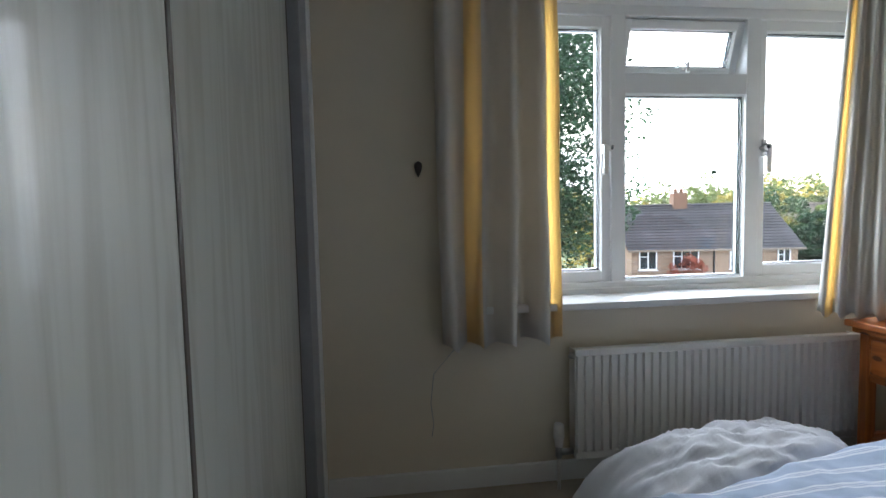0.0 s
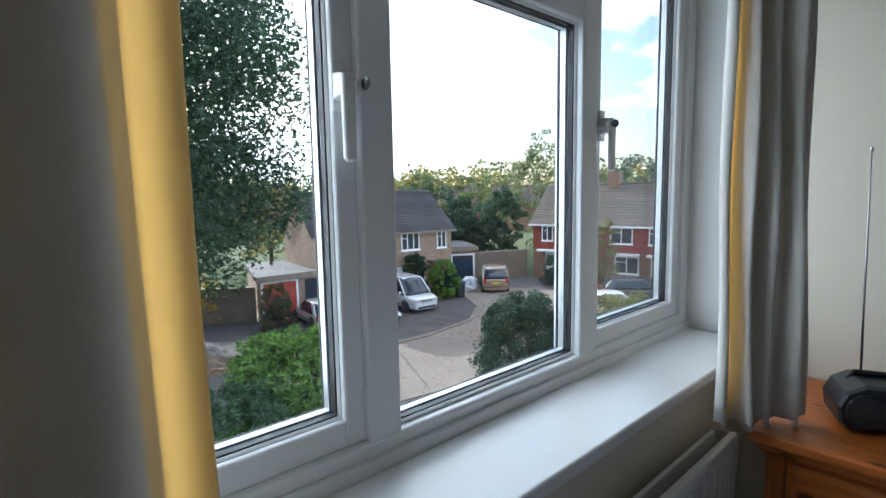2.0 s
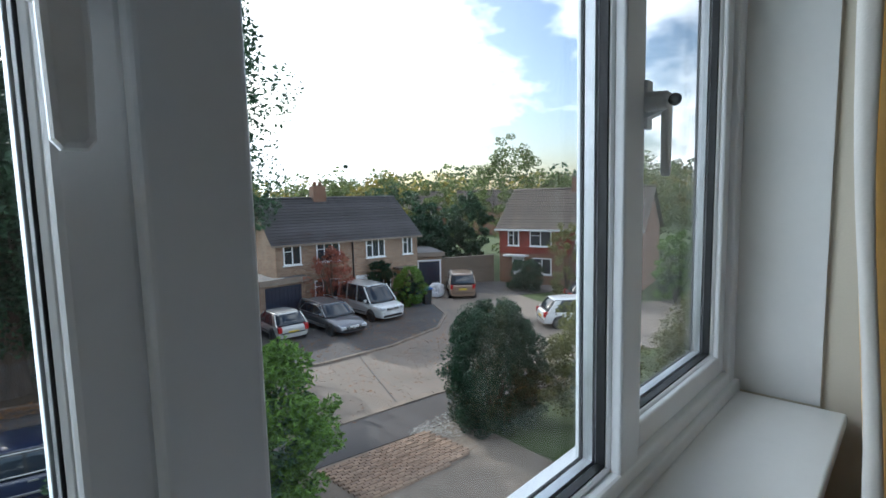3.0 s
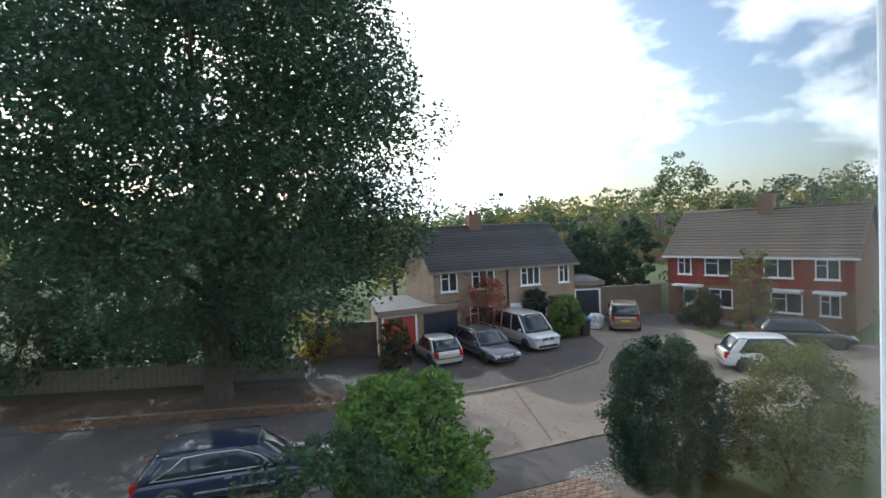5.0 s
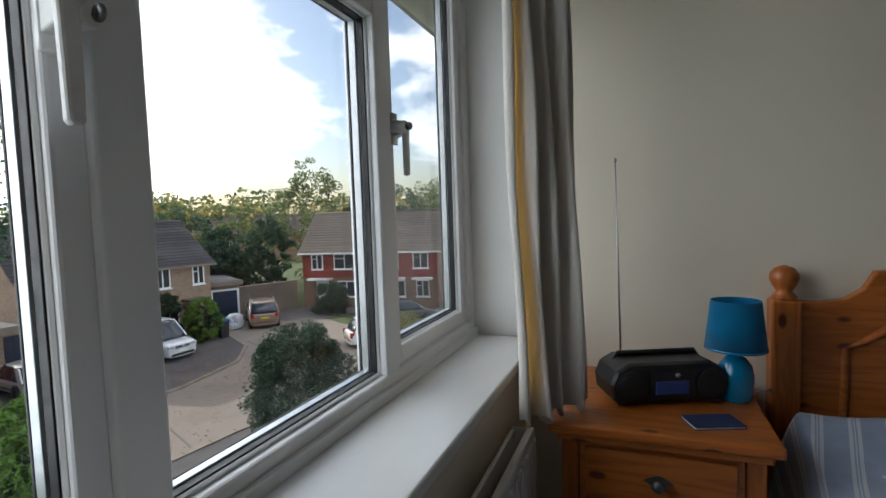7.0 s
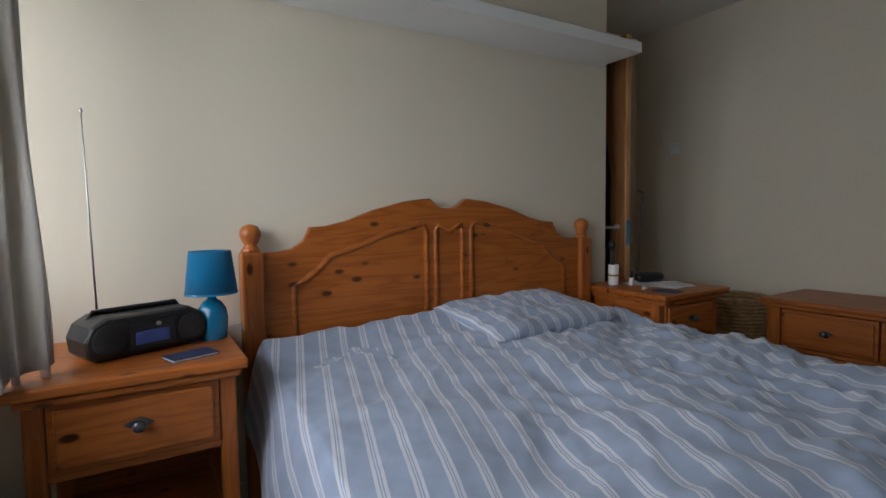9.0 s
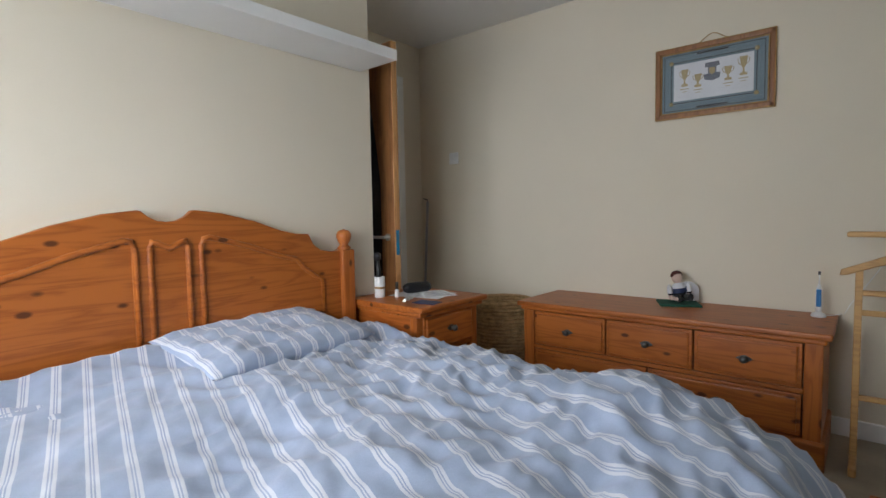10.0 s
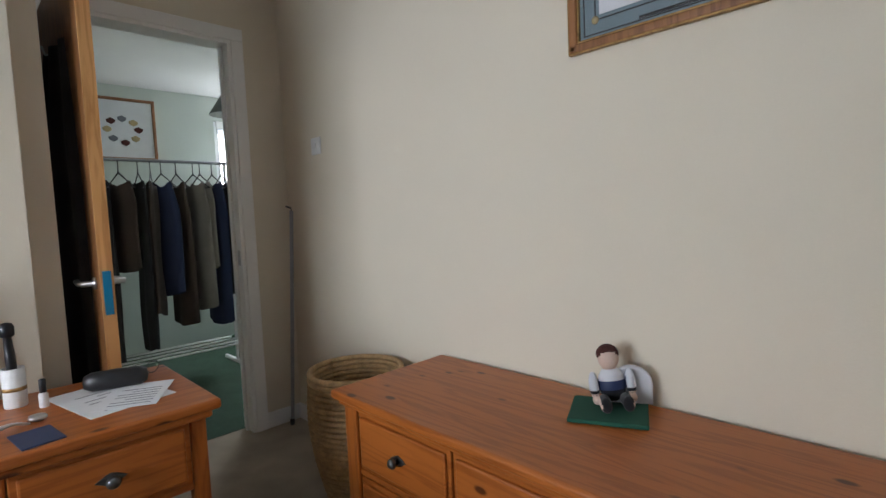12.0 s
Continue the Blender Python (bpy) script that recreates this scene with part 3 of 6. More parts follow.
def curtain(label, x0, y0, x1, y1, folds, amp, seed, z0=0.55, z1=2.16, thin=(), head=None):
    """Folded cloth above the hem line (x0, y0)-(x1, y1); head is its line at the rail, where that differs."""
    rnd = random.Random(seed)
    ob = thing("curtain", label, "curtain", ((x0 + x1) / 2, (y0 + y1) / 2, z0))
    bm = bmesh.new()
    nu, nv = folds * 12, 22
    d = Vector((x1 - x0, y1 - y0, 0))
    nrm = Vector((d.y, -d.x, 0)).normalized()
    ph = [rnd.uniform(-0.5, 0.5) for _ in range(folds + 1)]
    am = [amp * rnd.uniform(0.65, 1.25) for _ in range(folds + 1)]
    mid = Vector(((x0 + x1) / 2, (y0 + y1) / 2, z0))
    h0, h1 = (Vector((*head[0], 0)), Vector((*head[1], 0))) if head else (Vector((x0, y0, 0)), Vector((x1, y1, 0)))
    grid = []
    for j in range(nv + 1):
        v = j / nv
        row = []
        for i in range(nu + 1):
            u = i / nu
            k = u * folds
            a0 = am[min(int(k), folds)] * (1 - 0.25 * v)
            wob = 0.35 * math.sin(k * 2.3 + seed) * (1 - v)
            w = u + 0.018 * math.sin(3 * v + 5 * u + seed)
            p = (Vector((x0, y0, 0)) + d * w).lerp(h0 + (h1 - h0) * w, v) + nrm * (a0 * sharp(math.sin(2 * math.pi * k + wob + ph[int(k) % len(ph)] * 0.6)) + 0.008 * math.sin(11 * v + 7 * u))
            z = z0 + (z1 - z0) * v + (0.016 * math.sin(2 * math.pi * k + 1.0) * (1 - v) ** 3)
            row.append(bm.verts.new(Vector((p.x, p.y, z)) - mid))
        grid.append(row)
    for j in range(nv):
        for i in range(nu):
            f = bm.faces.new((grid[j][i], grid[j][i + 1], grid[j + 1][i + 1], grid[j + 1][i]))
            f.smooth = True
            # single layers let daylight through; their gold carries the backlit glow in its colour
            if any(lo <= i / nu <= hi for lo, hi in thin):
                f.material_index = 1
    panel = part("panel", bm, M_CURTAIN, ob)
    panel.data.materials.append(M_GLOWCLOTH)
    mod = panel.modifiers.new("thick", "SOLIDIFY")
    mod.thickness = 0.004
    return ob, d, nrm

curtain("cream lined curtain drawn aside, glowing where daylight passes", -2.17, -0.10, -1.692, -0.075, 4, 0.068, 3, thin=((0.22, 0.33), (0.93, 1.0)))
curtain("cream lined curtain drawn aside over the bedside table", -0.575, -0.10, -0.395, -0.26, 4, 0.030, 8, 0.612, thin=((0.10, 0.22),), head=((-0.375, -0.035), (-0.35, -0.20)))
rail = thing("curtain_rail", "white curtain rail above the window", "curtain rail", (-1.1, -0.06, 2.17))
part("track", boxed(-1.15, 1.05, -0.012, 0.012, 0, 0.03, 0.004), M_WHITEPL, rail)
for bx in (-1.0, 0.0, 0.95):
    part("bracket", boxed(bx - 0.012, bx + 0.012, 0.012, 0.06, 0.004, 0.026, 0.003), M_WHITEPL, rail)

# ---- radiator ----
rad = thing("radiator", "white ribbed panel radiator below the window", "radiator", (-1.64, -0.045, 0.06))
W, H = 1.285, 0.455
pts = []
ribs = 36
for k in range(ribs):
    c = (k + 0.5) * W / ribs
    pts += [(c - 0.0125, 0.0), (c - 0.008, -0.012), (c + 0.008, -0.012), (c + 0.0125, 0.0)]
outline = [(0, 0.012), (0, 0.0)] + pts + [(W, 0.0), (W, 0.012)]
bm = prism([(x, y - 0.048) for x, y in outline], 0.03, H - 0.03, "xy")
part("front_panel", bm, M_ENAMEL, rad)
part("top_seam", boxed(0, W, -0.056, -0.034, H - 0.032, H, 0.006), M_ENAMEL, rad)
part("bottom_seam", boxed(0, W, -0.056, -0.034, 0, 0.032, 0.006), M_ENAMEL, rad)
part("back_panel", boxed(0.01, W - 0.01, 0.0, 0.012, 0.01, H - 0.01, 0.003), M_ENAMEL, rad)
for ex in (0.0, W - 0.006):
    part("side_cap", boxed(ex, ex + 0.006, -0.05, 0.01, 0.01, H - 0.004, 0.002), M_ENAMEL, rad)
part("plug", lathe([(0.012, 0), (0.012, -0.012), (0.006, -0.02)], (0, -0.04, H - 0.03), 10, "x"), M_CHROME, rad)
val = thing("radiator_valve", "white thermostatic radiator valve on a copper tail pipe", "valve", (-1.70, -0.075, BASE))
part("head", lathe([(0.0, 0.225), (0.018, 0.224), (0.021, 0.215), (0.022, 0.165), (0.018, 0.155), (0.016, 0.13)], (0, 0, 0), 18), M_WHITEPL, val)
part("body", lathe([(0.012, 0.135), (0.014, 0.12), (0.014, 0.09), (0.010, 0.08)], (0, 0, 0), 14), M_CHROME, val)
part("union", lathe([(0.011, 0.0), (0.013, 0.02), (0.011, 0.06)], (0, 0, 0.105), 12, "x"), M_CHROME, val)
part("pipe", tube([(0, 0, -DROP), (0, 0, 0.09)], 0.0075), M_ENAMEL, val)

# ---- sliding wardrobe ----
ward = thing("wardrobe", "fitted wardrobe with pale ash-effect sliding doors", "wardrobe", (WEST, 0, FLOOR))
part("end_filler", boxed(-0.6, -0.012, -0.22, -0.002, 0, CEIL - FLOOR - 0.002, 0.003), M_GREYTRIM, ward, "grey filler panel between wardrobe and wall")
part("edge_trim", boxed(-0.03, -0.002, -0.055, -0.004, 0, CEIL - FLOOR - 0.002, 0.006), M_GLOSS, ward, "off-white trim strip")
part("top_track", boxed(-0.12, 0.0, SOUTH + 0.01, -0.222, 2.27, CEIL - FLOOR - 0.002, 0.003), M_GREYTRIM, ward)
part("floor_track", boxed(-0.12, 0.0, SOUTH + 0.01, -0.222, 0, 0.012, 0.002), M_GREYTRIM, ward)
for y0, y1, x in ((-1.40, -0.225, -0.05), (-2.48, -1.345, 0.0), (-3.81, -2.42, -0.05)):
    d = part("sliding_door", boxed(x - 0.02, x - 0.002, y0 + 0.006, y1 - 0.006, 0.014, 2.268, 0.003), M_ASH, ward, "pale woodgrain sliding panel")
    for yy in (y0, y1 - 0.014):
        part("edge_strip", boxed(x - 0.028, x, yy, yy + 0.014, 0.014, 2.268, 0.002), M_BROWNTRIM, d, "dark edge strip")

# ---- bed ----
bed = thing("bed", "king-size honey pine bed with a scalloped panelled headboard", "bed", (0, -1.578, BASE))
def post(y):
    p = part("bed_post", boxed(-0.085, -0.012, y - 0.037, y + 0.037, -DROP, 0.872, 0.008), PINE[2], bed)
    part("finial", lathe([(0.030, 0.868), (0.034, 0.878), (0.026, 0.888), (0.020, 0.896), (0.030, 0.912), (0.037, 0.932), (0.036, 0.946), (0.026, 0.962), (0.001, 0.971)], (-0.048, y, 0), 20), PINE[2], p, "turned pine ball finial")
post(0.808)
post(-0.808)
half = [(0.0, 1.022), (0.035, 1.026), (0.065, 1.042), (0.087, 1.062), (0.10, 1.064), (0.20, 1.052), (0.34, 1.018), (0.46, 0.975), (0.54, 0.957), (0.598, 0.955), (0.625, 0.905), (0.665, 0.877), (0.72, 0.868), (0.772, 0.868)]
outline = [(-a, b) for a, b in reversed(half[1:])] + half
part("headboard_panel", prism([(0.772, 0.28)] + [(-0.772, 0.28)] + outline, -0.062, -0.030, "yz", 0.004), PINE[1], bed)
def rib(pts, w=0.011):
    return tube([(-0.062, a, b) for a, b in pts], w, 8)
for s in (-1, 1):
    part("moulding", rib([(s * 0.115, 0.34), (s * 0.115, 0.93), (s * 0.125, 0.955), (s * 0.145, 0.96), (s * 0.30, 0.918), (s * 0.44, 0.868), (s * 0.53, 0.845), (s * 0.57, 0.80), (s * 0.62, 0.765), (s * 0.665, 0.74), (s * 0.67, 0.34)]), PINE[1], bed)
part("moulding", rib([(0.065, 0.34), (0.065, 0.93), (0.058, 0.952), (0.04, 0.945), (0.0, 0.925), (-0.04, 0.945), (-0.058, 0.952), (-0.065, 0.93), (-0.065, 0.34)]), PINE[1], bed)
for s in (-1, 1):
    part("side_rail", boxed(-2.02, -0.085, s * 0.785 - 0.014, s * 0.785 + 0.014, 0.16, 0.30, 0.005), PINE[0], bed)
part("foot_rail", boxed(-2.05, -2.02, -0.80, 0.80, 0.16, 0.34, 0.005), PINE[1], bed)
for y in (-0.77, 0.77):
    part("leg", boxed(-2.05, -1.99, y - 0.03, y + 0.03, -DROP, 0.20, 0.005), PINE[2], bed)
part("mattress", boxed(-1.96, -0.07, -0.765, 0.765, 0.13, 0.275, 0.05, 4), M_COTTON, bed, "white mattress")


def soft_sheet(nx, ny, height, place):
    """A draped sheet from a grid; place(u, v) gives x, y, z; its UV keeps the cloth's own metres."""
    bm = bmesh.new()
    uv = bm.loops.layers.uv.new("UVMap")
    rows = [[bm.verts.new(place(i / nx, j / ny)) for j in range(ny + 1)] for i in range(nx + 1)]
    for i in range(nx):
        for j in range(ny):
            f = bm.faces.new((rows[i][j], rows[i + 1][j], rows[i + 1][j + 1], rows[i][j + 1]))
            f.smooth = True
            for lp, (a, b) in zip(f.loops, ((i, j), (i + 1, j), (i + 1, j + 1), (i, j + 1))):
                lp[uv].uv = (a / nx * height[0], b / ny * height[1])
    bmesh.ops.recalc_face_normals(bm, faces=bm.faces)
    return bm


def duvet_at(u, v):
    # u from the pillows to the foot, v from the door side to the window side
    x = -0.15 - 1.87 * u + 0.06 * max(0.0, 0.45 - v) * (1 - u) * -1
    s = (v - 0.5) * 2.22
    edge = 0.80
    drop = max(0.0, abs(s) - edge)
    y = math.copysign(min(abs(s), edge + 0.05 * (1 - math.exp(-drop * 8)) + 0.10 * drop), s)
    z = 0.525 - 0.085 * u - 0.04 * max(0.0, 0.5 - v) + 0.065 * math.exp(-u / 0.11) * (0.3 + 0.7 * min(1.0, max(0.0, (v - 0.3) / 0.25))) - drop * 0.95
    z -= 0.40 * u * max(0.0, v - 0.45)
    top = math.exp(-drop * 9)
    z += 0.035 * noise.fractal(Vector((x * 1.6, y * 1.3, 3.1)), 0.8, 2.1, 3) * top
    ridge = noise.noise(Vector((x * 5.0 + y * 3.0, y * 2.2 - x * 1.2, 7.7)))
    z += 0.034 * (1 - abs(ridge) * 2.2) * top * (0.35 + 0.9 * max(0.0, 0.6 - v))
    crease = noise.noise(Vector((x * 11 - y * 5, y * 8 + x * 4, 1.7)))
    z += 0.019 * (1 - abs(crease) * 2.4) * (0.25 + 1.5 * max(0, 0.72 - v))
    fine = noise.noise(Vector((x * 21 + y * 9, y * 16 - x * 7, 4.4)))
    z += 0.006 * (1 - abs(fine) * 2.4) * (0.4 + 1.0 * max(0, 0.75 - v))
    # a bunched mound near the foot on the door side
    z += 0.085 * math.exp(-(((x + 1.52) / 0.20) ** 2 + ((y + 0.60) / 0.24) ** 2))
    z += 0.05 * math.exp(-(((x + 1.05) / 0.35) ** 2 + ((y + 0.62) / 0.20) ** 2))
    y += 0.02 * math.sin(x * 9 + 1.0) * min(1, drop * 6)
    x += 0.02 * math.sin(y * 7)
    if u > 0.9:
        z -= ((u - 0.9) / 0.1) ** 1.6 * 0.16
    return (x, y, max(z, 0.12))


duvet = solo("duvet", soft_sheet(150, 170, (1.85, 2.3), duvet_at), M_DUVET, "blue duvet with white double stripes, rumpled across the bed", "duvet", (0, -1.578, BASE))
mod = duvet.modifiers.new("thick", "SOLIDIFY")
mod.thickness = 0.02


def pillow(label, cx, cy, cz, lx, ly, h, material, turn=0, tilt=0, seed=0, crumple=0.02):
    def upper(sign):
        def at(u, v):
            a, b = u * 2 - 1, v * 2 - 1
            r = max(0.0, (1 - abs(a) ** 4.5) * (1 - abs(b) ** 5.5)) ** 0.5
            k = crumple * noise.fractal(Vector((a * 2.6 + seed, b * 2.6, sign)), 0.8, 2.0, 4)
            pin = 1 - 0.07 * (1 - abs(b)) * abs(a) ** 4
            return (a * lx / 2 * pin, b * ly / 2 * (1 - 0.07 * (1 - abs(a)) * abs(b) ** 4), sign * h / 2 * r + k * r)
        return at
    bm = soft_sheet(40, 40, (lx, ly), upper(1))
    me = bpy.data.meshes.new("lower")
    low = soft_sheet(40, 40, (lx, ly), upper(-1))
    low.to_mesh(me)
    low.free()
    bm.from_mesh(me)
    bpy.data.meshes.remove(me)
    bmesh.ops.remove_doubles(bm, verts=bm.verts, dist=0.002)
    bmesh.ops.recalc_face_normals(bm, faces=bm.faces)
    ob = solo("pillow", bm, material, label, "pillow")
    ob.matrix_world = pose(cx, cy, cz, 0, tilt, turn)
    return ob


pillow("blue striped pillow against the headboard, door side", -0.25, -1.86, 0.548, 0.42, 0.72, 0.09, M_PILLOW, 5, -9, 4)
pillow("blue striped pillow tucked under the duvet, window side", -0.25, -1.17, 0.478, 0.42, 0.72, 0.06, M_PILLOW, -2, -8, 9)
# spare bedding piled between bed and radiator
def heap_at(u, v):
    a, b = u * 2 - 1, v * 2 - 1
    r = max(0.0, 1 - abs(a) ** 3) * max(0.0, 1 - abs(b) ** 3)
    z = 0.40 * r ** 0.35 + 0.036 * noise.fractal(Vector((a * 2.4, b * 1.9, 5.0)), 0.9, 2.0, 4) * r ** 0.3
    z += 0.02 * (1 - 2 * abs(noise.noise(Vector((a * 4, b * 5 + a * 2, 2.0))))) * r
    return (a * 0.52, b * 0.27, z)
solo("spare_duvet", soft_sheet(70, 50, (1, 0.6), heap_at), M_COTTON, "crumpled white spare duvet heaped on the floor beside the bed", "bedding", (-1.27, -0.58, FLOOR), 8)

# ---- bedside tables ----
def knob(parent, x, y, z, face="x"):
    """A pewter drawer pull: a pointed rose with a turned grip; it stands off along -x or +y."""
    k = part("drawer_pull", prism([(-0.034, 0), (-0.012, 0.012), (0, 0.016), (0.012, 0.012), (0.034, 0), (0.012, -0.012), (0, -0.016), (-0.012, -0.012)], -0.004, 0.0, "yz", 0.0012), M_PEWTER, parent, "dark pewter drawer pull")
    part("grip", lathe([(0.006, -0.003), (0.006, -0.014), (0.014, -0.02), (0.016, -0.027), (0.011, -0.034), (0.001, -0.036)], (0, 0, 0), 16, "x"), M_PEWTER, k)
    k.matrix_local = Matrix.Translation((x, y, z)) @ (Matrix.Identity(4) if face == "x" else Matrix.Rotation(radians(-90), 4, "Z"))
    return k


def bedside(at, label):
    t = thing("bedside_table", label, "bedside table", at, group="bedside tables")
    D, Wd, Ht = 0.43, 0.44, 0.62
    part("tabletop", boxed(-D - 0.08, -0.005, -Wd / 2 - 0.035, Wd / 2 + 0.035, Ht - 0.028, Ht, 0.008, 3), PINE[1], t)
    part("cornice", boxed(-D - 0.06, -0.008, -Wd / 2 - 0.018, Wd / 2 + 0.018, Ht - 0.052, Ht - 0.028, 0.008, 2), PINE[1], t)
    for s in (-1, 1):
        part("side_panel", boxed(-D, -0.02, s * Wd / 2 - 0.012, s * Wd / 2 + 0.006, 0.36, Ht - 0.052, 0.002), PINE[0], t)
        for x in (-D - 0.028, -0.055):
            part("leg", boxed(x, x + 0.042, s * (Wd / 2 - 0.012) - 0.021, s * (Wd / 2 - 0.012) + 0.021, -DROP, Ht - 0.05, 0.005), PINE[2], t)
        part("lower_rail", boxed(-D, -0.05, s * (Wd / 2 - 0.012) - 0.012, s * (Wd / 2 - 0.012) + 0.012, 0.10, 0.15, 0.003), PINE[0], t)
    part("back_panel", boxed(-0.03, -0.018, -Wd / 2, Wd / 2, 0.12, Ht - 0.055), PINE[1], t)
    part("drawer_divider", boxed(-D - 0.02, -0.03, -Wd / 2 + 0.02, Wd / 2 - 0.02, 0.372, 0.392, 0.003), PINE[1], t)
    part("low_shelf", boxed(-D - 0.01, -0.03, -Wd / 2 + 0.01, Wd / 2 - 0.01, 0.12, 0.14, 0.004), PINE[1], t)
    d = part("drawer", boxed(-D - 0.032, -0.05, -Wd / 2 + 0.036, Wd / 2 - 0.036, 0.396, Ht - 0.058, 0.003), PINE[1], t)
    part("drawer_field", boxed(-D - 0.042, -D - 0.03, -Wd / 2 + 0.05, Wd / 2 - 0.05, 0.408, Ht - 0.068, 0.006), PINE[1], d)
    knob(d, -D - 0.042, 0, 0.487)
    return t


NS = 0.60
bedside((0.0, -0.42, BASE), "honey pine bedside table with one drawer, below the window corner")
bedside((0.0, -2.685, BASE), "honey pine bedside table with one drawer, by the door")

# table lamp
lamp = thing("table_lamp", "turquoise ceramic table lamp with a matching drum shade", "table lamp", (-0.215, -0.622, NS))
part("base", lathe([(0.036, 0), (0.040, 0.004), (0.043, 0.03), (0.045, 0.065), (0.040, 0.095), (0.026, 0.116), (0.014, 0.123), (0.012, 0.130), (0.001, 0.131)], (0, 0, 0), 28), M_BLUE, lamp)
part("stem", lathe([(0.008, 0.125), (0.008, 0.185), (0.014, 0.19), (0.014, 0.215)], (0, 0, 0), 12), M_WHITEPL, lamp)
shade = part("shade", lathe([(0.0735, 0.142), (0.0755, 0.142), (0.0605, 0.272), (0.0585, 0.272), (0.0735, 0.142)], (0, 0, 0), 40), M_SHADE, lamp, "turquoise fabric drum shade")
part("ring", lathe([(0.0745, 0.140), (0.0765, 0.140), (0.0762, 0.146), (0.0742, 0.146), (0.0745, 0.140)], (0, 0, 0), 40), M_BLUE, shade)
part("flex", tube([(0.02, -0.03, 0.012), (0.015, -0.065, 0.03), (0.05, -0.09, 0.02), (0.09, -0.10, 0.004), (0.15, -0.115, -0.02), (0.19, -0.115, -0.30)], 0.0035), M_WHITEPL, lamp, "white lamp flex")

# portable radio
radio = thing("radio", "black portable stereo with a raised aerial", "radio", (-0.245, -0.43, NS), 24)
rb = prism([(-0.155, 0.02), (-0.14, 0.005), (0.14, 0.005), (0.155, 0.02), (0.16, 0.06), (0.145, 0.095), (0.11, 0.115), (-0.11, 0.115), (-0.145, 0.095), (-0.16, 0.06)], -0.075, 0.075, "yz", 0.016)
part("case", rb, M_BLACK, radio)
for s in (-1, 1):
    part("speaker", lathe([(0.040, -0.0755), (0.040, -0.081), (0.034, -0.083), (0.001, -0.0835)], (0, s * 0.108, 0.058), 22, "x"), M_SPEAKER, radio, "round mesh speaker grille")
part("display", boxed(-0.0785, -0.074, -0.045, 0.045, 0.032, 0.068, 0.002), M_LCD, radio, "dim blue display")
part("front_plate", boxed(-0.0765, -0.073, -0.062, 0.062, 0.018, 0.098, 0.003), M_BLACK, radio)
part("button", lathe([(0.007, -0.076), (0.006, -0.081), (0.001, -0.082)], (0, -0.015, 0.083), 14, "x"), M_CHROME, radio)
part("carry_handle", tube([(0.02, -0.13, 0.09), (0.02, -0.11, 0.122), (0.02, 0.11, 0.122), (0.02, 0.13, 0.09)], 0.007), M_BLACK, radio)
ant = part("aerial", tube([(0.055, 0.085, 0.10), (0.052, 0.092, 0.40), (0.048, 0.098, 0.66)], [0.003, 0.0024, 0.0016]), M_CHROME, radio, "extended chrome aerial")
part("tip", lathe([(0.001, -0.005), (0.004, 0), (0.004, 0.006), (0.001, 0.010)], (0.048, 0.098, 0.66), 8), M_CHROME, ant)

bk = thing("booklet", "small navy booklet lying on the bedside table", "booklet", (-0.405, -0.545, NS), 20)
part("cover", boxed(-0.038, 0.038, -0.060, 0.060, 0.0, 0.0015), M_NAVY, bk)
part("pages", boxed(-0.036, 0.036, -0.058, 0.058, 0.0015, 0.006), M_PAPER, bk)
part("top_cover", boxed(-0.038, 0.038, -0.060, 0.060, 0.006, 0.0075), M_NAVY, bk)

# ---- shelf above the bed ----
solo("wall_shelf", boxed(-0.273, 0.0, -2.558, -0.60, 1.745, 1.795, 0.003), M_GLOSS, "long white floating shelf above the bed", "shelf")

# ---- things on the far bedside table ----
tb = thing("toothbrush_holder", "white electric toothbrush stand with a dark handle", "toothbrush", (-0.12, -2.548, NS))
part("cup", lathe([(0.024, 0), (0.026, 0.003), (0.026, 0.105), (0.022, 0.105), (0.022, 0.02)], (0, 0, 0), 22), M_WHITEPL, tb)
part("band", lathe([(0.0263, 0.045), (0.0266, 0.05), (0.0263, 0.055)], (0, 0, 0), 22), M_GILT, tb)
part("brush_handle", tube([(0.004, 0, 0.03), (0.004, 0.002, 0.13), (0.006, 0.004, 0.19)], [0.011, 0.012, 0.009]), M_BLACK, tb, "black rubber handle")
part("brush_head", lathe([(0.006, 0.185), (0.016, 0.192), (0.017, 0.215), (0.012, 0.225), (0.001, 0.228)], (0.006, 0.004, 0), 12), M_BLACK, tb)
bt = thing("nail_varnish_bottle", "small clear bottle with a dark cap", "bottle", (-0.19, -2.60, NS))
part("bottle", lathe([(0.010, 0), (0.011, 0.003), (0.011, 0.035), (0.006, 0.042)], (0, 0, 0), 14), M_WHITEPL, bt)
part("cap", lathe([(0.008, 0.04), (0.008, 0.075), (0.001, 0.077)], (0, 0, 0), 14), M_BLACK, bt)
watch = thing("wrist_watch", "steel wrist watch with a link strap, laid down", "watch", (-0.30, -2.575, NS), 30)
part("watch_case", lathe([(0.018, 0.004), (0.020, 0.008), (0.018, 0.014), (0.001, 0.015)], (0, 0, 0), 18), M_CHROME, watch)
for k in range(9):
    part("link", boxed(-0.009, 0.009, 0.022 + k * 0.0095, 0.0305 + k * 0.0095, 0.001 + 0.012 * math.sin(k / 3), 0.006 + 0.012 * math.sin(k / 3), 0.001), M_CHROME, watch)
gc = thing("glasses_case", "black hard glasses case on the papers", "glasses case", (-0.17, -2.77, NS + 0.006), -18)
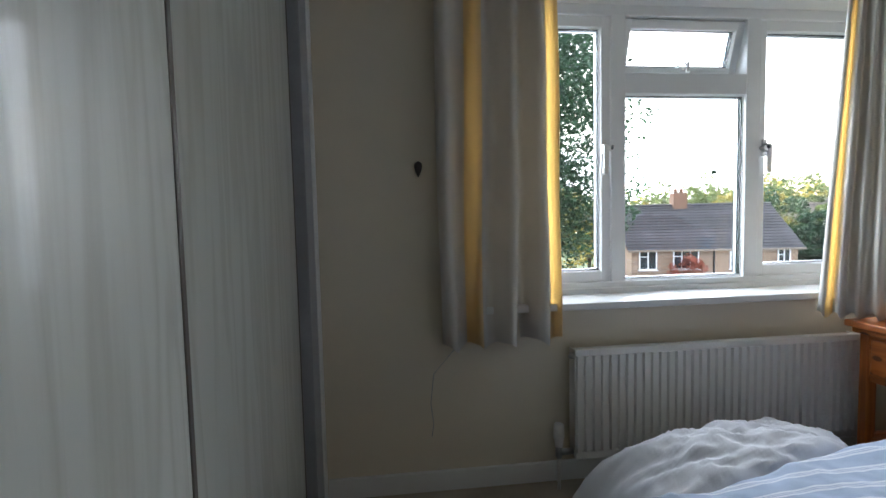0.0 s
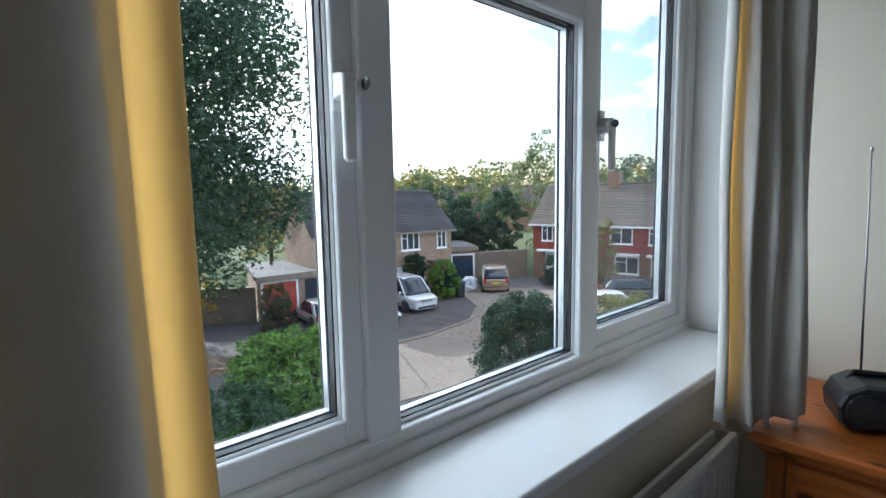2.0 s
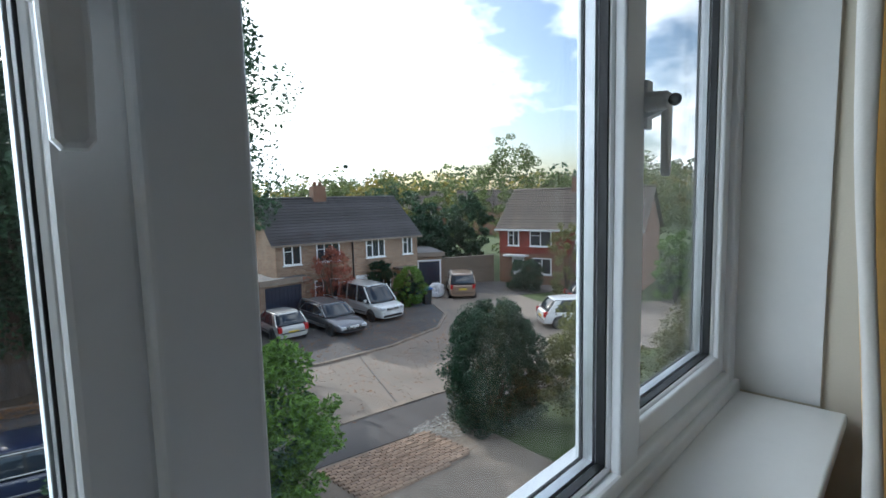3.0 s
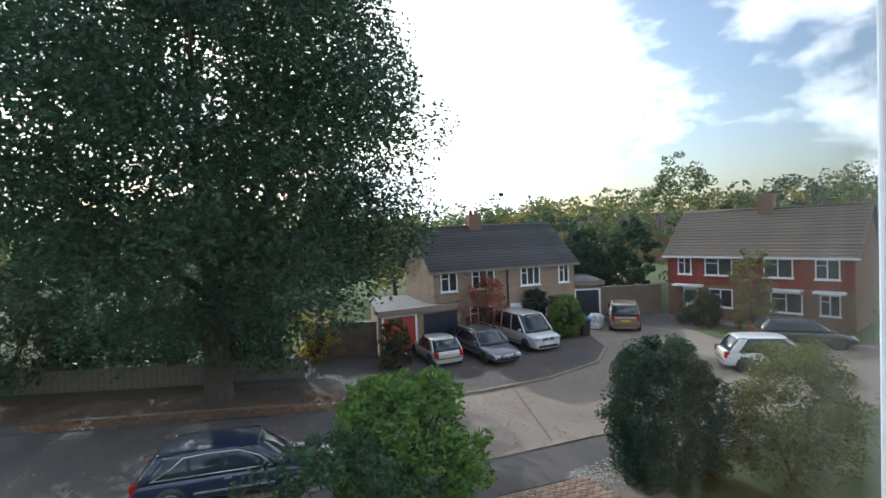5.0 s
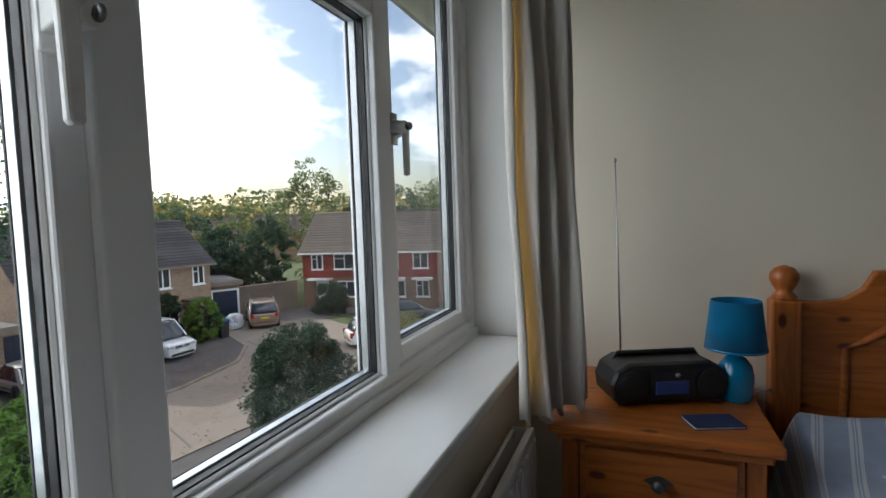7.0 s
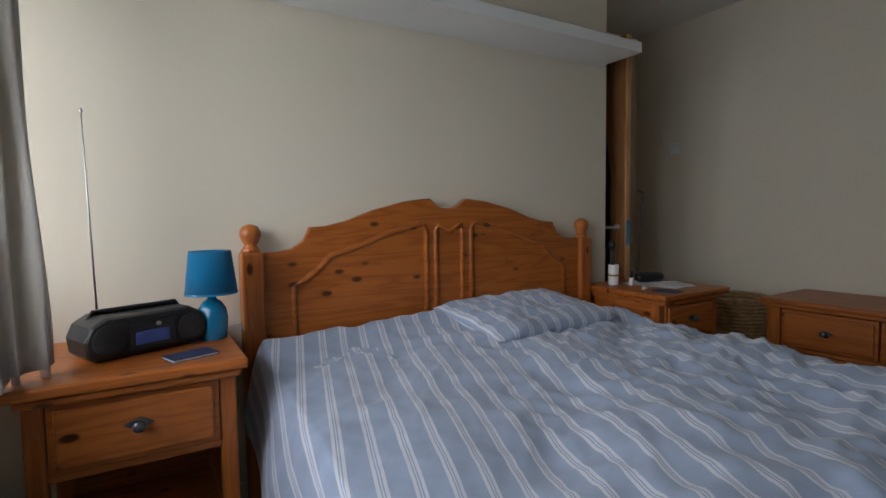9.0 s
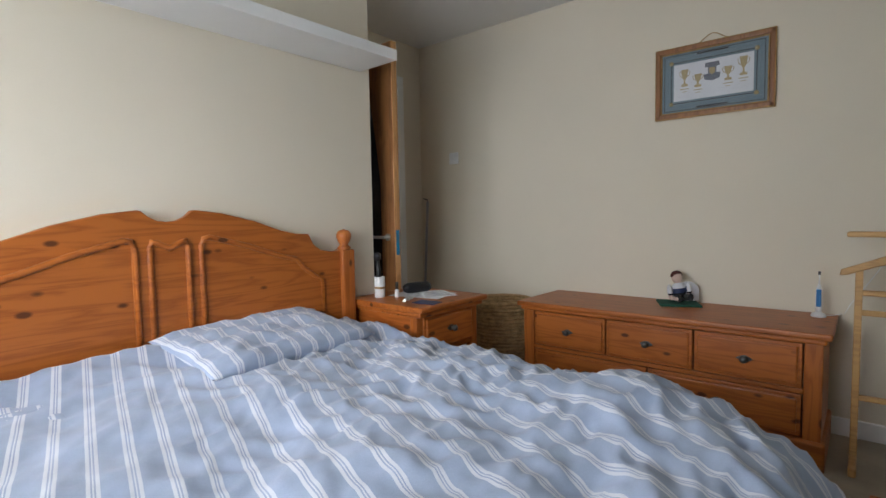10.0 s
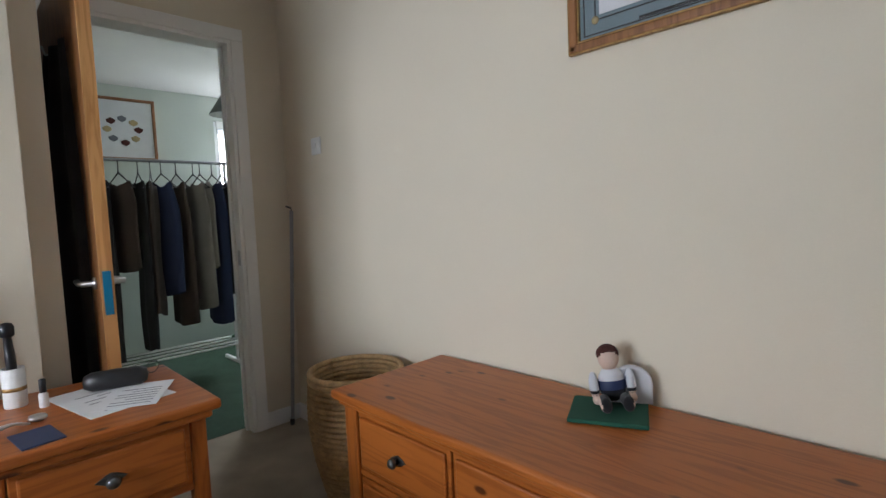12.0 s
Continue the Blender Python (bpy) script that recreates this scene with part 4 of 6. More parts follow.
part("lower_shell", lathe([(0.001, -0.082), (0.018, -0.078), (0.027, -0.06), (0.029, 0.0), (0.027, 0.06), (0.018, 0.078), (0.001, 0.082)], (0, 0, 0.022), 18, "y"), M_BLACK, gc)
gl = thing("reading_glasses", "folded thin-rimmed reading glasses", "glasses", (-0.14, -2.855, NS + 0.006), 40)
for s in (-1, 1):
    ring = [(0.003 * math.cos(a), s * 0.03 + 0.024 * math.cos(a), 0.022 + 0.018 * math.sin(a)) for a in [k * math.pi / 9 for k in range(19)]]
    part("rim", tube(ring, 0.0014, 6), M_BLACK, gl)
    part("temple", tube([(0, s * 0.055, 0.03), (0.03, s * 0.05, 0.03), (0.12, s * 0.02, 0.012)], 0.0014, 6), M_BLACK, gl)
part("bridge", tube([(0, -0.007, 0.026), (0, 0, 0.03), (0, 0.007, 0.026)], 0.0014, 6), M_BLACK, gl)
def letter(x, y, z, turn, w, l, label):
    ob = thing("letter", label, "letter", (x, y, z), turn, "letters on the bedside table")
    part("sheet", boxed(-l / 2, l / 2, -w / 2, w / 2, 0, 0.0012), M_PAPER, ob)
    for k in range(7):
        part("text_bar", boxed(-l * 0.40 + k * l * 0.1, -l * 0.40 + k * l * 0.1 + 0.004, -w * 0.38, w * (0.30 - 0.2 * (k % 3 == 2)), 0.0012, 0.0016), M_INK, ob)
letter(-0.24, -2.74, NS, 12, 0.21, 0.29, "white printed letter lying on the bedside table")
letter(-0.29, -2.79, NS + 0.0018, -28, 0.15, 0.21, "folded white printed letter on top of another")
nb = thing("small_booklet", "little blue bank book on the bedside table", "booklet", (-0.43, -2.56, NS), 8)
part("cover", boxed(-0.06, 0.06, -0.04, 0.04, 0, 0.004, 0.001), M_NAVY, nb)

# ---- chest of drawers ----
ch = thing("chest_of_drawers", "low honey pine chest with three small and two wide drawers", "chest of drawers", (-1.185, SOUTH + 0.018, BASE))
HX, DY, TZ = 0.685, 0.47, 0.53
part("top", boxed(-HX - 0.04, HX + 0.04, 0.0, DY + 0.045, TZ - 0.028, TZ, 0.009, 3), PINE[0], ch)
part("cornice", boxed(-HX - 0.022, HX + 0.022, 0.002, DY + 0.026, TZ - 0.05, TZ - 0.028, 0.008, 2), PINE[0], ch)
part("back", boxed(-HX, HX, 0.004, 0.014, 0.04, TZ - 0.05), PINE[0], ch)
for s in (-1, 1):
    part("side_panel", boxed(s * HX - 0.010, s * HX + 0.010, 0.014, DY - 0.03, 0.04, TZ - 0.05, 0.003), PINE[2], ch)
    part("corner_post", boxed(s * (HX - 0.022) - 0.032, s * (HX - 0.022) + 0.032, DY - 0.035, DY + 0.012, 0.02, TZ - 0.05, 0.006), PINE[2], ch)
part("plinth", boxed(-HX - 0.025, HX + 0.025, 0.01, DY + 0.03, -DROP, 0.075, 0.012, 3), PINE[0], ch)
part("mid_rail", boxed(-HX + 0.03, HX - 0.03, DY - 0.03, DY + 0.004, 0.262, 0.282, 0.003), PINE[0], ch)
part("carcass", boxed(-HX + 0.01, HX - 0.01, 0.014, DY - 0.03, 0.075, TZ - 0.052), M_BROWNTRIM, ch)
def drawer(x0, x1, z0, z1):
    d = part("drawer", boxed(x0 + 0.004, x1 - 0.004, DY - 0.32, DY + 0.006, z0 + 0.004, z1 - 0.004, 0.003), PINE[0], ch)
    part("drawer_field", boxed(x0 + 0.018, x1 - 0.018, DY + 0.004, DY + 0.016, z0 + 0.018, z1 - 0.018, 0.007), PINE[0], d)
    knob(d, (x0 + x1) / 2, DY + 0.016, (z0 + z1) / 2, "y")
inner = HX - 0.056
for k in range(3):
    w3 = 2 * inner / 3
    drawer(-inner + k * w3, -inner + (k + 1) * w3, 0.282, 0.478)
for k in range(2):
    drawer(-inner + k * inner, -inner + (k + 1) * inner, 0.078, 0.262)
TOPZ = BASE + TZ

# knitted football doll on a green base, one plain mesh
def doll():
    bm = bmesh.new()
    def ball(x, y, z, rx, ry, rz):
        bmesh.ops.create_uvsphere(bm, u_segments=18, v_segments=12, radius=1, matrix=Matrix.Translation((x, y, z)) @ Matrix.Diagonal((rx, ry, rz, 1)))
    ball(0, 0, 0.075, 0.048, 0.036, 0.062)
    ball(0, 0, 0.165, 0.036, 0.036, 0.042)
    ball(0, -0.006, 0.180, 0.039, 0.036, 0.034)
    for s in (-1, 1):
        ball(s * 0.036, 0.05, 0.028, 0.021, 0.06, 0.02)
        ball(s * 0.036, 0.105, 0.032, 0.02, 0.022, 0.026)
        ball(s * 0.062, 0.012, 0.075, 0.018, 0.022, 0.05)
        ball(s * 0.06, 0.03, 0.03, 0.015, 0.018, 0.016)
    for f in bm.faces:
        c = f.calc_center_median()
        f.smooth = True
        if c.z > 0.172 and not (c.y > 0.018 and c.z < 0.192):
            f.material_index = 1
        elif c.z > 0.125 or (abs(c.x) > 0.05 and c.z < 0.045):
            f.material_index = 2
        elif c.z < 0.058 and c.y > 0.0:
            f.material_index = 0
        elif c.z > 0.098 or abs(c.x) > 0.048:
            f.material_index = 3
        elif c.z > 0.045:
            f.material_index = 4
    me = mesh_of("knitted_doll", bm, M_DARKCLOTH)
    for m in (M_MAROON, M_SKIN, M_COTTON, M_NAVY):
        me.materials.append(m)
    ob = new("knitted_doll", me)
    ob.matrix_world = pose(-1.235, -3.72, TOPZ + 0.012, 4, 7, 34) @ Matrix.Diagonal((0.78, 0.78, 0.78, 1))
    return tagged(ob, "knitted doll in a white and navy football kit, sitting", "doll", kind="thing")
doll()
solo("felt_board", boxed(-0.10, 0.10, -0.075, 0.10, 0, 0.012, 0.004), M_GREENFELT, "green felt covered board under the doll", "board", (-1.232, -3.69, TOPZ), 24)
arch = [(-0.055, 0.0)] + [(0.055 * math.cos(radians(a)), 0.055 + 0.05 * math.sin(radians(a))) for a in range(180, -1, -20)] + [(0.055, 0.0)]
solo("toy_chair", prism(arch, -0.010, 0.010, "xz", 0.004), M_COTTON, "small white padded seat back behind the doll", "toy", (-1.262, -3.762, TOPZ + 0.012), 30)

eb = thing("electric_toothbrush", "white and blue electric toothbrush on its charger", "toothbrush", (-1.838, -3.70, TOPZ))
eb.matrix_world = eb.matrix_world @ Matrix.Diagonal((0.86, 0.86, 0.86, 1))
part("charger", lathe([(0.033, 0), (0.035, 0.006), (0.030, 0.018), (0.018, 0.022), (0.012, 0.03), (0.001, 0.031)], (0, 0, 0), 22), M_WHITEPL, eb)
part("handle", lathe([(0.012, 0.02), (0.0145, 0.05), (0.015, 0.10), (0.013, 0.15), (0.008, 0.17), (0.005, 0.175)], (0, 0, 0), 18), M_WHITEPL, eb)
part("blue_grip", boxed(-0.011, 0.011, 0.006, 0.0165, 0.055, 0.150, 0.005), mat("blue_grip_rubber", (0.01, 0.16, 0.42), 0.5), eb, "blue rubber grip")
part("neck", lathe([(0.005, 0.17), (0.0035, 0.20), (0.0035, 0.235)], (0, 0, 0), 10), M_WHITEPL, eb)
part("head", boxed(-0.006, 0.006, -0.004, 0.012, 0.228, 0.246, 0.003), M_BLACK, eb)
part("flex", tube([(0.03, 0, 0.006), (-0.02, -0.04, 0.004), (-0.06, -0.07, 0.004), (-0.10, -0.10, 0.01)], 0.002), M_WHITEPL, eb)

# ---- picture ----
pic = thing("picture_frame", "gilt framed trophy print hung on a cord", "picture", (-1.35, SOUTH, 1.71))
W2, H2 = 0.283, 0.19
fr = bmesh.new()
for x0, x1, z0, z1 in ((-W2, W2, -H2, -H2 + 0.026), (-W2, W2, H2 - 0.026, H2), (-W2, -W2 + 0.026, -H2, H2), (W2 - 0.026, W2, -H2, H2)):
    box(fr, x0, x1, 0.002, 0.024, z0, z1, 0.007, 3)
part("frame", fr, M_DARKDOOR, pic, "brown moulded wooden frame")
part("gilt_edge", frame_rect(bmesh.new(), -W2 - 0.003, W2 + 0.003, -H2 - 0.003, H2 + 0.003, 0.007, 0.004, 0.021, 0.002), M_GILT, pic, "gilded outer edge")
fi = bmesh.new()
a_, b_ = W2 - 0.026, H2 - 0.026
for x0, x1, z0, z1 in ((-a_, a_, -b_, -b_ + 0.006), (-a_, a_, b_ - 0.006, b_), (-a_, -a_ + 0.006, -b_, b_), (a_ - 0.006, a_, -b_, b_)):
    box(fi, x0, x1, 0.004, 0.018, z0, z1, 0.002)
part("inner_slip", fi, M_GILT, pic)
part("mount", boxed(-a_, a_, 0.004, 0.008, -b_, b_), M_MOUNT, pic, "grey-blue patterned mount")
part("print", boxed(-0.19, 0.19, 0.008, 0.010, -0.098, 0.098), M_PAPER, pic, "white print with gold trophies")
part("mount_line", frame_rect(bmesh.new(), -0.205, 0.205, -0.112, 0.112, 0.004, 0.008, 0.0095, 0), M_BLACK, pic)
part("mount_line", frame_rect(bmesh.new(), -0.240, 0.240, -0.150, 0.150, 0.0035, 0.008, 0.0095, 0), M_BLACK, pic)
for cx in (-0.203, 0.203):
    for cz in (-0.110, 0.110):
        part("corner_boss", lathe([(0.001, 0.0078), (0.011, 0.0078), (0.011, 0.0105), (0.001, 0.0108)], (cx, 0, cz), 14, "y"), M_GOLDINK, pic)
def trophy(x, h, z):
    cup = part("trophy_drawing", lathe([(0.016, -h / 2), (0.017, -h / 2 + 0.010), (0.005, -h / 2 + 0.016), (0.004, -h * 0.12), (0.012, h * 0.04), (0.016, h * 0.3), (0.018, h / 2)], (0, 0, 0), 16), M_GOLDINK, pic)
    cup.matrix_local = Matrix.Translation((x, 0.0105, z)) @ Matrix.Diagonal((1, 0.02, 1, 1))
    for sd in (-1, 1):
        part("cup_handle", tube([(sd * 0.015, 0, h * 0.42), (sd * 0.027, 0, h * 0.36), (sd * 0.022, 0, h * 0.14), (sd * 0.012, 0, h * 0.05)], 0.0022, 6), M_GOLDINK, cup)


for x, h, z in ((0.135, 0.090, 0.022), (0.068, 0.068, -0.002), (-0.075, 0.072, 0.010), (-0.145, 0.095, 0.034)):
    trophy(x, h, z)
    part("caption_bar", boxed(x - 0.022, x + 0.022, 0.010, 0.0106, z - h / 2 - 0.016, z - h / 2 - 0.012), M_GOLDINK, pic)
    part("caption_bar", boxed(x - 0.012, x + 0.012, 0.010, 0.0106, z - h / 2 - 0.030, z - h / 2 - 0.027), M_GOLDINK, pic)
part("crest", prism([(-0.032, 0.082), (0.032, 0.082), (0.036, 0.060), (0.020, 0.058), (0.020, 0.025), (0.040, 0.022), (0.036, -0.004), (0.0, -0.014), (-0.036, -0.004), (-0.040, 0.022), (-0.020, 0.025), (-0.020, 0.058), (-0.036, 0.060)], 0.0098, 0.0108, "xz"), M_INK, pic, "dark grey crest with a scroll")
part("shield", prism([(-0.014, 0.054), (0.014, 0.054), (0.013, 0.028), (0.0, 0.016), (-0.013, 0.028)], 0.0108, 0.0113, "xz"), M_GOLDINK, pic)
part("name_bar", boxed(-0.075, 0.075, 0.008, 0.0092, -0.145, -0.136), M_BLACK, pic)
part("name_bar", boxed(-0.075, 0.075, 0.008, 0.0092, 0.136, 0.145), M_BLACK, pic)
part("cover_glass", boxed(-a_, a_, 0.014, 0.0155, -b_, b_), M_PICGLASS, pic).visible_shadow = False
part("cord", tube([(-0.09, 0.006, 0.178), (-0.02, 0.008, 0.226), (0.0, 0.008, 0.232), (0.02, 0.008, 0.226), (0.09, 0.006, 0.178)], 0.003), M_STRAW, pic, "twisted hanging cord")

# ---- light switch, stick ----
sw = thing("light_switch", "white single rocker light switch plate", "light switch", (0.413, SOUTH, 1.44))
part("plate", boxed(-0.043, 0.043, 0, 0.008, -0.043, 0.043, 0.003), M_WHITEPL, sw)
part("rocker", boxed(-0.008, 0.008, 0.008, 0.013, -0.014, 0.014, 0.002), M_WHITEPL, sw)
stick = thing("window_pole", "thin grey metal pole leaning in the corner", "pole", (0.69, -3.74, BASE))
part("shaft", tube([(0, 0, 0.005 - DROP), (-0.012, -0.035, 0.6), (-0.022, -0.062, 1.14)], 0.010, 10), M_GREYTRIM, stick)
part("hook_end", tube([(-0.022, -0.062, 1.14), (-0.022, -0.06, 1.155), (0.012, -0.05, 1.165)], 0.005, 8), M_BLACK, stick)
part("ferrule", lathe([(0.012, 0), (0.013, 0.03), (0.011, 0.034)], (0, 0, -DROP), 12), M_BLACK, stick)

# ---- straw basket ----
bs = thing("laundry_basket", "tall coiled straw laundry basket, open on top", "basket", (-0.17, -3.60, BASE))
cb = bmesh.new()
coils = 24
for k in range(coils):
    h = 0.012 - DROP + k * 0.0219
    u = k / (coils - 1)
    r = 0.135 + 0.058 * math.sin(min(1, u * 1.15) * math.pi * 0.62) - 0.012 * max(0, u - 0.8) * 5 * 0.2
    ring = [(r * math.cos(2 * math.pi * j / 28), r * math.sin(2 * math.pi * j / 28), h) for j in range(29)]
    part("coil", tube(ring, 0.0118, 7), M_STRAW, bs)
part("bottom", lathe([(0.001, 0), (0.135, 0.0), (0.135, 0.014), (0.001, 0.014)], (0, 0, -DROP), 28), M_STRAW, bs)

# ---- valet stand ----
va = thing("valet_stand", "pale beech clothes valet stand beside the chest", "valet stand", (-2.18, -3.525, BASE))
for s in (-1, 1):
    part("upright", boxed(s * 0.20 - 0.013, s * 0.20 + 0.013, -0.012, 0.012, 0.03 - DROP, 0.775, 0.005), M_BEECH, va)
    part("foot", boxed(s * 0.20 - 0.014, s * 0.20 + 0.014, -0.16, 0.17, -DROP, 0.035 - DROP, 0.008), M_BEECH, va)
part("top_bar", boxed(-0.245, 0.245, -0.016, 0.016, 0.908, 0.932, 0.008, 3), M_BEECH, va)
hang = [(-0.265, 0.748), (-0.26, 0.772), (-0.16, 0.815), (-0.09, 0.846), (-0.065, 0.862), (-0.052, 0.895), (0.052, 0.895), (0.065, 0.862), (0.09, 0.846), (0.16, 0.815), (0.26, 0.772), (0.265, 0.748), (0.24, 0.750), (0.14, 0.790), (0.0, 0.822), (-0.14, 0.790), (-0.24, 0.750)]
part("hanger", prism(hang, -0.014, 0.018, "xz", 0.006), M_BEECH, va, "shaped jacket hanger")
for x in (-0.028, 0.028):
    part("peg", lathe([(0.007, 0.89), (0.007, 0.912)], (x, 0, 0), 10), M_BEECH, va)
for z in (0.665, 0.582, 0.222):
    part("cross_rail", boxed(-0.19, 0.19, -0.010, 0.010, z, z + 0.024, 0.005), M_BEECH, va)
solo("wall_cable", tube([(-2.22, SOUTH + 0.004, 1.35), (-2.20, SOUTH + 0.004, 1.1), (-2.12, SOUTH + 0.005, 0.86), (-2.02, SOUTH + 0.006, 0.68), (-1.95, SOUTH + 0.008, 0.56), (-1.93, SOUTH + 0.012, TOPZ + 0.004)], 0.002, 6), M_WHITEPL, "thin white cable running down the wall to the chest", "cable")

# ---- robe on the door ----
def robe_at(u, v):
    z = 1.72 - 1.52 * u
    w = 0.21 + 0.09 * min(1, u * 3) ** 0.7
    x = (v - 0.5) * 2 * w
    bulge = math.cos((v - 0.5) * math.pi) ** 0.6 if abs(v - 0.5) < 0.4999 else 0
    y = -0.005 - 0.045 * bulge * min(1, 0.3 + u * 3) - 0.014 * math.sin(v * 24 + 2 * u) * bulge
    return (x, -y, z)
robe = solo("dressing_gown", soft_sheet(40, 40, (1, 1), robe_at), M_TARTAN, "dark plaid dressing gown hanging on the open door", "dressing gown", (0.40, -2.781, BASE))
dh = thing("door_hook", "steel coat hook on the door", "hook", (0.40, -2.781, 1.70))
part("hook_arm", tube([(0, 0.0, 0), (0, 0.03, -0.01), (0, 0.04, 0.02)], 0.004), M_CHROME, dh)

# ---- rug between bed and chest ----
M_RUG = mat("cream_rug_pile", (0.52, 0.44, 0.34), 1.0, var=0.12, scale=6, fine=300, bump=0.8, dist=0.005)
M_RUGLEAF = mat("rose_brown_rug_pile", (0.42, 0.25, 0.18), 1.0, var=0.2, scale=9, fine=300, bump=0.8, dist=0.005)
rug = thing("rug", "cream rug with rose-brown leaf sprigs on the carpet", "rug", (-1.20, -2.86, FLOOR), 4)
part("pile", boxed(-0.54, 0.54, -0.30, 0.30, 0, 0.010, 0.004), M_RUG, rug)
for cx, cy, ang in ((0.40, -0.18, 20), (0.18, -0.19, 160), (-0.05, -0.18, 15), (-0.28, -0.19, 165), (-0.45, -0.02, 70), (0.40, 0.06, 95), (0.12, 0.05, 40), (-0.18, 0.06, 130), (0.30, 0.22, 10), (0.0, 0.21, 170), (-0.32, 0.22, 25)):
    for turn, reach in ((-38, 0.055), (0, 0.075), (38, 0.055)):
        a = radians(ang + turn)
        d, n_ = (math.cos(a), math.sin(a)), (-math.sin(a), math.cos(a))
        shape = [(0.008, 0.0), (reach * 0.45, 0.016), (reach, 0.0), (reach * 0.45, -0.016)]
        part("leaf_motif", prism([(cx + d[0] * u + n_[0] * v, cy + d[1] * u + n_[1] * v) for u, v in shape], 0.009, 0.0115, "xy"), M_RUGLEAF, rug)

# ---- small room seen through the doorway ----
M_GREENWALL = mat("pale_green_wall_paint", (0.58, 0.63, 0.58), 0.85, var=0.02, scale=2, fine=160, bump=0.2, dist=0.0015)
M_GREENCARPET = mat("dark_green_carpet", (0.035, 0.075, 0.045), 1.0, var=0.25, fine=300, bump=0.8, dist=0.006)
RX = 3.25
structure("floor_2", boxed(DOORX + 0.1, RX, -5.3, -2.0, FLOOR - 0.1, FLOOR + 0.002), M_GREENCARPET, "dark green carpet of the small room", "carpet")
structure("ceiling_2", boxed(DOORX + 0.1, RX, -5.3, -2.0, 2.31, 2.41), M_CEIL, "white ceiling of the small room", "ceiling")
structure("wall_2_east", wall_with_hole("x", RX, RX + 0.1, -5.4, -1.9, FLOOR, 2.41, [(-5.05, -4.40, 1.20, 2.08)]), M_GREENWALL, "pale green painted wall with a window", "wall")
structure("wall_2_south", boxed(DOORX + 0.1, RX, -5.4, -5.3, FLOOR, 2.41), M_GREENWALL, "pale green painted wall", "wall")
structure("wall_2_north", boxed(DOORX + 0.1, RX, -2.0, -1.9, FLOOR, 2.41), M_GREENWALL, "pale green painted wall", "wall")
structure("wall_2_west", boxed(DOORX + 0.06, DOORX + 0.1, -5.3, SOUTH - 0.1, FLOOR, 2.41), M_GREENWALL, "pale green painted wall", "wall")
w2 = thing("window_2", "small white-framed window with a raised blind", "window", (RX, -4.725, 1.20))
w2["kind"] = "structure"
part("frame", frame_rect(bmesh.new(), -0.325, 0.325, 0, 0.88, 0.05, 0.02, 0.08), M_UPVC, w2)
w2.matrix_world = pose(RX, -4.725, 1.20, 0, 0, -90)
part("pane", boxed(-0.28, 0.28, 0.048, 0.052, 0.05, 0.83), M_GLASS, w2).visible_shadow = False
part("sill", boxed(-0.34, 0.34, -0.05, 0.02, -0.02, 0.0, 0.004), M_GLOSS, w2)
bl = part("blind", boxed(-0.31, 0.31, -0.03, -0.012, 0.80, 0.875, 0.004), M_WHITEPL, w2, "white venetian blind drawn up")
for k in range(5):
    part("slat", boxed(-0.305, 0.305, -0.035, -0.01, 0.75 + k * 0.011, 0.754 + k * 0.011), M_WHITEPL, bl)
pot = thing("plant_pot", "painted ceramic beaker on the window sill", "pot", (RX - 0.01, -4.60, 1.20))
part("beaker", lathe([(0.03, 0), (0.04, 0.10), (0.036, 0.10), (0.028, 0.01)], (0, 0, 0), 18), M_STRAW, pot)
ls = thing("ceiling_lampshade", "grey-green cone lampshade hanging from the ceiling", "pendant lamp", (2.30, -4.17, 1.95))
part("cone", lathe([(0.15, 0), (0.152, 0), (0.045, 0.17), (0.043, 0.17), (0.15, 0)], (0, 0, 0), 28), mat("grey_green_shade", (0.16, 0.18, 0.17), 0.7), ls)
part("flex", tube([(0, 0, 0.16), (0, 0, 0.36)], 0.003), M_WHITEPL, ls)
p2 = thing("framed_print", "brown framed print of coloured birds", "picture", (RX, -3.62, 1.93), -90)
part("frame", frame_rect(bmesh.new(), -0.26, 0.26, -0.27, 0.27, 0.025, -0.022, 0.0, 0.005), M_DARKDOOR, p2)
part("print", boxed(-0.235, 0.235, -0.010, -0.006, -0.245, 0.245), M_PAPER, p2)
for k in range(8):
    aa = k * 0.8
    part("motif", lathe([(0.001, -0.03), (0.022, -0.012), (0.026, 0.01), (0.001, 0.028)], (0, 0, 0), 10), (M_MAROON, M_GOLDINK, M_INK)[k % 3], p2).matrix_local = Matrix.Translation((0.12 * math.cos(aa), -0.011, 0.13 * math.sin(aa) * (0.6 + 0.05 * k))) @ Matrix.Diagonal((1.4, 0.04, 1, 1))
rack = thing("clothes_rail", "grey metal clothes rail full of hung garments", "clothes rail", (2.2, -3.6, FLOOR + 0.002))
part("bar", tube([(0, -0.52, 1.56 + DROP), (0, 0.75, 1.56 + DROP)], 0.012, 10), M_GREYTRIM, rack)
for y in (-0.46, 0.70):
    part("post", tube([(0, y, 0.02), (0, y, 1.56 + DROP)], 0.012, 10), M_WHITEPL, rack)
    part("foot", boxed(-0.24, 0.24, y - 0.012, y + 0.012, 0.0, 0.03, 0.004), M_WHITEPL, rack)
for x in (-0.2, -0.1, 0.0, 0.1):
    part("shoe_rail", tube([(x, -0.46, 0.20), (x, 0.70, 0.20)], 0.008, 8), M_WHITEPL, rack)
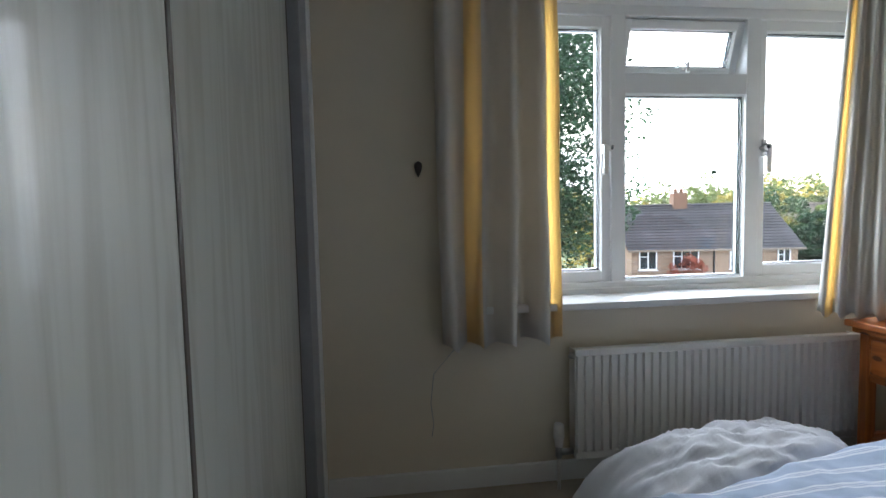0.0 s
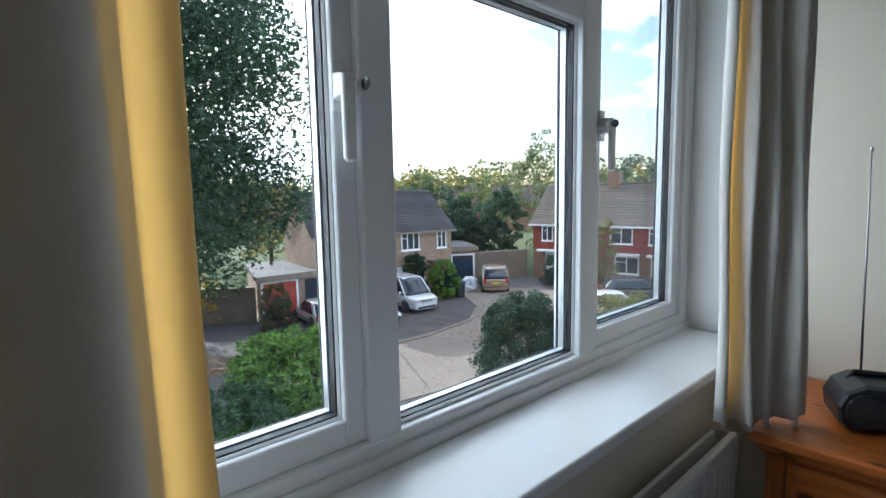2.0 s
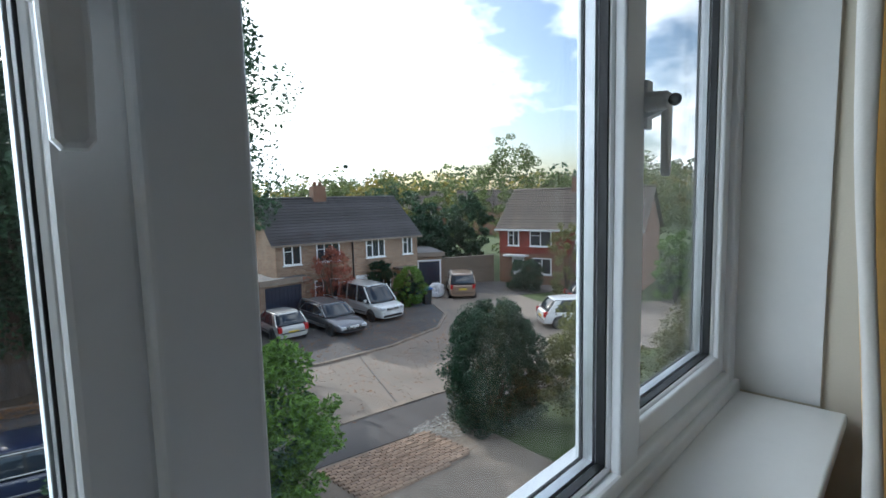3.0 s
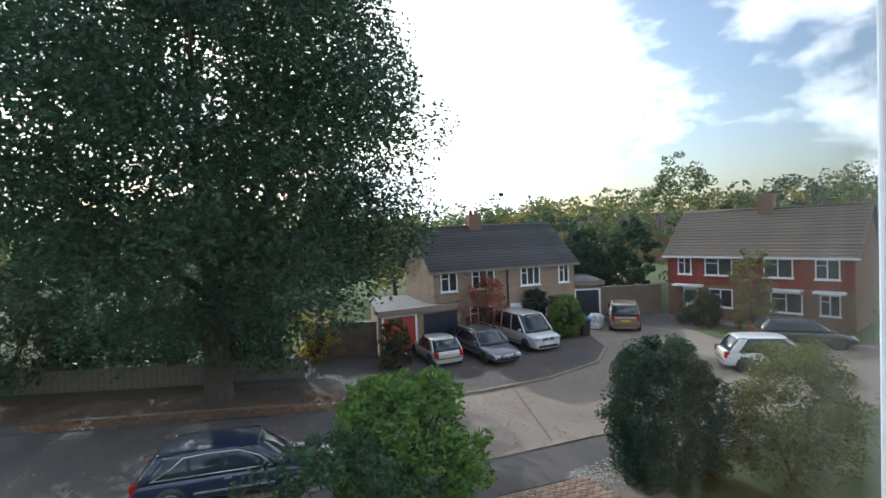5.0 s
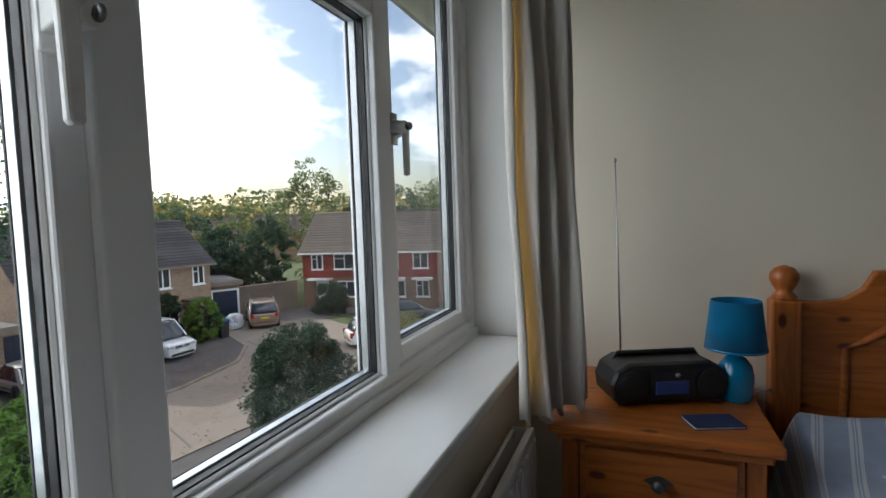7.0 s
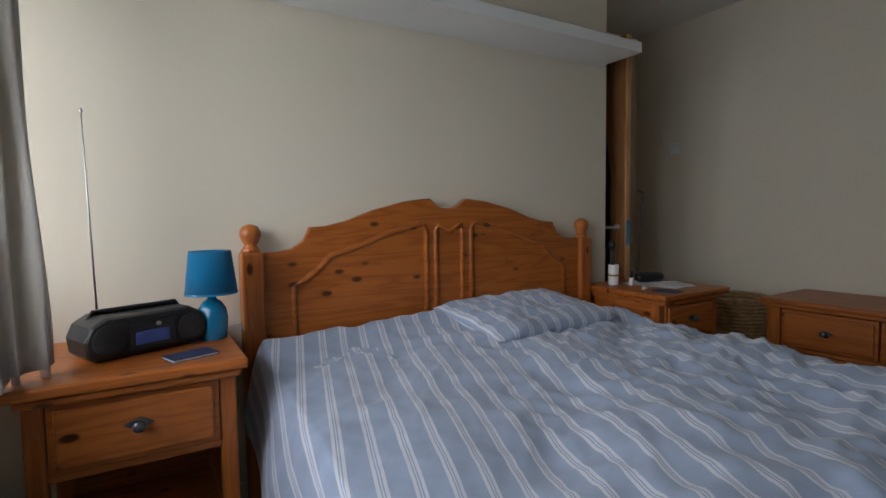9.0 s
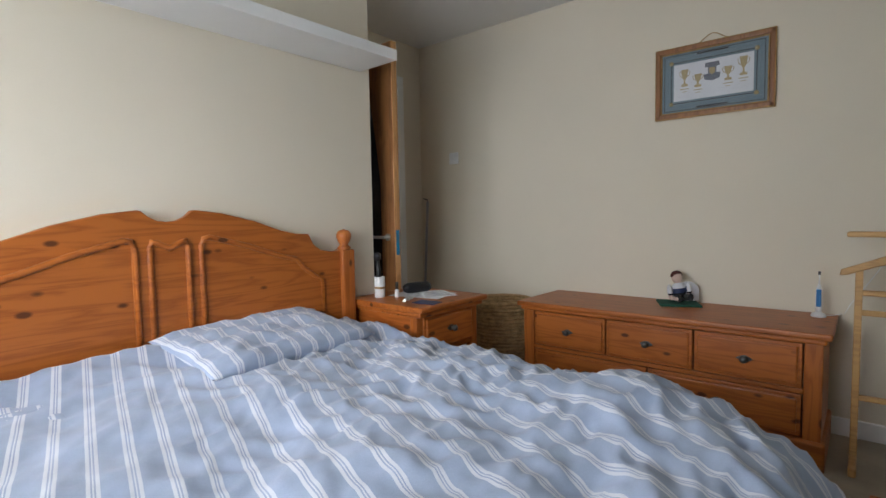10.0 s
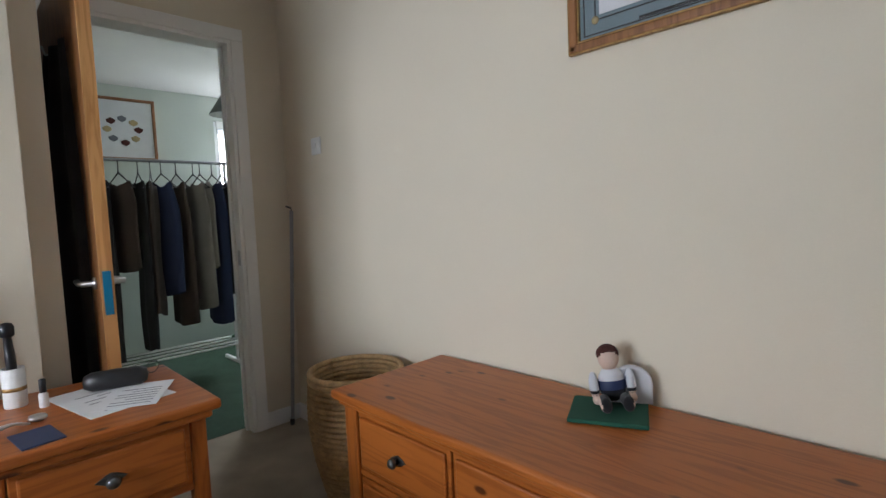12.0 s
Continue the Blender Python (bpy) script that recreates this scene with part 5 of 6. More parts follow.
GARMENTS = [mat("black_cloth", (0.012, 0.012, 0.014), 0.95, fine=200, bump=0.5), mat("dark_brown_cloth", (0.05, 0.035, 0.028), 0.95, fine=200, bump=0.5), mat("navy_cloth", (0.016, 0.026, 0.07), 0.95, fine=200, bump=0.5), mat("grey_cloth", (0.20, 0.19, 0.17), 0.95, fine=200, bump=0.5)]
rnd = random.Random(5)
# colour, length and place along the rail
HUNG = [(0, 0.86, -0.43), (2, 1.08, -0.36), (3, 0.64, -0.27), (3, 0.94, -0.22), (1, 1.04, -0.10), (2, 0.80, 0.0), (1, 0.94, 0.07), (0, 1.18, 0.15), (1, 0.60, 0.27), (0, 1.22, 0.38), (0, 1.10, 0.47), (1, 1.0, 0.56), (0, 1.1, 0.64)]
for k, (kind, length, gy) in enumerate(HUNG):
    g = thing("hanging_garment", ("black", "dark brown", "navy", "grey")[kind] + " garment on a hanger on the clothes rail", "garment", (2.2, -3.6 + gy, 1.56 + BASE), rnd.uniform(-22, 22), "garments on the rail")
    part("hanger", tube([(0, 0, 0.012), (0.0, 0, -0.09), (-0.17, 0, -0.20), (0.17, 0, -0.20), (0, 0, -0.09)], 0.005, 6), M_BLACK, g)
    def cloth_at(u, v, length=length, k=k):
        a = 2 * math.pi * v
        z = -0.17 - length * u
        w = 0.11 + 0.06 * min(1, u * 4) + 0.01 * math.sin(5 * u + k)
        return (w * math.cos(a), (0.030 + 0.010 * math.sin(6 * a + k) + 0.006 * math.sin(9 * u + k)) * math.sin(a), z + 0.02 * math.cos(2 * a))
    part("cloth", soft_sheet(14, 28, (1, 1), cloth_at), GARMENTS[kind], g)

# ---- outdoors ----
G = -5.6
M_GRASS = mat("rough_lawn", (0.06, 0.085, 0.025), 1.0, var=0.4, scale=0.6, fine=14, bump=0.8, dist=0.03)
M_CONCRETE = mat("concrete_road", (0.21, 0.175, 0.145), 0.9, var=0.16, scale=0.5, fine=20, bump=0.4, dist=0.01)
M_ASPHALT = mat("worn_asphalt", (0.082, 0.074, 0.072), 0.9, var=0.3, scale=0.6, fine=25, bump=0.5, dist=0.01)
M_KERB = mat("concrete_kerb", (0.22, 0.18, 0.145), 0.9, var=0.2, scale=3, fine=40)
M_PAVER = mat("brick_paver", (0.30, 0.21, 0.15), 0.9, var=0.2, scale=3, fine=60, by_object=True)
M_GRAVEL = mat("pale_gravel", (0.42, 0.40, 0.37), 0.95, var=0.4, scale=9, fine=60, bump=1.0, dist=0.02)
M_BRICK = brickwork("buff_brickwork", (0.30, 0.185, 0.12), (0.50, 0.34, 0.23), (0.46, 0.40, 0.33))
M_REDBRICK = brickwork("brown_brickwork", (0.25, 0.11, 0.06), (0.32, 0.15, 0.085), (0.35, 0.31, 0.27))
M_REDTILE = brickwork("red_hung_tiles", (0.30, 0.045, 0.03), (0.36, 0.06, 0.04), (0.12, 0.02, 0.015), 0.17, 0.11)
M_WALLSTONE = brickwork("grey_boundary_wall", (0.20, 0.15, 0.11), (0.25, 0.19, 0.14), (0.22, 0.19, 0.16), 0.44, 0.2)
M_ROOF = mat("dark_concrete_tile", (0.045, 0.042, 0.046), 0.8, var=0.35, scale=1.2, fine=14, bump=0.5, dist=0.02, by_object=True)
M_ROOF2 = mat("brown_grey_tile", (0.105, 0.085, 0.07), 0.8, var=0.35, scale=1.2, fine=14, bump=0.5, dist=0.02, by_object=True)
M_FLAT = mat("grey_felt_roof", (0.10, 0.10, 0.105), 0.85, var=0.25, scale=1.5)
M_DARKGLASS = mat("dim_window_glass", (0.03, 0.035, 0.045), 0.06, var=0.5, scale=1.5, bump=0, spec=0.8)
M_BARK = mat("oak_bark", (0.085, 0.065, 0.05), 1.0, var=0.45, scale=3, fine=26, bump=1.0, dist=0.05, stretch=(1, 1, 0.3))
M_OAK = leaf("oak_leaf", (0.040, 0.082, 0.042))
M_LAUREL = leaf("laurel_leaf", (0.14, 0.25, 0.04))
M_LAURELDARK = leaf("dark_laurel_leaf_and_core_shade", (0.06, 0.12, 0.05))
M_YEW = leaf("yew_needle_and_core_shade", (0.022, 0.058, 0.030))
M_PALE = leaf("pale_grey_leaf", (0.17, 0.22, 0.13))
M_OLIVE = leaf("olive_leaf", (0.15, 0.16, 0.045))
M_RED = leaf("red_maple_leaf", (0.36, 0.12, 0.08))
M_YELLOW = leaf("yellow_autumn_leaf", (0.42, 0.30, 0.04))
# distant green is lightened, so the haze sits in the leaf colour
M_FAR = leaf("hazy_green_leaf", (0.13, 0.165, 0.06))
M_FARY = leaf("distant_gold_leaf", (0.26, 0.22, 0.05))
M_LITTER = leaf("fallen_leaf", (0.26, 0.13, 0.05), share=0.1)
M_TYRE = mat("tyre_rubber", (0.015, 0.015, 0.016), 0.8)
M_RIM = mat("alloy_rim", (0.45, 0.46, 0.47), 0.3, 0.8)
M_LAMPG = mat("clear_lamp_glass", (0.55, 0.57, 0.60), 0.1, 0.3)
M_TAIL = mat("red_tail_lamp", (0.35, 0.01, 0.01), 0.2)
M_PLATEY = mat("yellow_number_plate", (0.62, 0.46, 0.03), 0.5)
M_PLATEW = mat("white_number_plate", (0.7, 0.7, 0.7), 0.5)


def sheet(outline, z, thick=0.12):
    return prism(outline, z - thick, z, "xy")


FAR_KERB = [(-30, 34.5), (-5.2, 24.2), (1.94, 20.96), (6.74, 18.4), (9.74, 17.6), (13.2, 17.3), (16.9, 17.9), (19.4, 19.7), (22.0, 24.0)]
NEAR_KERB = [(-30, 19.5), (-5.0, 15.6), (1.0, 13.7), (4.64, 12.7), (6.9, 12.3), (10.4, 11.8), (16.0, 10.2), (24.0, 6.5), (40.0, -3.0)]
structure("ground", sheet([(-900, -300), (900, -300), (900, 1600), (-900, 1600)], G - 0.02, 0.5), M_GRASS, "grass and earth reaching to the horizon", "ground")
structure("road", sheet(NEAR_KERB + [(44, 2), (26.5, 14.5), (25.8, 17.5), (27.6, 21.0), (25.6, 25.5)] + FAR_KERB[::-1], G), M_CONCRETE, "pale concrete road of a quiet close with fallen leaves", "road")
# dark sheet over the road's left part paints in the oak's shade
structure("road_oak_shade", sheet([(-30, 19.5), (-5.0, 15.6), (1.0, 13.7), (3.2, 13.1), (5.6, 18.95), (1.94, 20.9), (-5.2, 24.1), (-30, 34.4)], G + 0.006), M_ASPHALT, "dark asphalt sheet on the road, its tone standing for the oak's shade", "road")
M_VERGE = mat("leafy_verge", (0.085, 0.058, 0.035), 1.0, var=0.5, scale=1.2, fine=18, bump=1.0, dist=0.03)
structure("verge", sheet([(-30, 34.5), (-5.2, 24.2), (1.94, 20.96), (5.9, 18.9), (6.6, 19.6), (3.0, 23.4), (-4.0, 27.6), (-30, 38)], G + 0.07), M_VERGE, "earth verge under the oak, strewn with brown leaves", "verge")
structure("forecourt", sheet(FAR_KERB[2:] + [(20.5, 26.0), (14.0, 29.0), (5.0, 29.5), (1.0, 26.5)], G + 0.06), M_ASPHALT, "dark asphalt parking area in front of the garages", "forecourt")
structure("pavement", sheet([(-30, 33.2), (-5.2, 23.0), (1.94, 19.9), (1.94, 20.96), (-5.2, 24.2), (-30, 34.5)], G + 0.05), M_ASPHALT, "narrow asphalt pavement under the tree", "pavement")
structure("near_pavement", sheet(NEAR_KERB[1:7] + [(15.4, 7.9), (9.6, 9.8), (4.4, 10.7), (1.0, 11.8), (-5, 13.8)], G + 0.05), M_ASPHALT, "dark asphalt pavement before the front gardens", "pavement")
structure("side_road", sheet([(26.4, 20.0), (33.0, 16.5), (33.0, 22.0), (29.0, 26.0), (25.0, 26.0)], G + 0.008), M_ASPHALT, "asphalt drive in front of the red house", "drive")


def kerb_run(name, line, w, label):
    k = structure(name, boxed(0, 0.01, 0, 0.01, G - 0.05, G), M_KERB, label, "kerb")
    for (x0, y0), (x1, y1) in zip(line, line[1:]):
        n = max(1, min(14, round(math.hypot(x1 - x0, y1 - y0) / 0.9)))
        d = math.hypot(x1 - x0, y1 - y0) / n
        me = mesh_of("kerbstone", boxed(0.006, d - 0.006, -w / 2, w / 2, -0.06, 0.09, 0.012), M_KERB)
        for i in range(n):
            st = new("kerbstone", me)
            st.parent = k
            st.matrix_world = pose(x0 + (x1 - x0) * i / n, y0 + (y1 - y0) * i / n, G, 0, 0, math.degrees(math.atan2(y1 - y0, x1 - x0)))


kerb_run("kerb_far", FAR_KERB[1:], 0.16, "worn concrete kerb along the far side of the road")
kerb_run("kerb_near", NEAR_KERB[1:7], 0.28, "broad pale concrete kerb along the near side of the road")
for n, (p, q) in enumerate((((9.0, 12.0), (11.4, 17.4)), ((15.0, 10.5), (20.4, 20.5)))):
    ob = structure("road_joint", boxed(0, math.hypot(q[0] - p[0], q[1] - p[1]), -0.025, 0.025, 0.0, 0.006), M_ASPHALT, "tarred joint across the concrete road", "road joint")
    ob.matrix_world = pose(*p, G, 0, 0, math.degrees(math.atan2(q[1] - p[1], q[0] - p[0])))


# ---- foliage ----
def leaves(rnd, clumps, per, size, aspect=0.55):
    """Many small leaves in uneven clumps; each leaf is one folded quad pair."""
    verts, faces = [], []
    for cx, cy, cz, r in clumps:
        for _ in range(per):
            while True:
                p = Vector((rnd.uniform(-1, 1), rnd.uniform(-1, 1), rnd.uniform(-1, 1)))
                if 0.15 < p.length < 1:
                    break
            p = p.normalized() * p.length ** 0.5 * r
            c = Vector((cx + p.x, cy + p.y, cz + p.z * 0.8))
            d = Vector((rnd.gauss(0, 1), rnd.gauss(0, 1), rnd.gauss(0, 0.7))).normalized()
            s = d.cross(Vector((rnd.gauss(0, 1), rnd.gauss(0, 1), rnd.gauss(0, 1)))).normalized()
            L = size * rnd.uniform(0.6, 1.3)
            n0 = len(verts)
            up = d.cross(s) * L * 0.12
            verts += [c - d * L / 2, c + s * L * aspect / 2 + up, c + d * L / 2, c - s * L * aspect / 2 + up]
            faces.append((n0, n0 + 1, n0 + 2, n0 + 3))
    return verts, faces


def foliage(name, rnd, clumps, per, size, material, parent, aspect=0.55, label=""):
    v, f = leaves(rnd, clumps, per, size, aspect)
    me = bpy.data.meshes.new(name)
    me.from_pydata(v, [], f)
    me.materials.append(material)
    ob = new(name, me)
    ob.parent = parent
    return tagged(ob, label) if label else ob


def limb(rnd, bm, p, d, length, r, depth, ends):
    pts, rs = [p], [r]
    for k in range(4):
        d = (d + Vector((rnd.gauss(0, 0.16), rnd.gauss(0, 0.16), rnd.gauss(0.03, 0.1)))).normalized()
        pts.append(pts[-1] + d * length / 4)
        rs.append(r * (1 - 0.13 * (k + 1)))
    tube(pts, rs, 7, bm)
    ends.append((pts[-1], depth))
    if depth > 0:
        for _ in range(rnd.choice((2, 3))):
            nd = (d + Vector((rnd.gauss(0, 0.55), rnd.gauss(0, 0.55), rnd.gauss(0.05, 0.35)))).normalized()
            limb(rnd, bm, pts[rnd.choice((2, 3, 4))], nd, length * rnd.uniform(0.6, 0.8), rs[-1] * 0.75, depth - 1, ends)


def tree(label, x, y, z, height, spread, seed, material, size=0.16, per=60, clumps=120, trunk=0.3, low=0.25, flat=1.0, shape="round", fill=0.45):
    rnd = random.Random(seed)
    ob = thing("tree", label, "tree", (x, y, z))
    bm, ends = bmesh.new(), []
    tube([(0, 0, -0.3), (0.02, 0, 0.15), (0, 0.03, height * low * 0.6), (0.05, 0, height * (low + 0.1))], [trunk * 1.5, trunk * 1.1, trunk * 0.9, trunk * 0.7], 10, bm)
    n = 7 if clumps > 100 else 4
    for k in range(n):
        a = 2 * math.pi * k / n + rnd.uniform(-0.3, 0.3)
        limb(rnd, bm, Vector((0, 0, height * (low + 0.1 * rnd.random()))), Vector((math.cos(a), math.sin(a), rnd.uniform(0.3, 1.4))).normalized(), height * 0.26, trunk * 0.45, 2 if clumps > 100 else 1, ends)
    part("trunk", bm, M_BARK, ob)
    cl = []
    cz, rz = height * (low + (1 - low) * 0.47), height * (1 - low) * 0.56
    while len(cl) < clumps:
        p = Vector((rnd.uniform(-1, 1), rnd.uniform(-1, 1), rnd.uniform(-1, 1)))
        if shape == "cone":
            lim = max(0.06, (1 - p.z) / 2)
            if math.hypot(p.x, p.y) > lim:
                continue
        elif not fill < p.length < 1 + 0.25 * noise.noise(Vector((p.x * 2.2 + seed, p.y * 2.2, p.z * 2.2))) * 2:
            continue
        elif p.length > 1.12:
            continue
        k_ = 1 - 0.24 * max(0.0, p.z) if shape == "round" else 1
        cl.append((p.x * spread * k_, p.y * spread * k_, cz + p.z * rz * flat, spread * rnd.uniform(0.10, 0.2)))
    foliage("crown", rnd, cl, per, size, material, ob)
    return ob


def shrub(label, x, y, rx, ry, h, seed, material, size, clumps=90, per=70, name="shrub", z=None, aspect=0.5, inner=None):
    rnd = random.Random(seed)
    ob = thing(name, label, "shrub", (x, y, G if z is None else z))
    bm = bmesh.new()
    for k in range(6):
        a = rnd.uniform(0, 6.28)
        tube([(0, 0, -0.05), (0.25 * rx * math.cos(a), 0.25 * ry * math.sin(a), h * 0.4), (0.5 * rx * math.cos(a), 0.5 * ry * math.sin(a), h * 0.75)], [0.05, 0.035, 0.012], 6, bm)
    part("stem", bm, M_BARK, ob)
    cl = []
    for k in range(clumps):
        a, u = rnd.uniform(0, 6.28), rnd.random()
        zz = h * (0.06 + 0.9 * u)
        t = (zz / h - 0.45) / 0.55
        w = math.sqrt(max(0.05, 1 - t * t)) if t > 0 else 0.86 + 0.14 * (zz / h) / 0.45
        w *= 0.83 + 0.36 * noise.noise(Vector((math.cos(a) * 2 + seed, math.sin(a) * 2, zz * 1.5)))
        rr = rnd.uniform(0.7, 1.0) * w
        cl.append((rr * rx * math.cos(a), rr * ry * math.sin(a), zz, min(rx, h) * rnd.uniform(0.08, 0.22)))
    foliage("crown", rnd, cl, per, size, material, ob, aspect)
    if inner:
        # darker leaves at the core put the bush's inner shade into colour
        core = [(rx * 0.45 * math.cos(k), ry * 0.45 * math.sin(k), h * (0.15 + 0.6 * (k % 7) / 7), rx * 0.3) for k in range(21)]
        foliage("core_shade_foliage", rnd, core, 60, size * 1.3, inner, ob, aspect)
    return ob


tree("huge old oak with dark dense summer crown", 0.35, 23.4, G, 24.0, 9.3, 11, M_OAK, 0.225, 190, 960, 0.55, 0.165, fill=0.34)
tree("leafy street tree behind the fence", -11.0, 30.0, G, 13.0, 6.5, 21, M_OAK, 0.30, 90, 160, 0.3, 0.06)
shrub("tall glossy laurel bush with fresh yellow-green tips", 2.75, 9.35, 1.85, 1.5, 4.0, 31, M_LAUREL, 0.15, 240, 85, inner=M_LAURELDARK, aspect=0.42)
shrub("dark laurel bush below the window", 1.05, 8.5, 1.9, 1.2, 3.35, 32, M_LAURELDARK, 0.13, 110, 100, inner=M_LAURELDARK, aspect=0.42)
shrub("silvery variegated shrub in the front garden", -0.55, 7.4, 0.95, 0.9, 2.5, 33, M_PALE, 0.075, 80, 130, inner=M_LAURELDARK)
shrub("dark green shrub at the garden edge", -2.6, 8.2, 1.3, 1.0, 2.1, 34, M_LAURELDARK, 0.10, 80, 100, inner=M_LAURELDARK)
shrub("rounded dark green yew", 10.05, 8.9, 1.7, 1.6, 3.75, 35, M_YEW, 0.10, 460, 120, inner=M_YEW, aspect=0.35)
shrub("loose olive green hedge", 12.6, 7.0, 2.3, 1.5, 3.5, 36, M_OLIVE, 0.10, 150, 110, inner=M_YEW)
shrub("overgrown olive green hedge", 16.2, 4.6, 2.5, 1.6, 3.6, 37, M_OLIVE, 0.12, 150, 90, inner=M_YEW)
shrub("bronze-leaved shrub by the low wall", 8.5, 23.2, 1.0, 1.0, 2.45, 38, leaf("bronze_leaf", (0.10, 0.075, 0.03)), 0.12, 80, 80, inner=M_YEW)
shrub("red autumn maple in front of the brick house", 15.0, 24.6, 1.7, 0.9, 4.1, 39, M_RED, 0.11, 100, 75)
shrub("clipped green hedge beside the van", 19.7, 23.0, 1.3, 1.1, 2.6, 40, M_LAUREL, 0.14, 80, 80, inner=M_YEW)
shrub("dark evergreen shrub before the brick house", 18.3, 24.4, 1.3, 0.7, 3.0, 41, M_YEW, 0.15, 80, 70)
shrub("clipped dark hedge beside the red house", 28.6, 20.3, 1.3, 1.6, 2.2, 42, M_YEW, 0.12, 110, 80, inner=M_YEW)
shrub("yellow-leaved slender tree before the red house", 28.6, 17.0, 1.5, 1.4, 5.0, 43, M_OLIVE, 0.18, 70, 45)
shrub("yellow shrub trailing over the garden wall", 5.6, 27.4, 2.0, 0.8, 2.7, 44, M_YELLOW, 0.14, 60, 60)
shrub("dark evergreen shrub behind the board fence", 2.0, 27.4, 2.5, 1.2, 4.2, 45, M_OAK, 0.17, 150, 100, inner=M_YEW)
shrub("dark shrubs under the oak", -3.2, 30.4, 4.4, 1.5, 5.6, 46, M_OAK, 0.17, 220, 110, inner=M_YEW)
shrub("brown-leaved shrub behind the board fence", -8.6, 31.8, 3.4, 1.2, 5.0, 49, leaf("brown_leaf", (0.085, 0.06, 0.035)), 0.17, 130, 90, inner=M_YEW)
shrub("green climber on the garage roof", 24.5, 29.0, 1.4, 1.2, 3.6, 47, M_LAUREL, 0.16, 70, 50)
shrub("green hedge at the far end of the red house", 30.5, 10.6, 1.4, 1.6, 4.6, 48, M_LAUREL, 0.16, 100, 70, inner=M_YEW)

# trees behind the houses and along the skyline
rnd = random.Random(77)
BACK = [(24, 43, 7.6, 4.0, M_FAR), (29, 43, 8.6, 3.6, M_FAR), (33, 40, 7.8, 4.2, M_OAK), (27.5, 36, 5.6, 3.0, M_FAR), (32, 34, 5.2, 2.6, M_YEW), (20, 50, 9.5, 4.5, M_FARY), (36, 47, 9.4, 4.4, M_FARY),
        (46, 35, 13.5, 4.6, M_FAR), (50, 31, 9.4, 3.6, M_FAR), (55, 28, 11.0, 5.0, M_OAK), (61, 24, 11.5, 5.5, M_FAR), (13, 56, 10.0, 4.5, M_FAR), (8, 60, 9.6, 5, M_FARY), (43, 52, 9.6, 4.2, M_FAR), (25.5, 33.5, 6.6, 2.6, M_FAR), (29.3, 31.5, 6.2, 2.4, M_YEW), (33.5, 30.0, 7.2, 2.6, M_OAK), (38, 38, 8.2, 4.0, M_FAR), (27, 39, 7.0, 3.5, M_FARY)]
for k, (x, y, h, s, m) in enumerate(BACK):
    tree("leafy tree behind the houses, early autumn colour", x, y, G, h, s, 100 + k, m, 0.34, 60, 90, 0.22, 0.12)
tree("dark pointed conifer behind the houses", 40.0, 58.0, G, 12.6, 2.6, 140, M_YEW, 0.4, 50, 80, 0.25, 0.1, shape="cone")
tree("tall thin conifer on the skyline", 38.0, 104.0, G, 19.5, 2.6, 141, M_YEW, 0.7, 20, 40, 0.3, 0.3, shape="cone")


def far_wood(name, label, a0, a1, dist, top, seed, mats):
    rr = random.Random(seed)
    for n, m in enumerate(mats):
        cl = []
        for k in range(90):
            a = radians(rr.uniform(a0, a1))
            d = dist * rr.uniform(0.9, 1.15)
            h = top * rr.uniform(0.45, 1.0)
            for q in range(3):
                cl.append((d * math.sin(a) + rr.gauss(0, 2.0), d * math.cos(a) + rr.gauss(0, 2), G + h * (0.3 + 0.32 * q), dist * 0.022 * rr.uniform(0.7, 1.3)))
        v, f = leaves(rr, cl, 42, dist * 0.009)
        me = bpy.data.meshes.new(name)
        me.from_pydata(v, [], f)
        me.materials.append(m)
        tagged(new(name, me), label, "woodland", kind="stuff")


far_wood("far_woodland", "distant belt of mixed trees turning yellow", -20, 75, 120, 12.5, 5, (M_FAR, M_FAR, M_FARY))
far_wood("far_woodland", "distant wooded rise on the skyline", -40, 85, 230, 19.0, 6, (M_FAR, M_OAK))


# ---- houses ----
def far_window(parent, x, z, w, h, y=0.0, lights=2):
    win_ = part("window", frame_rect(bmesh.new(), x - w / 2, x + w / 2, z, z + h, 0.075, y - 0.05, y + 0.02, 0), M_UPVC, parent, "white plastic window")
    part("pane", boxed(x - w / 2 + 0.05, x + w / 2 - 0.05, y - 0.02, y - 0.008, z + 0.05, z + h - 0.05), M_DARKGLASS, win_)
    for k in range(1, lights):
        xx = x - w / 2 + w * k / lights
        part("glazing_bar", boxed(xx - 0.035, xx + 0.035, y - 0.055, y + 0.01, z + 0.06, z + h - 0.06), M_UPVC, win_)
    part("sill", boxed(x - w / 2 - 0.06, x + w / 2 + 0.06, y - 0.11, y + 0.01, z - 0.06, z), M_UPVC, win_)
    part("transom", boxed(x - w / 2 + 0.06, x - w / 2 + w / lights, y - 0.055, y + 0.01, z + h * 0.66, z + h * 0.66 + 0.05), M_UPVC, win_)


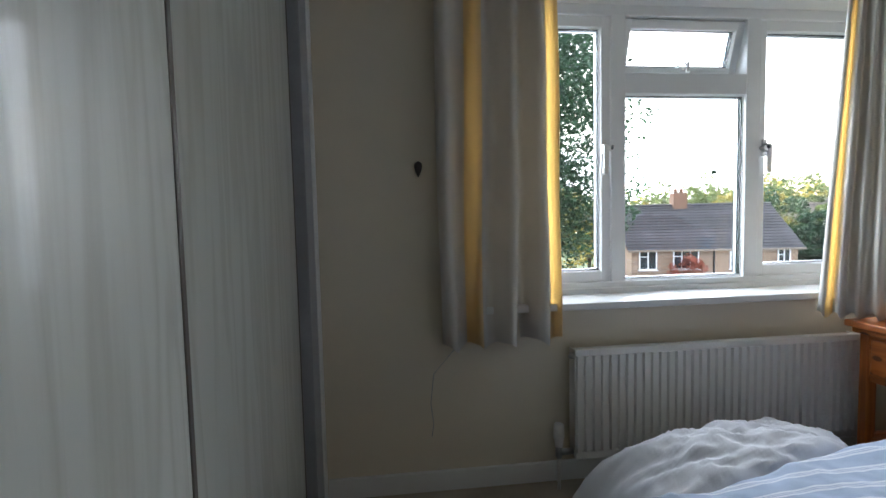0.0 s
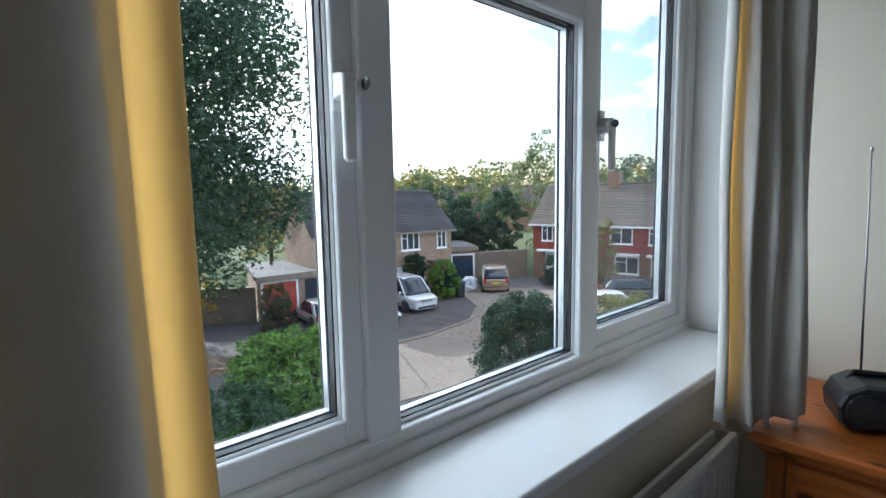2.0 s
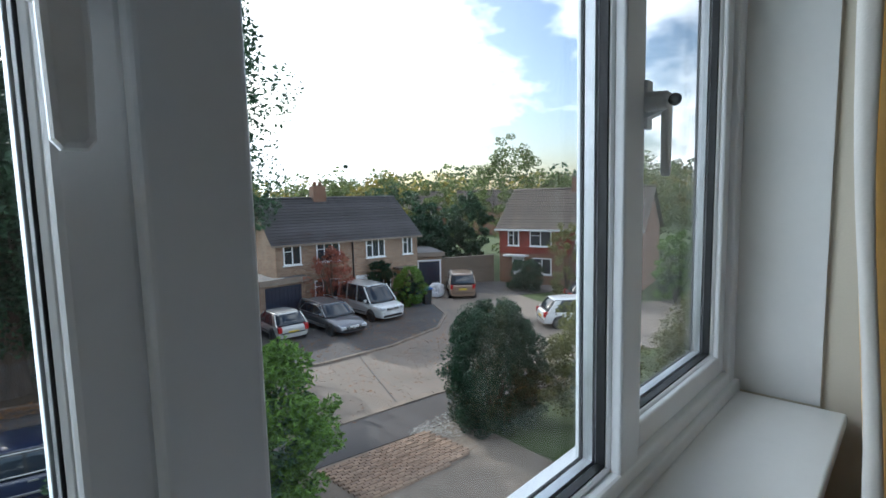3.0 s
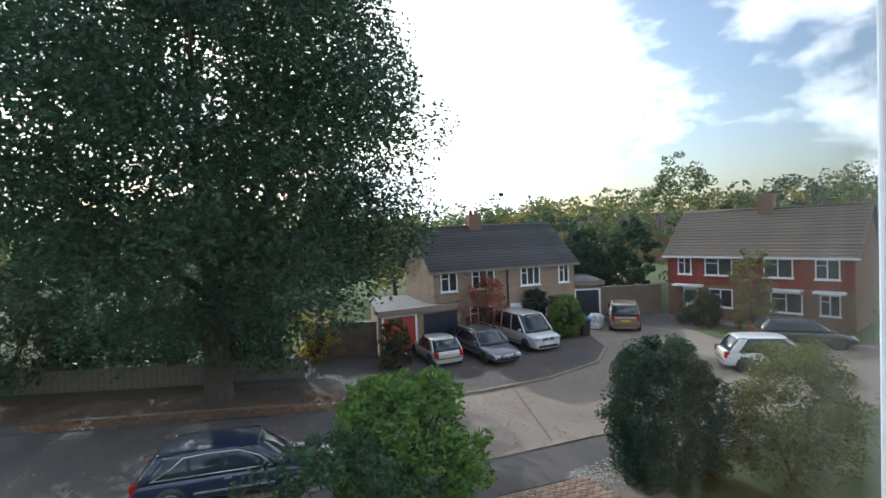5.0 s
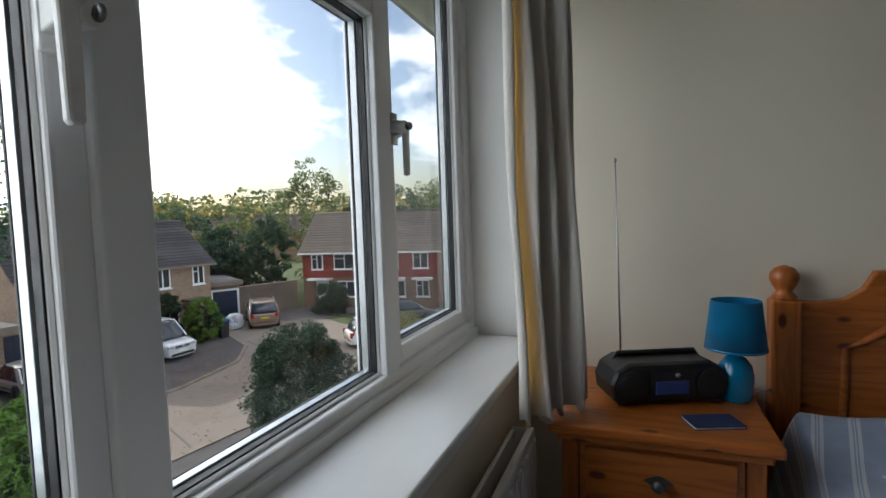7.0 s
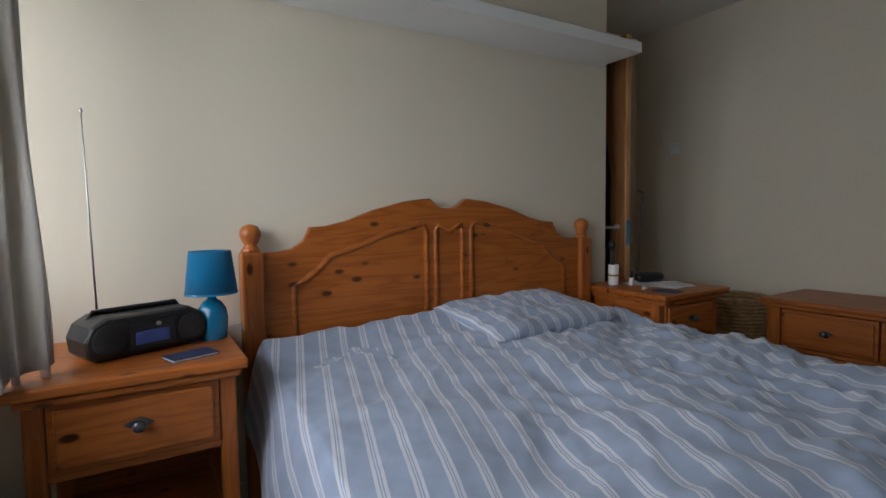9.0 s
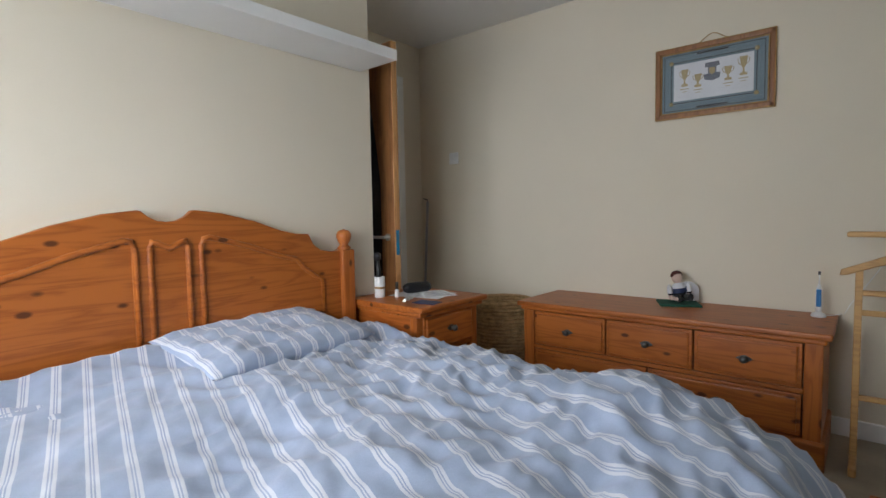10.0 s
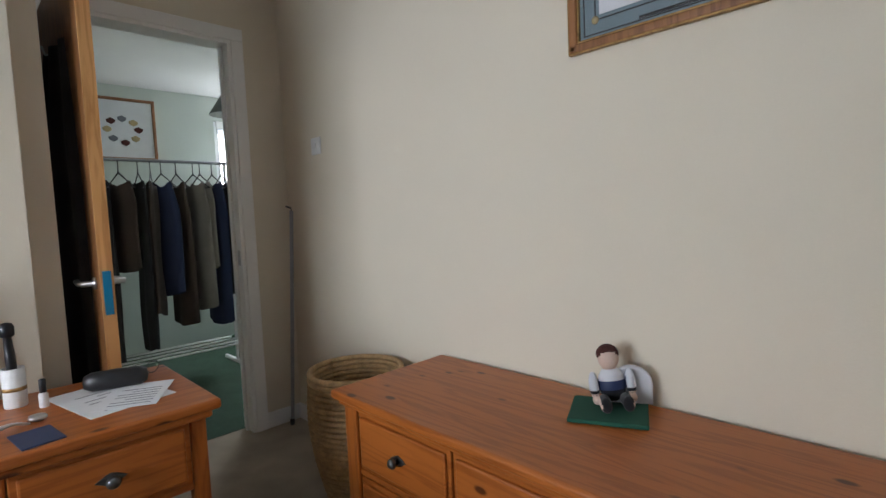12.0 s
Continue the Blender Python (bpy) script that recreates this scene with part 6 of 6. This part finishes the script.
def gable_house(label, at, turn, L, D, eaves, rise, wall, roof_mat, name="house", gutter=M_KERB):
    """Front along +x at y = 0, depth to +y; pitched roof with its ridge along x."""
    h = thing(name, label, "house", at, turn)
    part("wall", prism([(0, 0), (D, 0), (D, eaves), (D / 2, eaves + rise * 0.985), (0, eaves)], 0, L, "yz"), wall, h)
    over = 0.28
    sl = math.hypot(D / 2 + over, rise * (D / 2 + over) / (D / 2))
    ang = math.atan2(rise, D / 2)
    courses = 16
    for side in (0, 1):
        r = part("roof", boxed(-over, L + over, 0, sl, -0.05, -0.005), roof_mat, h, "concrete tiled roof slope")
        base = Matrix.Translation((0, -over if side == 0 else D + over, eaves - math.tan(ang) * over + 0.06)) @ (Matrix.Identity(4) if side == 0 else Matrix.Translation((L, 0, 0)) @ Matrix.Rotation(math.pi, 4, "Z")) @ Matrix.Rotation(ang, 4, "X")
        r.matrix_local = base
        if side == 0:
            c = sl / courses
            me = mesh_of("tile_course", prism([(0, 0.0), (0, 0.035), (c, 0.010), (c, 0.0)], -over, L + over, "yz"), roof_mat)
            for k in range(courses):
                o = new("tile_course", me)
                o.parent = r
                o.matrix_local = Matrix.Translation((0, k * c, 0.0))
    part("ridge", tube([(-over, D / 2, eaves + rise + 0.06), (L + over, D / 2, eaves + rise + 0.06)], 0.11, 8), roof_mat, h)
    part("fascia", boxed(-over, L + over, -over - 0.04, -over, eaves - 0.22, eaves - 0.10), gutter, h, "eaves board and gutter")
    return h


# pair of buff brick houses
A0, A1 = Vector((12.3, 26.05)), Vector((21.7, 24.4))
LA = (A1 - A0).length
ha = gable_house("pair of buff brick houses with a dark tiled roof", (A0.x, A0.y, G), math.degrees(math.atan2(A1.y - A0.y, A1.x - A0.x)), LA, 6.6, 4.45, 2.45, M_BRICK, M_ROOF)
for x, w, n in ((0.95, 1.05, 2), (3.15, 1.5, 3), (6.35, 1.35, 3), (8.75, 0.75, 2)):
    far_window(ha, x, 3.15, w, 1.15, lights=n)
for x, w in ((3.0, 1.6), (6.6, 1.6)):
    far_window(ha, x, 0.9, w, 1.2, lights=3)
part("drain_pipe", tube([(4.75, -0.07, 0), (4.75, -0.07, 4.3)], 0.05), M_BLACK, ha)
part("door", boxed(4.9, 5.7, -0.04, 0.02, 0.1, 2.1), M_UPVC, ha)
part("door", boxed(7.9, 8.7, -0.04, 0.02, 0.1, 2.1), M_DARKDOOR, ha)
part("porch_canopy", boxed(7.6, 9.0, -0.8, 0.0, 2.25, 2.38), M_BROWNTRIM, ha)
cm = part("chimney", boxed(3.6, 4.45, 2.95, 3.65, 6.2, 7.75), M_REDBRICK, ha, "brown brick chimney stack")
part("flashing", boxed(3.45, 4.6, 2.6, 3.9, 6.25, 6.5), M_FLAT, cm)
for x in (3.85, 4.2):
    part("chimney_pot", lathe([(0.13, 7.75), (0.11, 8.0), (0.12, 8.05)], (x, 3.3, 0), 10), M_REDBRICK, cm)

# red tile-hung houses
B0, B1 = Vector((30.6, 24.2)), Vector((32.6, 13.6))
LB = (B1 - B0).length
hb = gable_house("pair of brick houses with red tile-hung upper walls", (B0.x, B0.y, G), math.degrees(math.atan2(B1.y - B0.y, B1.x - B0.x)), LB, 6.8, 4.35, 2.9, M_REDBRICK, M_ROOF2, gutter=M_UPVC)
part("tile_hanging", boxed(0.05, LB - 0.05, -0.05, 0.0, 2.35, 4.28), M_REDTILE, hb, "red hung tiles on the upper storey")
for x, w in ((1.25, 0.95), (3.5, 1.75), (7.0, 1.6), (9.5, 1.2)):
    far_window(hb, x, 2.95, w, 1.2, y=-0.05, lights=2)
for x, w in ((3.6, 1.5), (7.4, 1.7), (9.6, 1.0)):
    far_window(hb, x, 0.8, w, 1.25, lights=2)
dr = part("front_door", boxed(1.1, 2.1, -0.05, 0.02, 0.05, 2.05), M_UPVC, hb, "white panelled front door")
for x in (1.25, 1.65):
    part("door_light", boxed(x, x + 0.28, -0.06, -0.045, 1.2, 1.85), M_DARKGLASS, dr)
for x0, x1 in ((0.6, 2.5), (6.4, 8.3), (8.9, 10.4)):
    part("porch_canopy", boxed(x0, x1, -0.7, 0.0, 2.15, 2.28), M_UPVC, hb)
cb2 = part("chimney", boxed(4.9, 5.8, 3.0, 3.8, 6.3, 8.2), M_REDBRICK, hb, "brown brick chimney stack")
part("chimney_cap", boxed(4.85, 5.85, 2.95, 3.85, 8.2, 8.3), M_KERB, cb2)

# distant roofs among the trees
for k, (x, y, w, t) in enumerate(((48, 78, 11, -25), (60, 74, 12, -35), (30, 90, 12, -10), (66, 60, 10, -45), (16, 84, 12, 5))):
    gable_house("distant brown-roofed house among the trees", (x, y, G), t, w, 7, 5.0, 3.0, M_REDBRICK, M_ROOF2)


def flat_garage(label, at, turn, L, D, H, doors, wall):
    g = thing("garage", label, "garage", at, turn)
    part("wall", boxed(0, L, 0, D, 0, H - 0.2), wall, g)
    part("flat_roof", boxed(-0.15, L + 0.15, -0.25, D + 0.1, H - 0.2, H), M_FLAT, g, "grey felted flat roof")
    part("fascia", boxed(-0.18, L + 0.18, -0.29, -0.25, H - 0.3, H + 0.02), M_KERB, g)
    for x0, x1, m, fr_ in doors:
        d = part("garage_door", boxed(x0, x1, -0.04, 0.02, 0.02, 2.05), m, g, "up-and-over garage door")
        for k in range(9):
            xx = x0 + (x1 - x0) * (k + 0.5) / 9
            part("rib", boxed(xx - 0.02, xx + 0.02, -0.055, -0.038, 0.06, 2.0), m, d)
        if fr_:
            part("door_frame", frame_rect(bmesh.new(), x0 - 0.12, x1 + 0.12, -0.05, 2.2, 0.12, -0.07, 0.0, 0), M_UPVC, g)
    return g


M_REDDOOR, M_NAVYDOOR = mat("red_door_paint", (0.36, 0.05, 0.03), 0.5), mat("navy_door_paint", (0.012, 0.018, 0.04), 0.5)
front = flat_garage("low brick double garage with a felt roof", (8.62, 25.45, G + 0.06), -1.5, 5.0, 0.32, 2.5, ((0.2, 2.05, M_REDDOOR, True), (2.6, 4.75, M_NAVYDOOR, False)), M_BRICK)
part("side_wall", prism([(0.05, 0.3), (3.45, 0.3), (3.45, 0.75), (4.0, 6.0), (1.6, 6.2)], 0, 2.28, "xy"), M_BRICK, front)
part("rear_roof", prism([(-0.05, 0.35), (3.5, 0.35), (3.5, 0.75), (4.05, 6.1), (1.5, 6.3)], 2.28, 2.44, "xy"), M_FLAT, front, "grey felted roof behind the doors")
flat_garage("flat-roofed single garage with a white roof edge", (23.2, 27.6, G), -32, 3.0, 5, 2.75, ((1.2, 2.8, M_NAVYDOOR, True),), M_BRICK)
def wall_run(label, x0, y0, x1, y1, h, material, name="garden_wall", t=0.22):
    L = math.hypot(x1 - x0, y1 - y0)
    w = thing(name, label, "wall", (x0, y0, G), math.degrees(math.atan2(y1 - y0, x1 - x0)))
    part("masonry", boxed(0, L, -t / 2, t / 2, -0.05, h), material, w)
    part("coping", boxed(-0.02, L + 0.02, -t / 2 - 0.04, t / 2 + 0.04, h, h + 0.06, 0.01), M_KERB, w)
wall_run("brown brick boundary wall between the houses", 26.2, 26.8, 30.5, 24.8, 2.1, M_WALLSTONE)
wall_run("low grey garden wall beside the garages", 5.2, 28.4, 8.6, 26.0, 1.9, M_WALLSTONE)
fence = thing("low_board_fence", "low weathered board fence under the oak", "fence", (-9.0, 30.6, G), math.degrees(math.atan2(24.2 - 30.6, 13.1)))
pl = mesh_of("board", boxed(0.01, 0.29, -0.02, 0.02, 0, 1.05, 0.008), wood("weathered_board", (0.09, 0.075, 0.055), (0.17, 0.145, 0.11), 2, rough=0.9, coat=0))
for k in range(49):
    o = new("board", pl)
    o.parent = fence
    o.matrix_local = Matrix.Translation((k * 0.3, 0.004 * (k % 3), -0.01 * (k % 2)))


# ---- cars ----
def paint(name, col, metal=0.15):
    return mat(name, col, 0.3, metal, var=0.03, scale=2, bump=0, coat=1.0)


M_CARGLASS = mat("tinted_car_glass", (0.022, 0.030, 0.042), 0.05, var=0.3, scale=1.5, bump=0, spec=0.6)


def loft(rings, caps=True, smooth=True):
    bm = bmesh.new()
    vs = [[bm.verts.new(p) for p in r] for r in rings]
    n = len(vs[0])
    for a, b in zip(vs, vs[1:]):
        for k in range(n):
            f = bm.faces.new((a[k], a[(k + 1) % n], b[(k + 1) % n], b[k]))
            f.smooth = smooth
    if caps:
        bm.faces.new(vs[0][::-1])
        bm.faces.new(vs[-1])
    bmesh.ops.recalc_face_normals(bm, faces=bm.faces)
    return bm


def soften(ob, level=2):
    mod = ob.modifiers.new("rounded", "SUBSURF")
    mod.levels = mod.render_levels = level
    return ob


def car(label, x, y, turn, body_paint, L=4.5, Wd=1.78, H=1.48, hood=0.27, tail=0.10, van=False, z=None, bars=False, chrome=False):
    """Nose towards -y of its own frame, which turn rotates."""
    c = thing("car", label, "van" if van else "car", (x, y, G + 0.06 if z is None else z), turn, "parked cars")
    belt = H * (0.60 if not van else 0.53)
    low, n, hw = 0.20, L / 2, Wd / 2
    nose = belt - (0.24 if not van else 0.10)
    hy = -n + L * hood

    def section(yy, w, top):
        half = [(w * 0.55, top), (w * 0.88, top - 0.02), (w * 0.985, top - 0.10), (w, (top + low) * 0.56), (w * 0.985, low + 0.18), (w * 0.93, low + 0.02), (w * 0.6, low)]
        return [(px, yy, pz) for px, pz in half] + [(-px, yy, pz) for px, pz in reversed(half)]

    rows = [(-n, 0.72, nose - 0.20), (-n + 0.02, 0.80, nose - 0.12), (-n + 0.14, 0.90, nose - 0.02), (-n + 0.45, 0.97, nose + 0.04), (hy - 0.1, 1.0, belt - 0.04), (hy + 0.4, 1.0, belt), (0.5, 1.0, belt + 0.01),
            (n - 0.6, 0.99, belt + 0.01), (n - 0.14, 0.95, belt - 0.01), (n - 0.03, 0.90, belt - 0.08), (n, 0.84, belt - 0.2)]
    soften(part("body", loft([section(yy, w * hw, top) for yy, w, top in rows]), body_paint, c))
    # glass house: upright side rings with bowed screens
    ws, rear = (0.72 if not van else 0.78), (0.45 if not van else 0.14) * (0.55 if bars else 1.0)
    f0, r0 = hy - 0.06, n - 0.06 - tail * L * 0.3
    top = H - 0.045

    def at(u, zf):
        """Half width and the ends of the cabin at a height from 0 (belt) to 1 (roof)."""
        return hw * (0.955 - 0.135 * zf ** 1.3), f0 + ws * zf, r0 - rear * zf ** 1.4

    def ring(zf):
        w, yf, yr = at(0, zf)
        zz = belt - 0.04 + (top - belt + 0.04) * zf
        half = [(w * 0.45, yf - 0.10 + 0.0), (w * 0.85, yf - 0.01), (w * 0.985, yf + 0.10), (w, yf + 0.4), (w, yr - 0.5), (w * 0.985, yr - 0.12), (w * 0.88, yr - 0.02), (w * 0.45, yr + 0.04)]
        return [(px, py, zz) for px, py in half] + [(-px, py, zz) for px, py in reversed(half)]

    part("windows", loft([ring(k / 5) for k in range(6)]), M_CARGLASS, c, "tinted car glass")
    w1, yf1, yr1 = at(0, 1.0)

    def roof_row(yy, w, zc):
        half = [(w * 0.5, zc), (w * 0.85, zc - 0.025), (w, zc - 0.07), (w * 0.98, zc - 0.10)]
        return [(px, yy, pz) for px, pz in half] + [(-px, yy, pz) for px, pz in reversed(half)]
    roof_rows = [(yf1 - 0.12, 0.86, H - 0.04), (yf1 - 0.02, 0.97, H - 0.012), (yf1 + 0.4, 1.015, H + 0.015), ((yf1 + yr1) / 2, 1.02, H + 0.03), (yr1 - 0.4, 1.015, H + 0.015), (yr1 - 0.02, 0.98, H - 0.012), (yr1 + 0.09, 0.88, H - 0.04)]
    soften(part("roof", loft([roof_row(yy, w * w1, zc) for yy, w, zc in roof_rows]), body_paint, c), 1)

    def strip(s, ya, yb, wa, wb, proud=0.010):
        """A pillar on the side of the cabin, from ya at the belt to yb at the roof."""
        rings = []
        for k in range(6):
            zf = k / 5
            w = at(0, zf)[0]
            zz = belt - 0.04 + (top - belt + 0.02) * zf
            yy, hwid = ya + (yb - ya) * zf, (wa + (wb - wa) * zf) / 2
            rings.append([(s * (w + proud), yy - hwid, zz), (s * (w + proud), yy + hwid, zz), (s * (w - 0.05), yy + hwid, zz), (s * (w - 0.05), yy - hwid, zz)])
        return loft(rings, smooth=False)

    for s in (-1, 1):
        part("pillar", strip(s, f0 + 0.10, yf1 + 0.10, 0.10, 0.09), body_paint, c)
        back = 0.16 if (bars or chrome) else (0.30 if not van else 0.20)
        part("pillar", strip(s, r0 - back / 2 - 0.02, yr1 - back / 2 - 0.02, back * 1.15, back), body_paint, c)
        span = yr1 - yf1
        for fr in ((0.34, 0.68) if not van else (0.27, 0.66)):
            yb = yf1 + span * fr
            part("door_pillar", strip(s, yb - 0.03, yb, 0.07 if not van else 0.13, 0.07 if not van else 0.13, 0.006), body_paint if van else M_BLACK, c)
        if chrome or bars:
            wl_, ya, yb = at(0, 0.12)[0] + 0.014, f0 + 0.30, r0 - 0.34
            wt = at(0, 0.92)[0] + 0.014
            zb, zt = belt + 0.015, top - 0.05
            arc = [(s * wl_, ya, zb), (s * (wl_ + wt) / 2, f0 + ws * 0.55 + 0.24, (zb + zt) / 2 + 0.05), (s * wt, yf1 + 0.42, zt), (s * wt, (yf1 + yr1) / 2, zt + 0.01), (s * wt, yr1 - 0.65, zt - 0.02), (s * (wl_ + wt) / 2, yr1 - 0.38, (zb + zt) / 2), (s * wl_, yb, zb), (s * wl_, 0.2, zb), (s * wl_, ya, zb)]
            part("window_trim", tube(arc, 0.022 if chrome else 0.012, 6), M_CHROME, c, "bright chrome window line")
        part("mirror", boxed(s * (hw + 0.03) - 0.10, s * (hw + 0.03) + 0.10, f0 + 0.42, f0 + 0.54, belt + 0.0, belt + 0.16, 0.04), body_paint, c)
        if bars:
            part("roof_bar", tube([(s * w1 * 0.93, yf1 + 0.15, H - 0.01), (s * w1 * 0.93, yf1 + 0.3, H + 0.05), (s * w1 * 0.93, yr1 - 0.3, H + 0.05), (s * w1 * 0.93, yr1 - 0.1, H - 0.01)], 0.018, 6), M_CHROME, c)
        part("headlamp", prism([(-n - 0.005, nose - 0.24), (-n - 0.01, nose - 0.12), (-n + 0.34, nose - 0.01), (-n + 0.36, nose - 0.12)], s * hw * 0.66 - 0.15, s * hw * 0.66 + 0.15, "yz", 0.02), M_LAMPG, c, "clear headlamp")
        part("tail_lamp", boxed(s * hw * 0.80 - 0.10, s * hw * 0.80 + 0.10, n - 0.22, n + 0.005, belt - 0.32, belt - 0.03, 0.03), M_TAIL, c, "red tail lamp")
        part("door_handle", boxed(s * hw - 0.012, s * hw + 0.016, 0.05, 0.25, belt - 0.17, belt - 0.13, 0.008), M_CHROME if chrome else body_paint, c)
        part("side_strip", boxed(s * hw * 0.995 - 0.012, s * hw * 0.995 + 0.012, -n + L * 0.30, n - L * 0.30, low + 0.22, low + 0.27, 0.006), M_CHROME if bars or chrome else M_BLACK, c)
        for yy in (-n + L * 0.19, n - L * 0.19):
            r = 0.33 if not van else 0.35
            part("wheel_arch", lathe([(0.001, 0.004 * s), (r + 0.05, 0.004 * s), (r + 0.055, -0.06 * s), (r + 0.05, -0.1 * s)], (s * (hw + 0.002), yy, r - 0.04), 22, "x"), M_BLACK, c)
            w = part("wheel", lathe([(r - 0.09, -0.1), (r - 0.02, -0.105), (r, -0.08), (r, 0.08), (r - 0.02, 0.105), (r - 0.09, 0.1)], (0, 0, 0), 20, "x"), M_TYRE, c)
            w.matrix_local = Matrix.Translation((s * (hw - 0.075), yy, r - 0.06))
            part("rim", lathe([(0.001, 0.095 * s), (r - 0.12, 0.088 * s), (r - 0.085, 0.106 * s), (r - 0.085, -0.09 * s)], (0, 0, 0), 14, "x"), M_RIM, w)
    part("grille", boxed(-0.40, 0.40, -n - 0.02, -n + 0.1, nose - 0.27, nose - 0.14, 0.02), M_BLACK, c)
    for k in range(2):
        part("grille_bar", boxed(-0.39, 0.39, -n - 0.03, -n + 0.0, nose - 0.245 + 0.055 * k, nose - 0.230 + 0.055 * k), M_CHROME, c)
    part("badge", lathe([(0.065, -0.024), (0.07, -0.035), (0.001, -0.038)], (0, -n, nose - 0.20), 14, "y"), M_CHROME, c)
    part("lower_grille", boxed(-0.62, 0.62, -n - 0.012, -n + 0.1, low + 0.06, low + 0.19, 0.02), M_BLACK, c)
    part("number_plate", boxed(-0.26, 0.26, -n - 0.03, -n - 0.0, low + 0.22, low + 0.33), M_PLATEW, c, "white front plate")
    part("number_plate", boxed(-0.26, 0.26, n - 0.02, n + 0.016, belt - 0.38, belt - 0.27), M_PLATEY, c, "yellow rear plate")
    part("bumper_strip", boxed(-hw * 0.80, hw * 0.80, n - 0.06, n + 0.02, low + 0.22, low + 0.27, 0.01), M_BLACK, c)
    return c


car("silver passenger van parked nose to the road", 16.5, 23.05, -4, paint("silver_van_paint", (0.62, 0.63, 0.64)), 4.5, 1.90, 1.90, 0.19, 0.02, van=True)
car("dark grey estate car with roof bars parked beside the van", 13.3, 22.35, -4, paint("graphite_paint", (0.10, 0.108, 0.125)), 4.65, 1.8, 1.42, 0.28, 0.06, bars=True)
car("silver hatchback parked tail to the road", 10.85, 23.35, 174, paint("silver_paint", (0.46, 0.46, 0.45)), 3.7, 1.66, 1.34, 0.26, 0.12)
car("bronze off-road estate parked by the garage", 24.9, 23.4, 136, paint("bronze_paint", (0.24, 0.16, 0.11)), 4.5, 1.84, 1.70, 0.26, 0.03, bars=True, z=G)
car("white hatchback half hidden behind the hedge", 22.3, 12.7, 48, paint("white_car_paint", (0.74, 0.75, 0.76), 0.0), 4.2, 1.76, 1.5, 0.24, 0.10, z=G)
car("dark car parked before the red house", 27.6, 14.0, 40, paint("black_paint", (0.03, 0.032, 0.036)), 4.4, 1.78, 1.45, 0.26, 0.12, z=G)
car("dark blue estate car with a bright chrome window line", 0.2, 14.75, 76, paint("navy_paint", (0.008, 0.016, 0.055), 0.0), 4.9, 1.8, 1.46, 0.26, 0.06, z=G, chrome=True)

# wheeled bin and rubble bag
bn = thing("wheeled_bin", "black wheeled bin with a blue lid", "bin", (20.7, 22.6, G + 0.06), -20)
part("bin_body", prism([(-0.22, 0), (0.22, 0), (0.29, 0.95), (-0.29, 0.95)], -0.28, 0.28, "xz", 0.03), M_BLACK, bn)
part("lid", boxed(-0.31, 0.31, -0.36, 0.32, 0.95, 1.05, 0.03), mat("blue_lid", (0.02, 0.12, 0.45), 0.5), bn, "blue lid")
sack_bm = bmesh.new()
bmesh.ops.create_icosphere(sack_bm, subdivisions=4, radius=0.5)
for v in sack_bm.verts:
    p = v.co
    q = max(abs(p.x), abs(p.y)) + 0.001
    k = 0.46 / max(0.30, q) * (0.9 if p.z < 0 else 0.8)
    crease = noise.fractal(p * 5.5, 0.8, 2.0, 3)
    v.co = Vector((p.x * k * (1 + 0.22 * crease), p.y * k * (1 + 0.2 * crease), max(-0.44, p.z * 0.95 + 0.12 * p.x + 0.13 * crease)))
for f in sack_bm.faces:
    f.smooth = True
solo("rubble_sack", sack_bm, M_COTTON, "white rubble sack slumped by the garage", "sack", (22.9, 23.8, G + 0.48), 20)

# ---- front garden paving ----
structure("driveway", sheet([(4.4, 10.7), (9.6, 9.8), (8.9, 3.0), (2.5, 3.0), (2.9, 9.0)], G + 0.03), M_KERB, "sandy bed under block paving", "drive")
gv = random.Random(12)
gverts, gfaces = leaves(gv, [(8.6 + gv.uniform(-0.7, 0.9), 9.7 + gv.uniform(-0.55, 0.5), G + 0.07, 0.25) for _ in range(60)], 30, 0.06, 0.9)
me = bpy.data.meshes.new("gravel")
me.from_pydata([(x, y, G + 0.06 + (z - G) * 0.1) for x, y, z in gverts], [], gfaces)
me.materials.append(M_GRAVEL)
tagged(new("gravel", me), "pale stones beside the paving", "gravel", kind="stuff")
drift = [(-6 + 12 * k / 120, 23.9 - 5.3 * k / 120 + gv.gauss(0, 0.25), G, 0.45) for k in range(120)]
lv, lf = leaves(gv, [(gv.uniform(-5, 18), gv.uniform(13, 22), G, 1.6) for _ in range(110)] + drift, 26, 0.11, 0.7)
me = bpy.data.meshes.new("fallen_leaves")
me.from_pydata([(x, y, G + 0.075 + 0.012 * (k % 4)) for k, (x, y, z) in enumerate(lv)], [], lf)
me.materials.append(M_LITTER)
tagged(new("fallen_leaves", me), "brown fallen leaves along the kerbs", "leaf litter", kind="stuff")
paving = structure("block_paving", boxed(4.6, 8.6, 8.3, 8.32, G + 0.02, G + 0.035), M_PAVER, "worn brown brick paving of the front drive", "paving")
me = mesh_of("block", boxed(-0.097, 0.097, -0.047, 0.047, 0, 0.06, 0.006, 1), M_PAVER)
count = 0
for j in range(26):
    for i in range(30):
        if count >= 300:
            break
        x, y = 5.0 + i * 0.205 + 0.1 * (j % 2), 10.35 - j * 0.102 - i * 0.028
        if x < 8.2 and y > 8.2:
            o = new("block", me)
            o.parent = paving
            o.matrix_local = Matrix.Translation((x, y, G + 0.031 + 0.004 * ((i * 7 + j * 3) % 3))) @ Matrix.Rotation(radians(-8), 4, "Z")
            count += 1
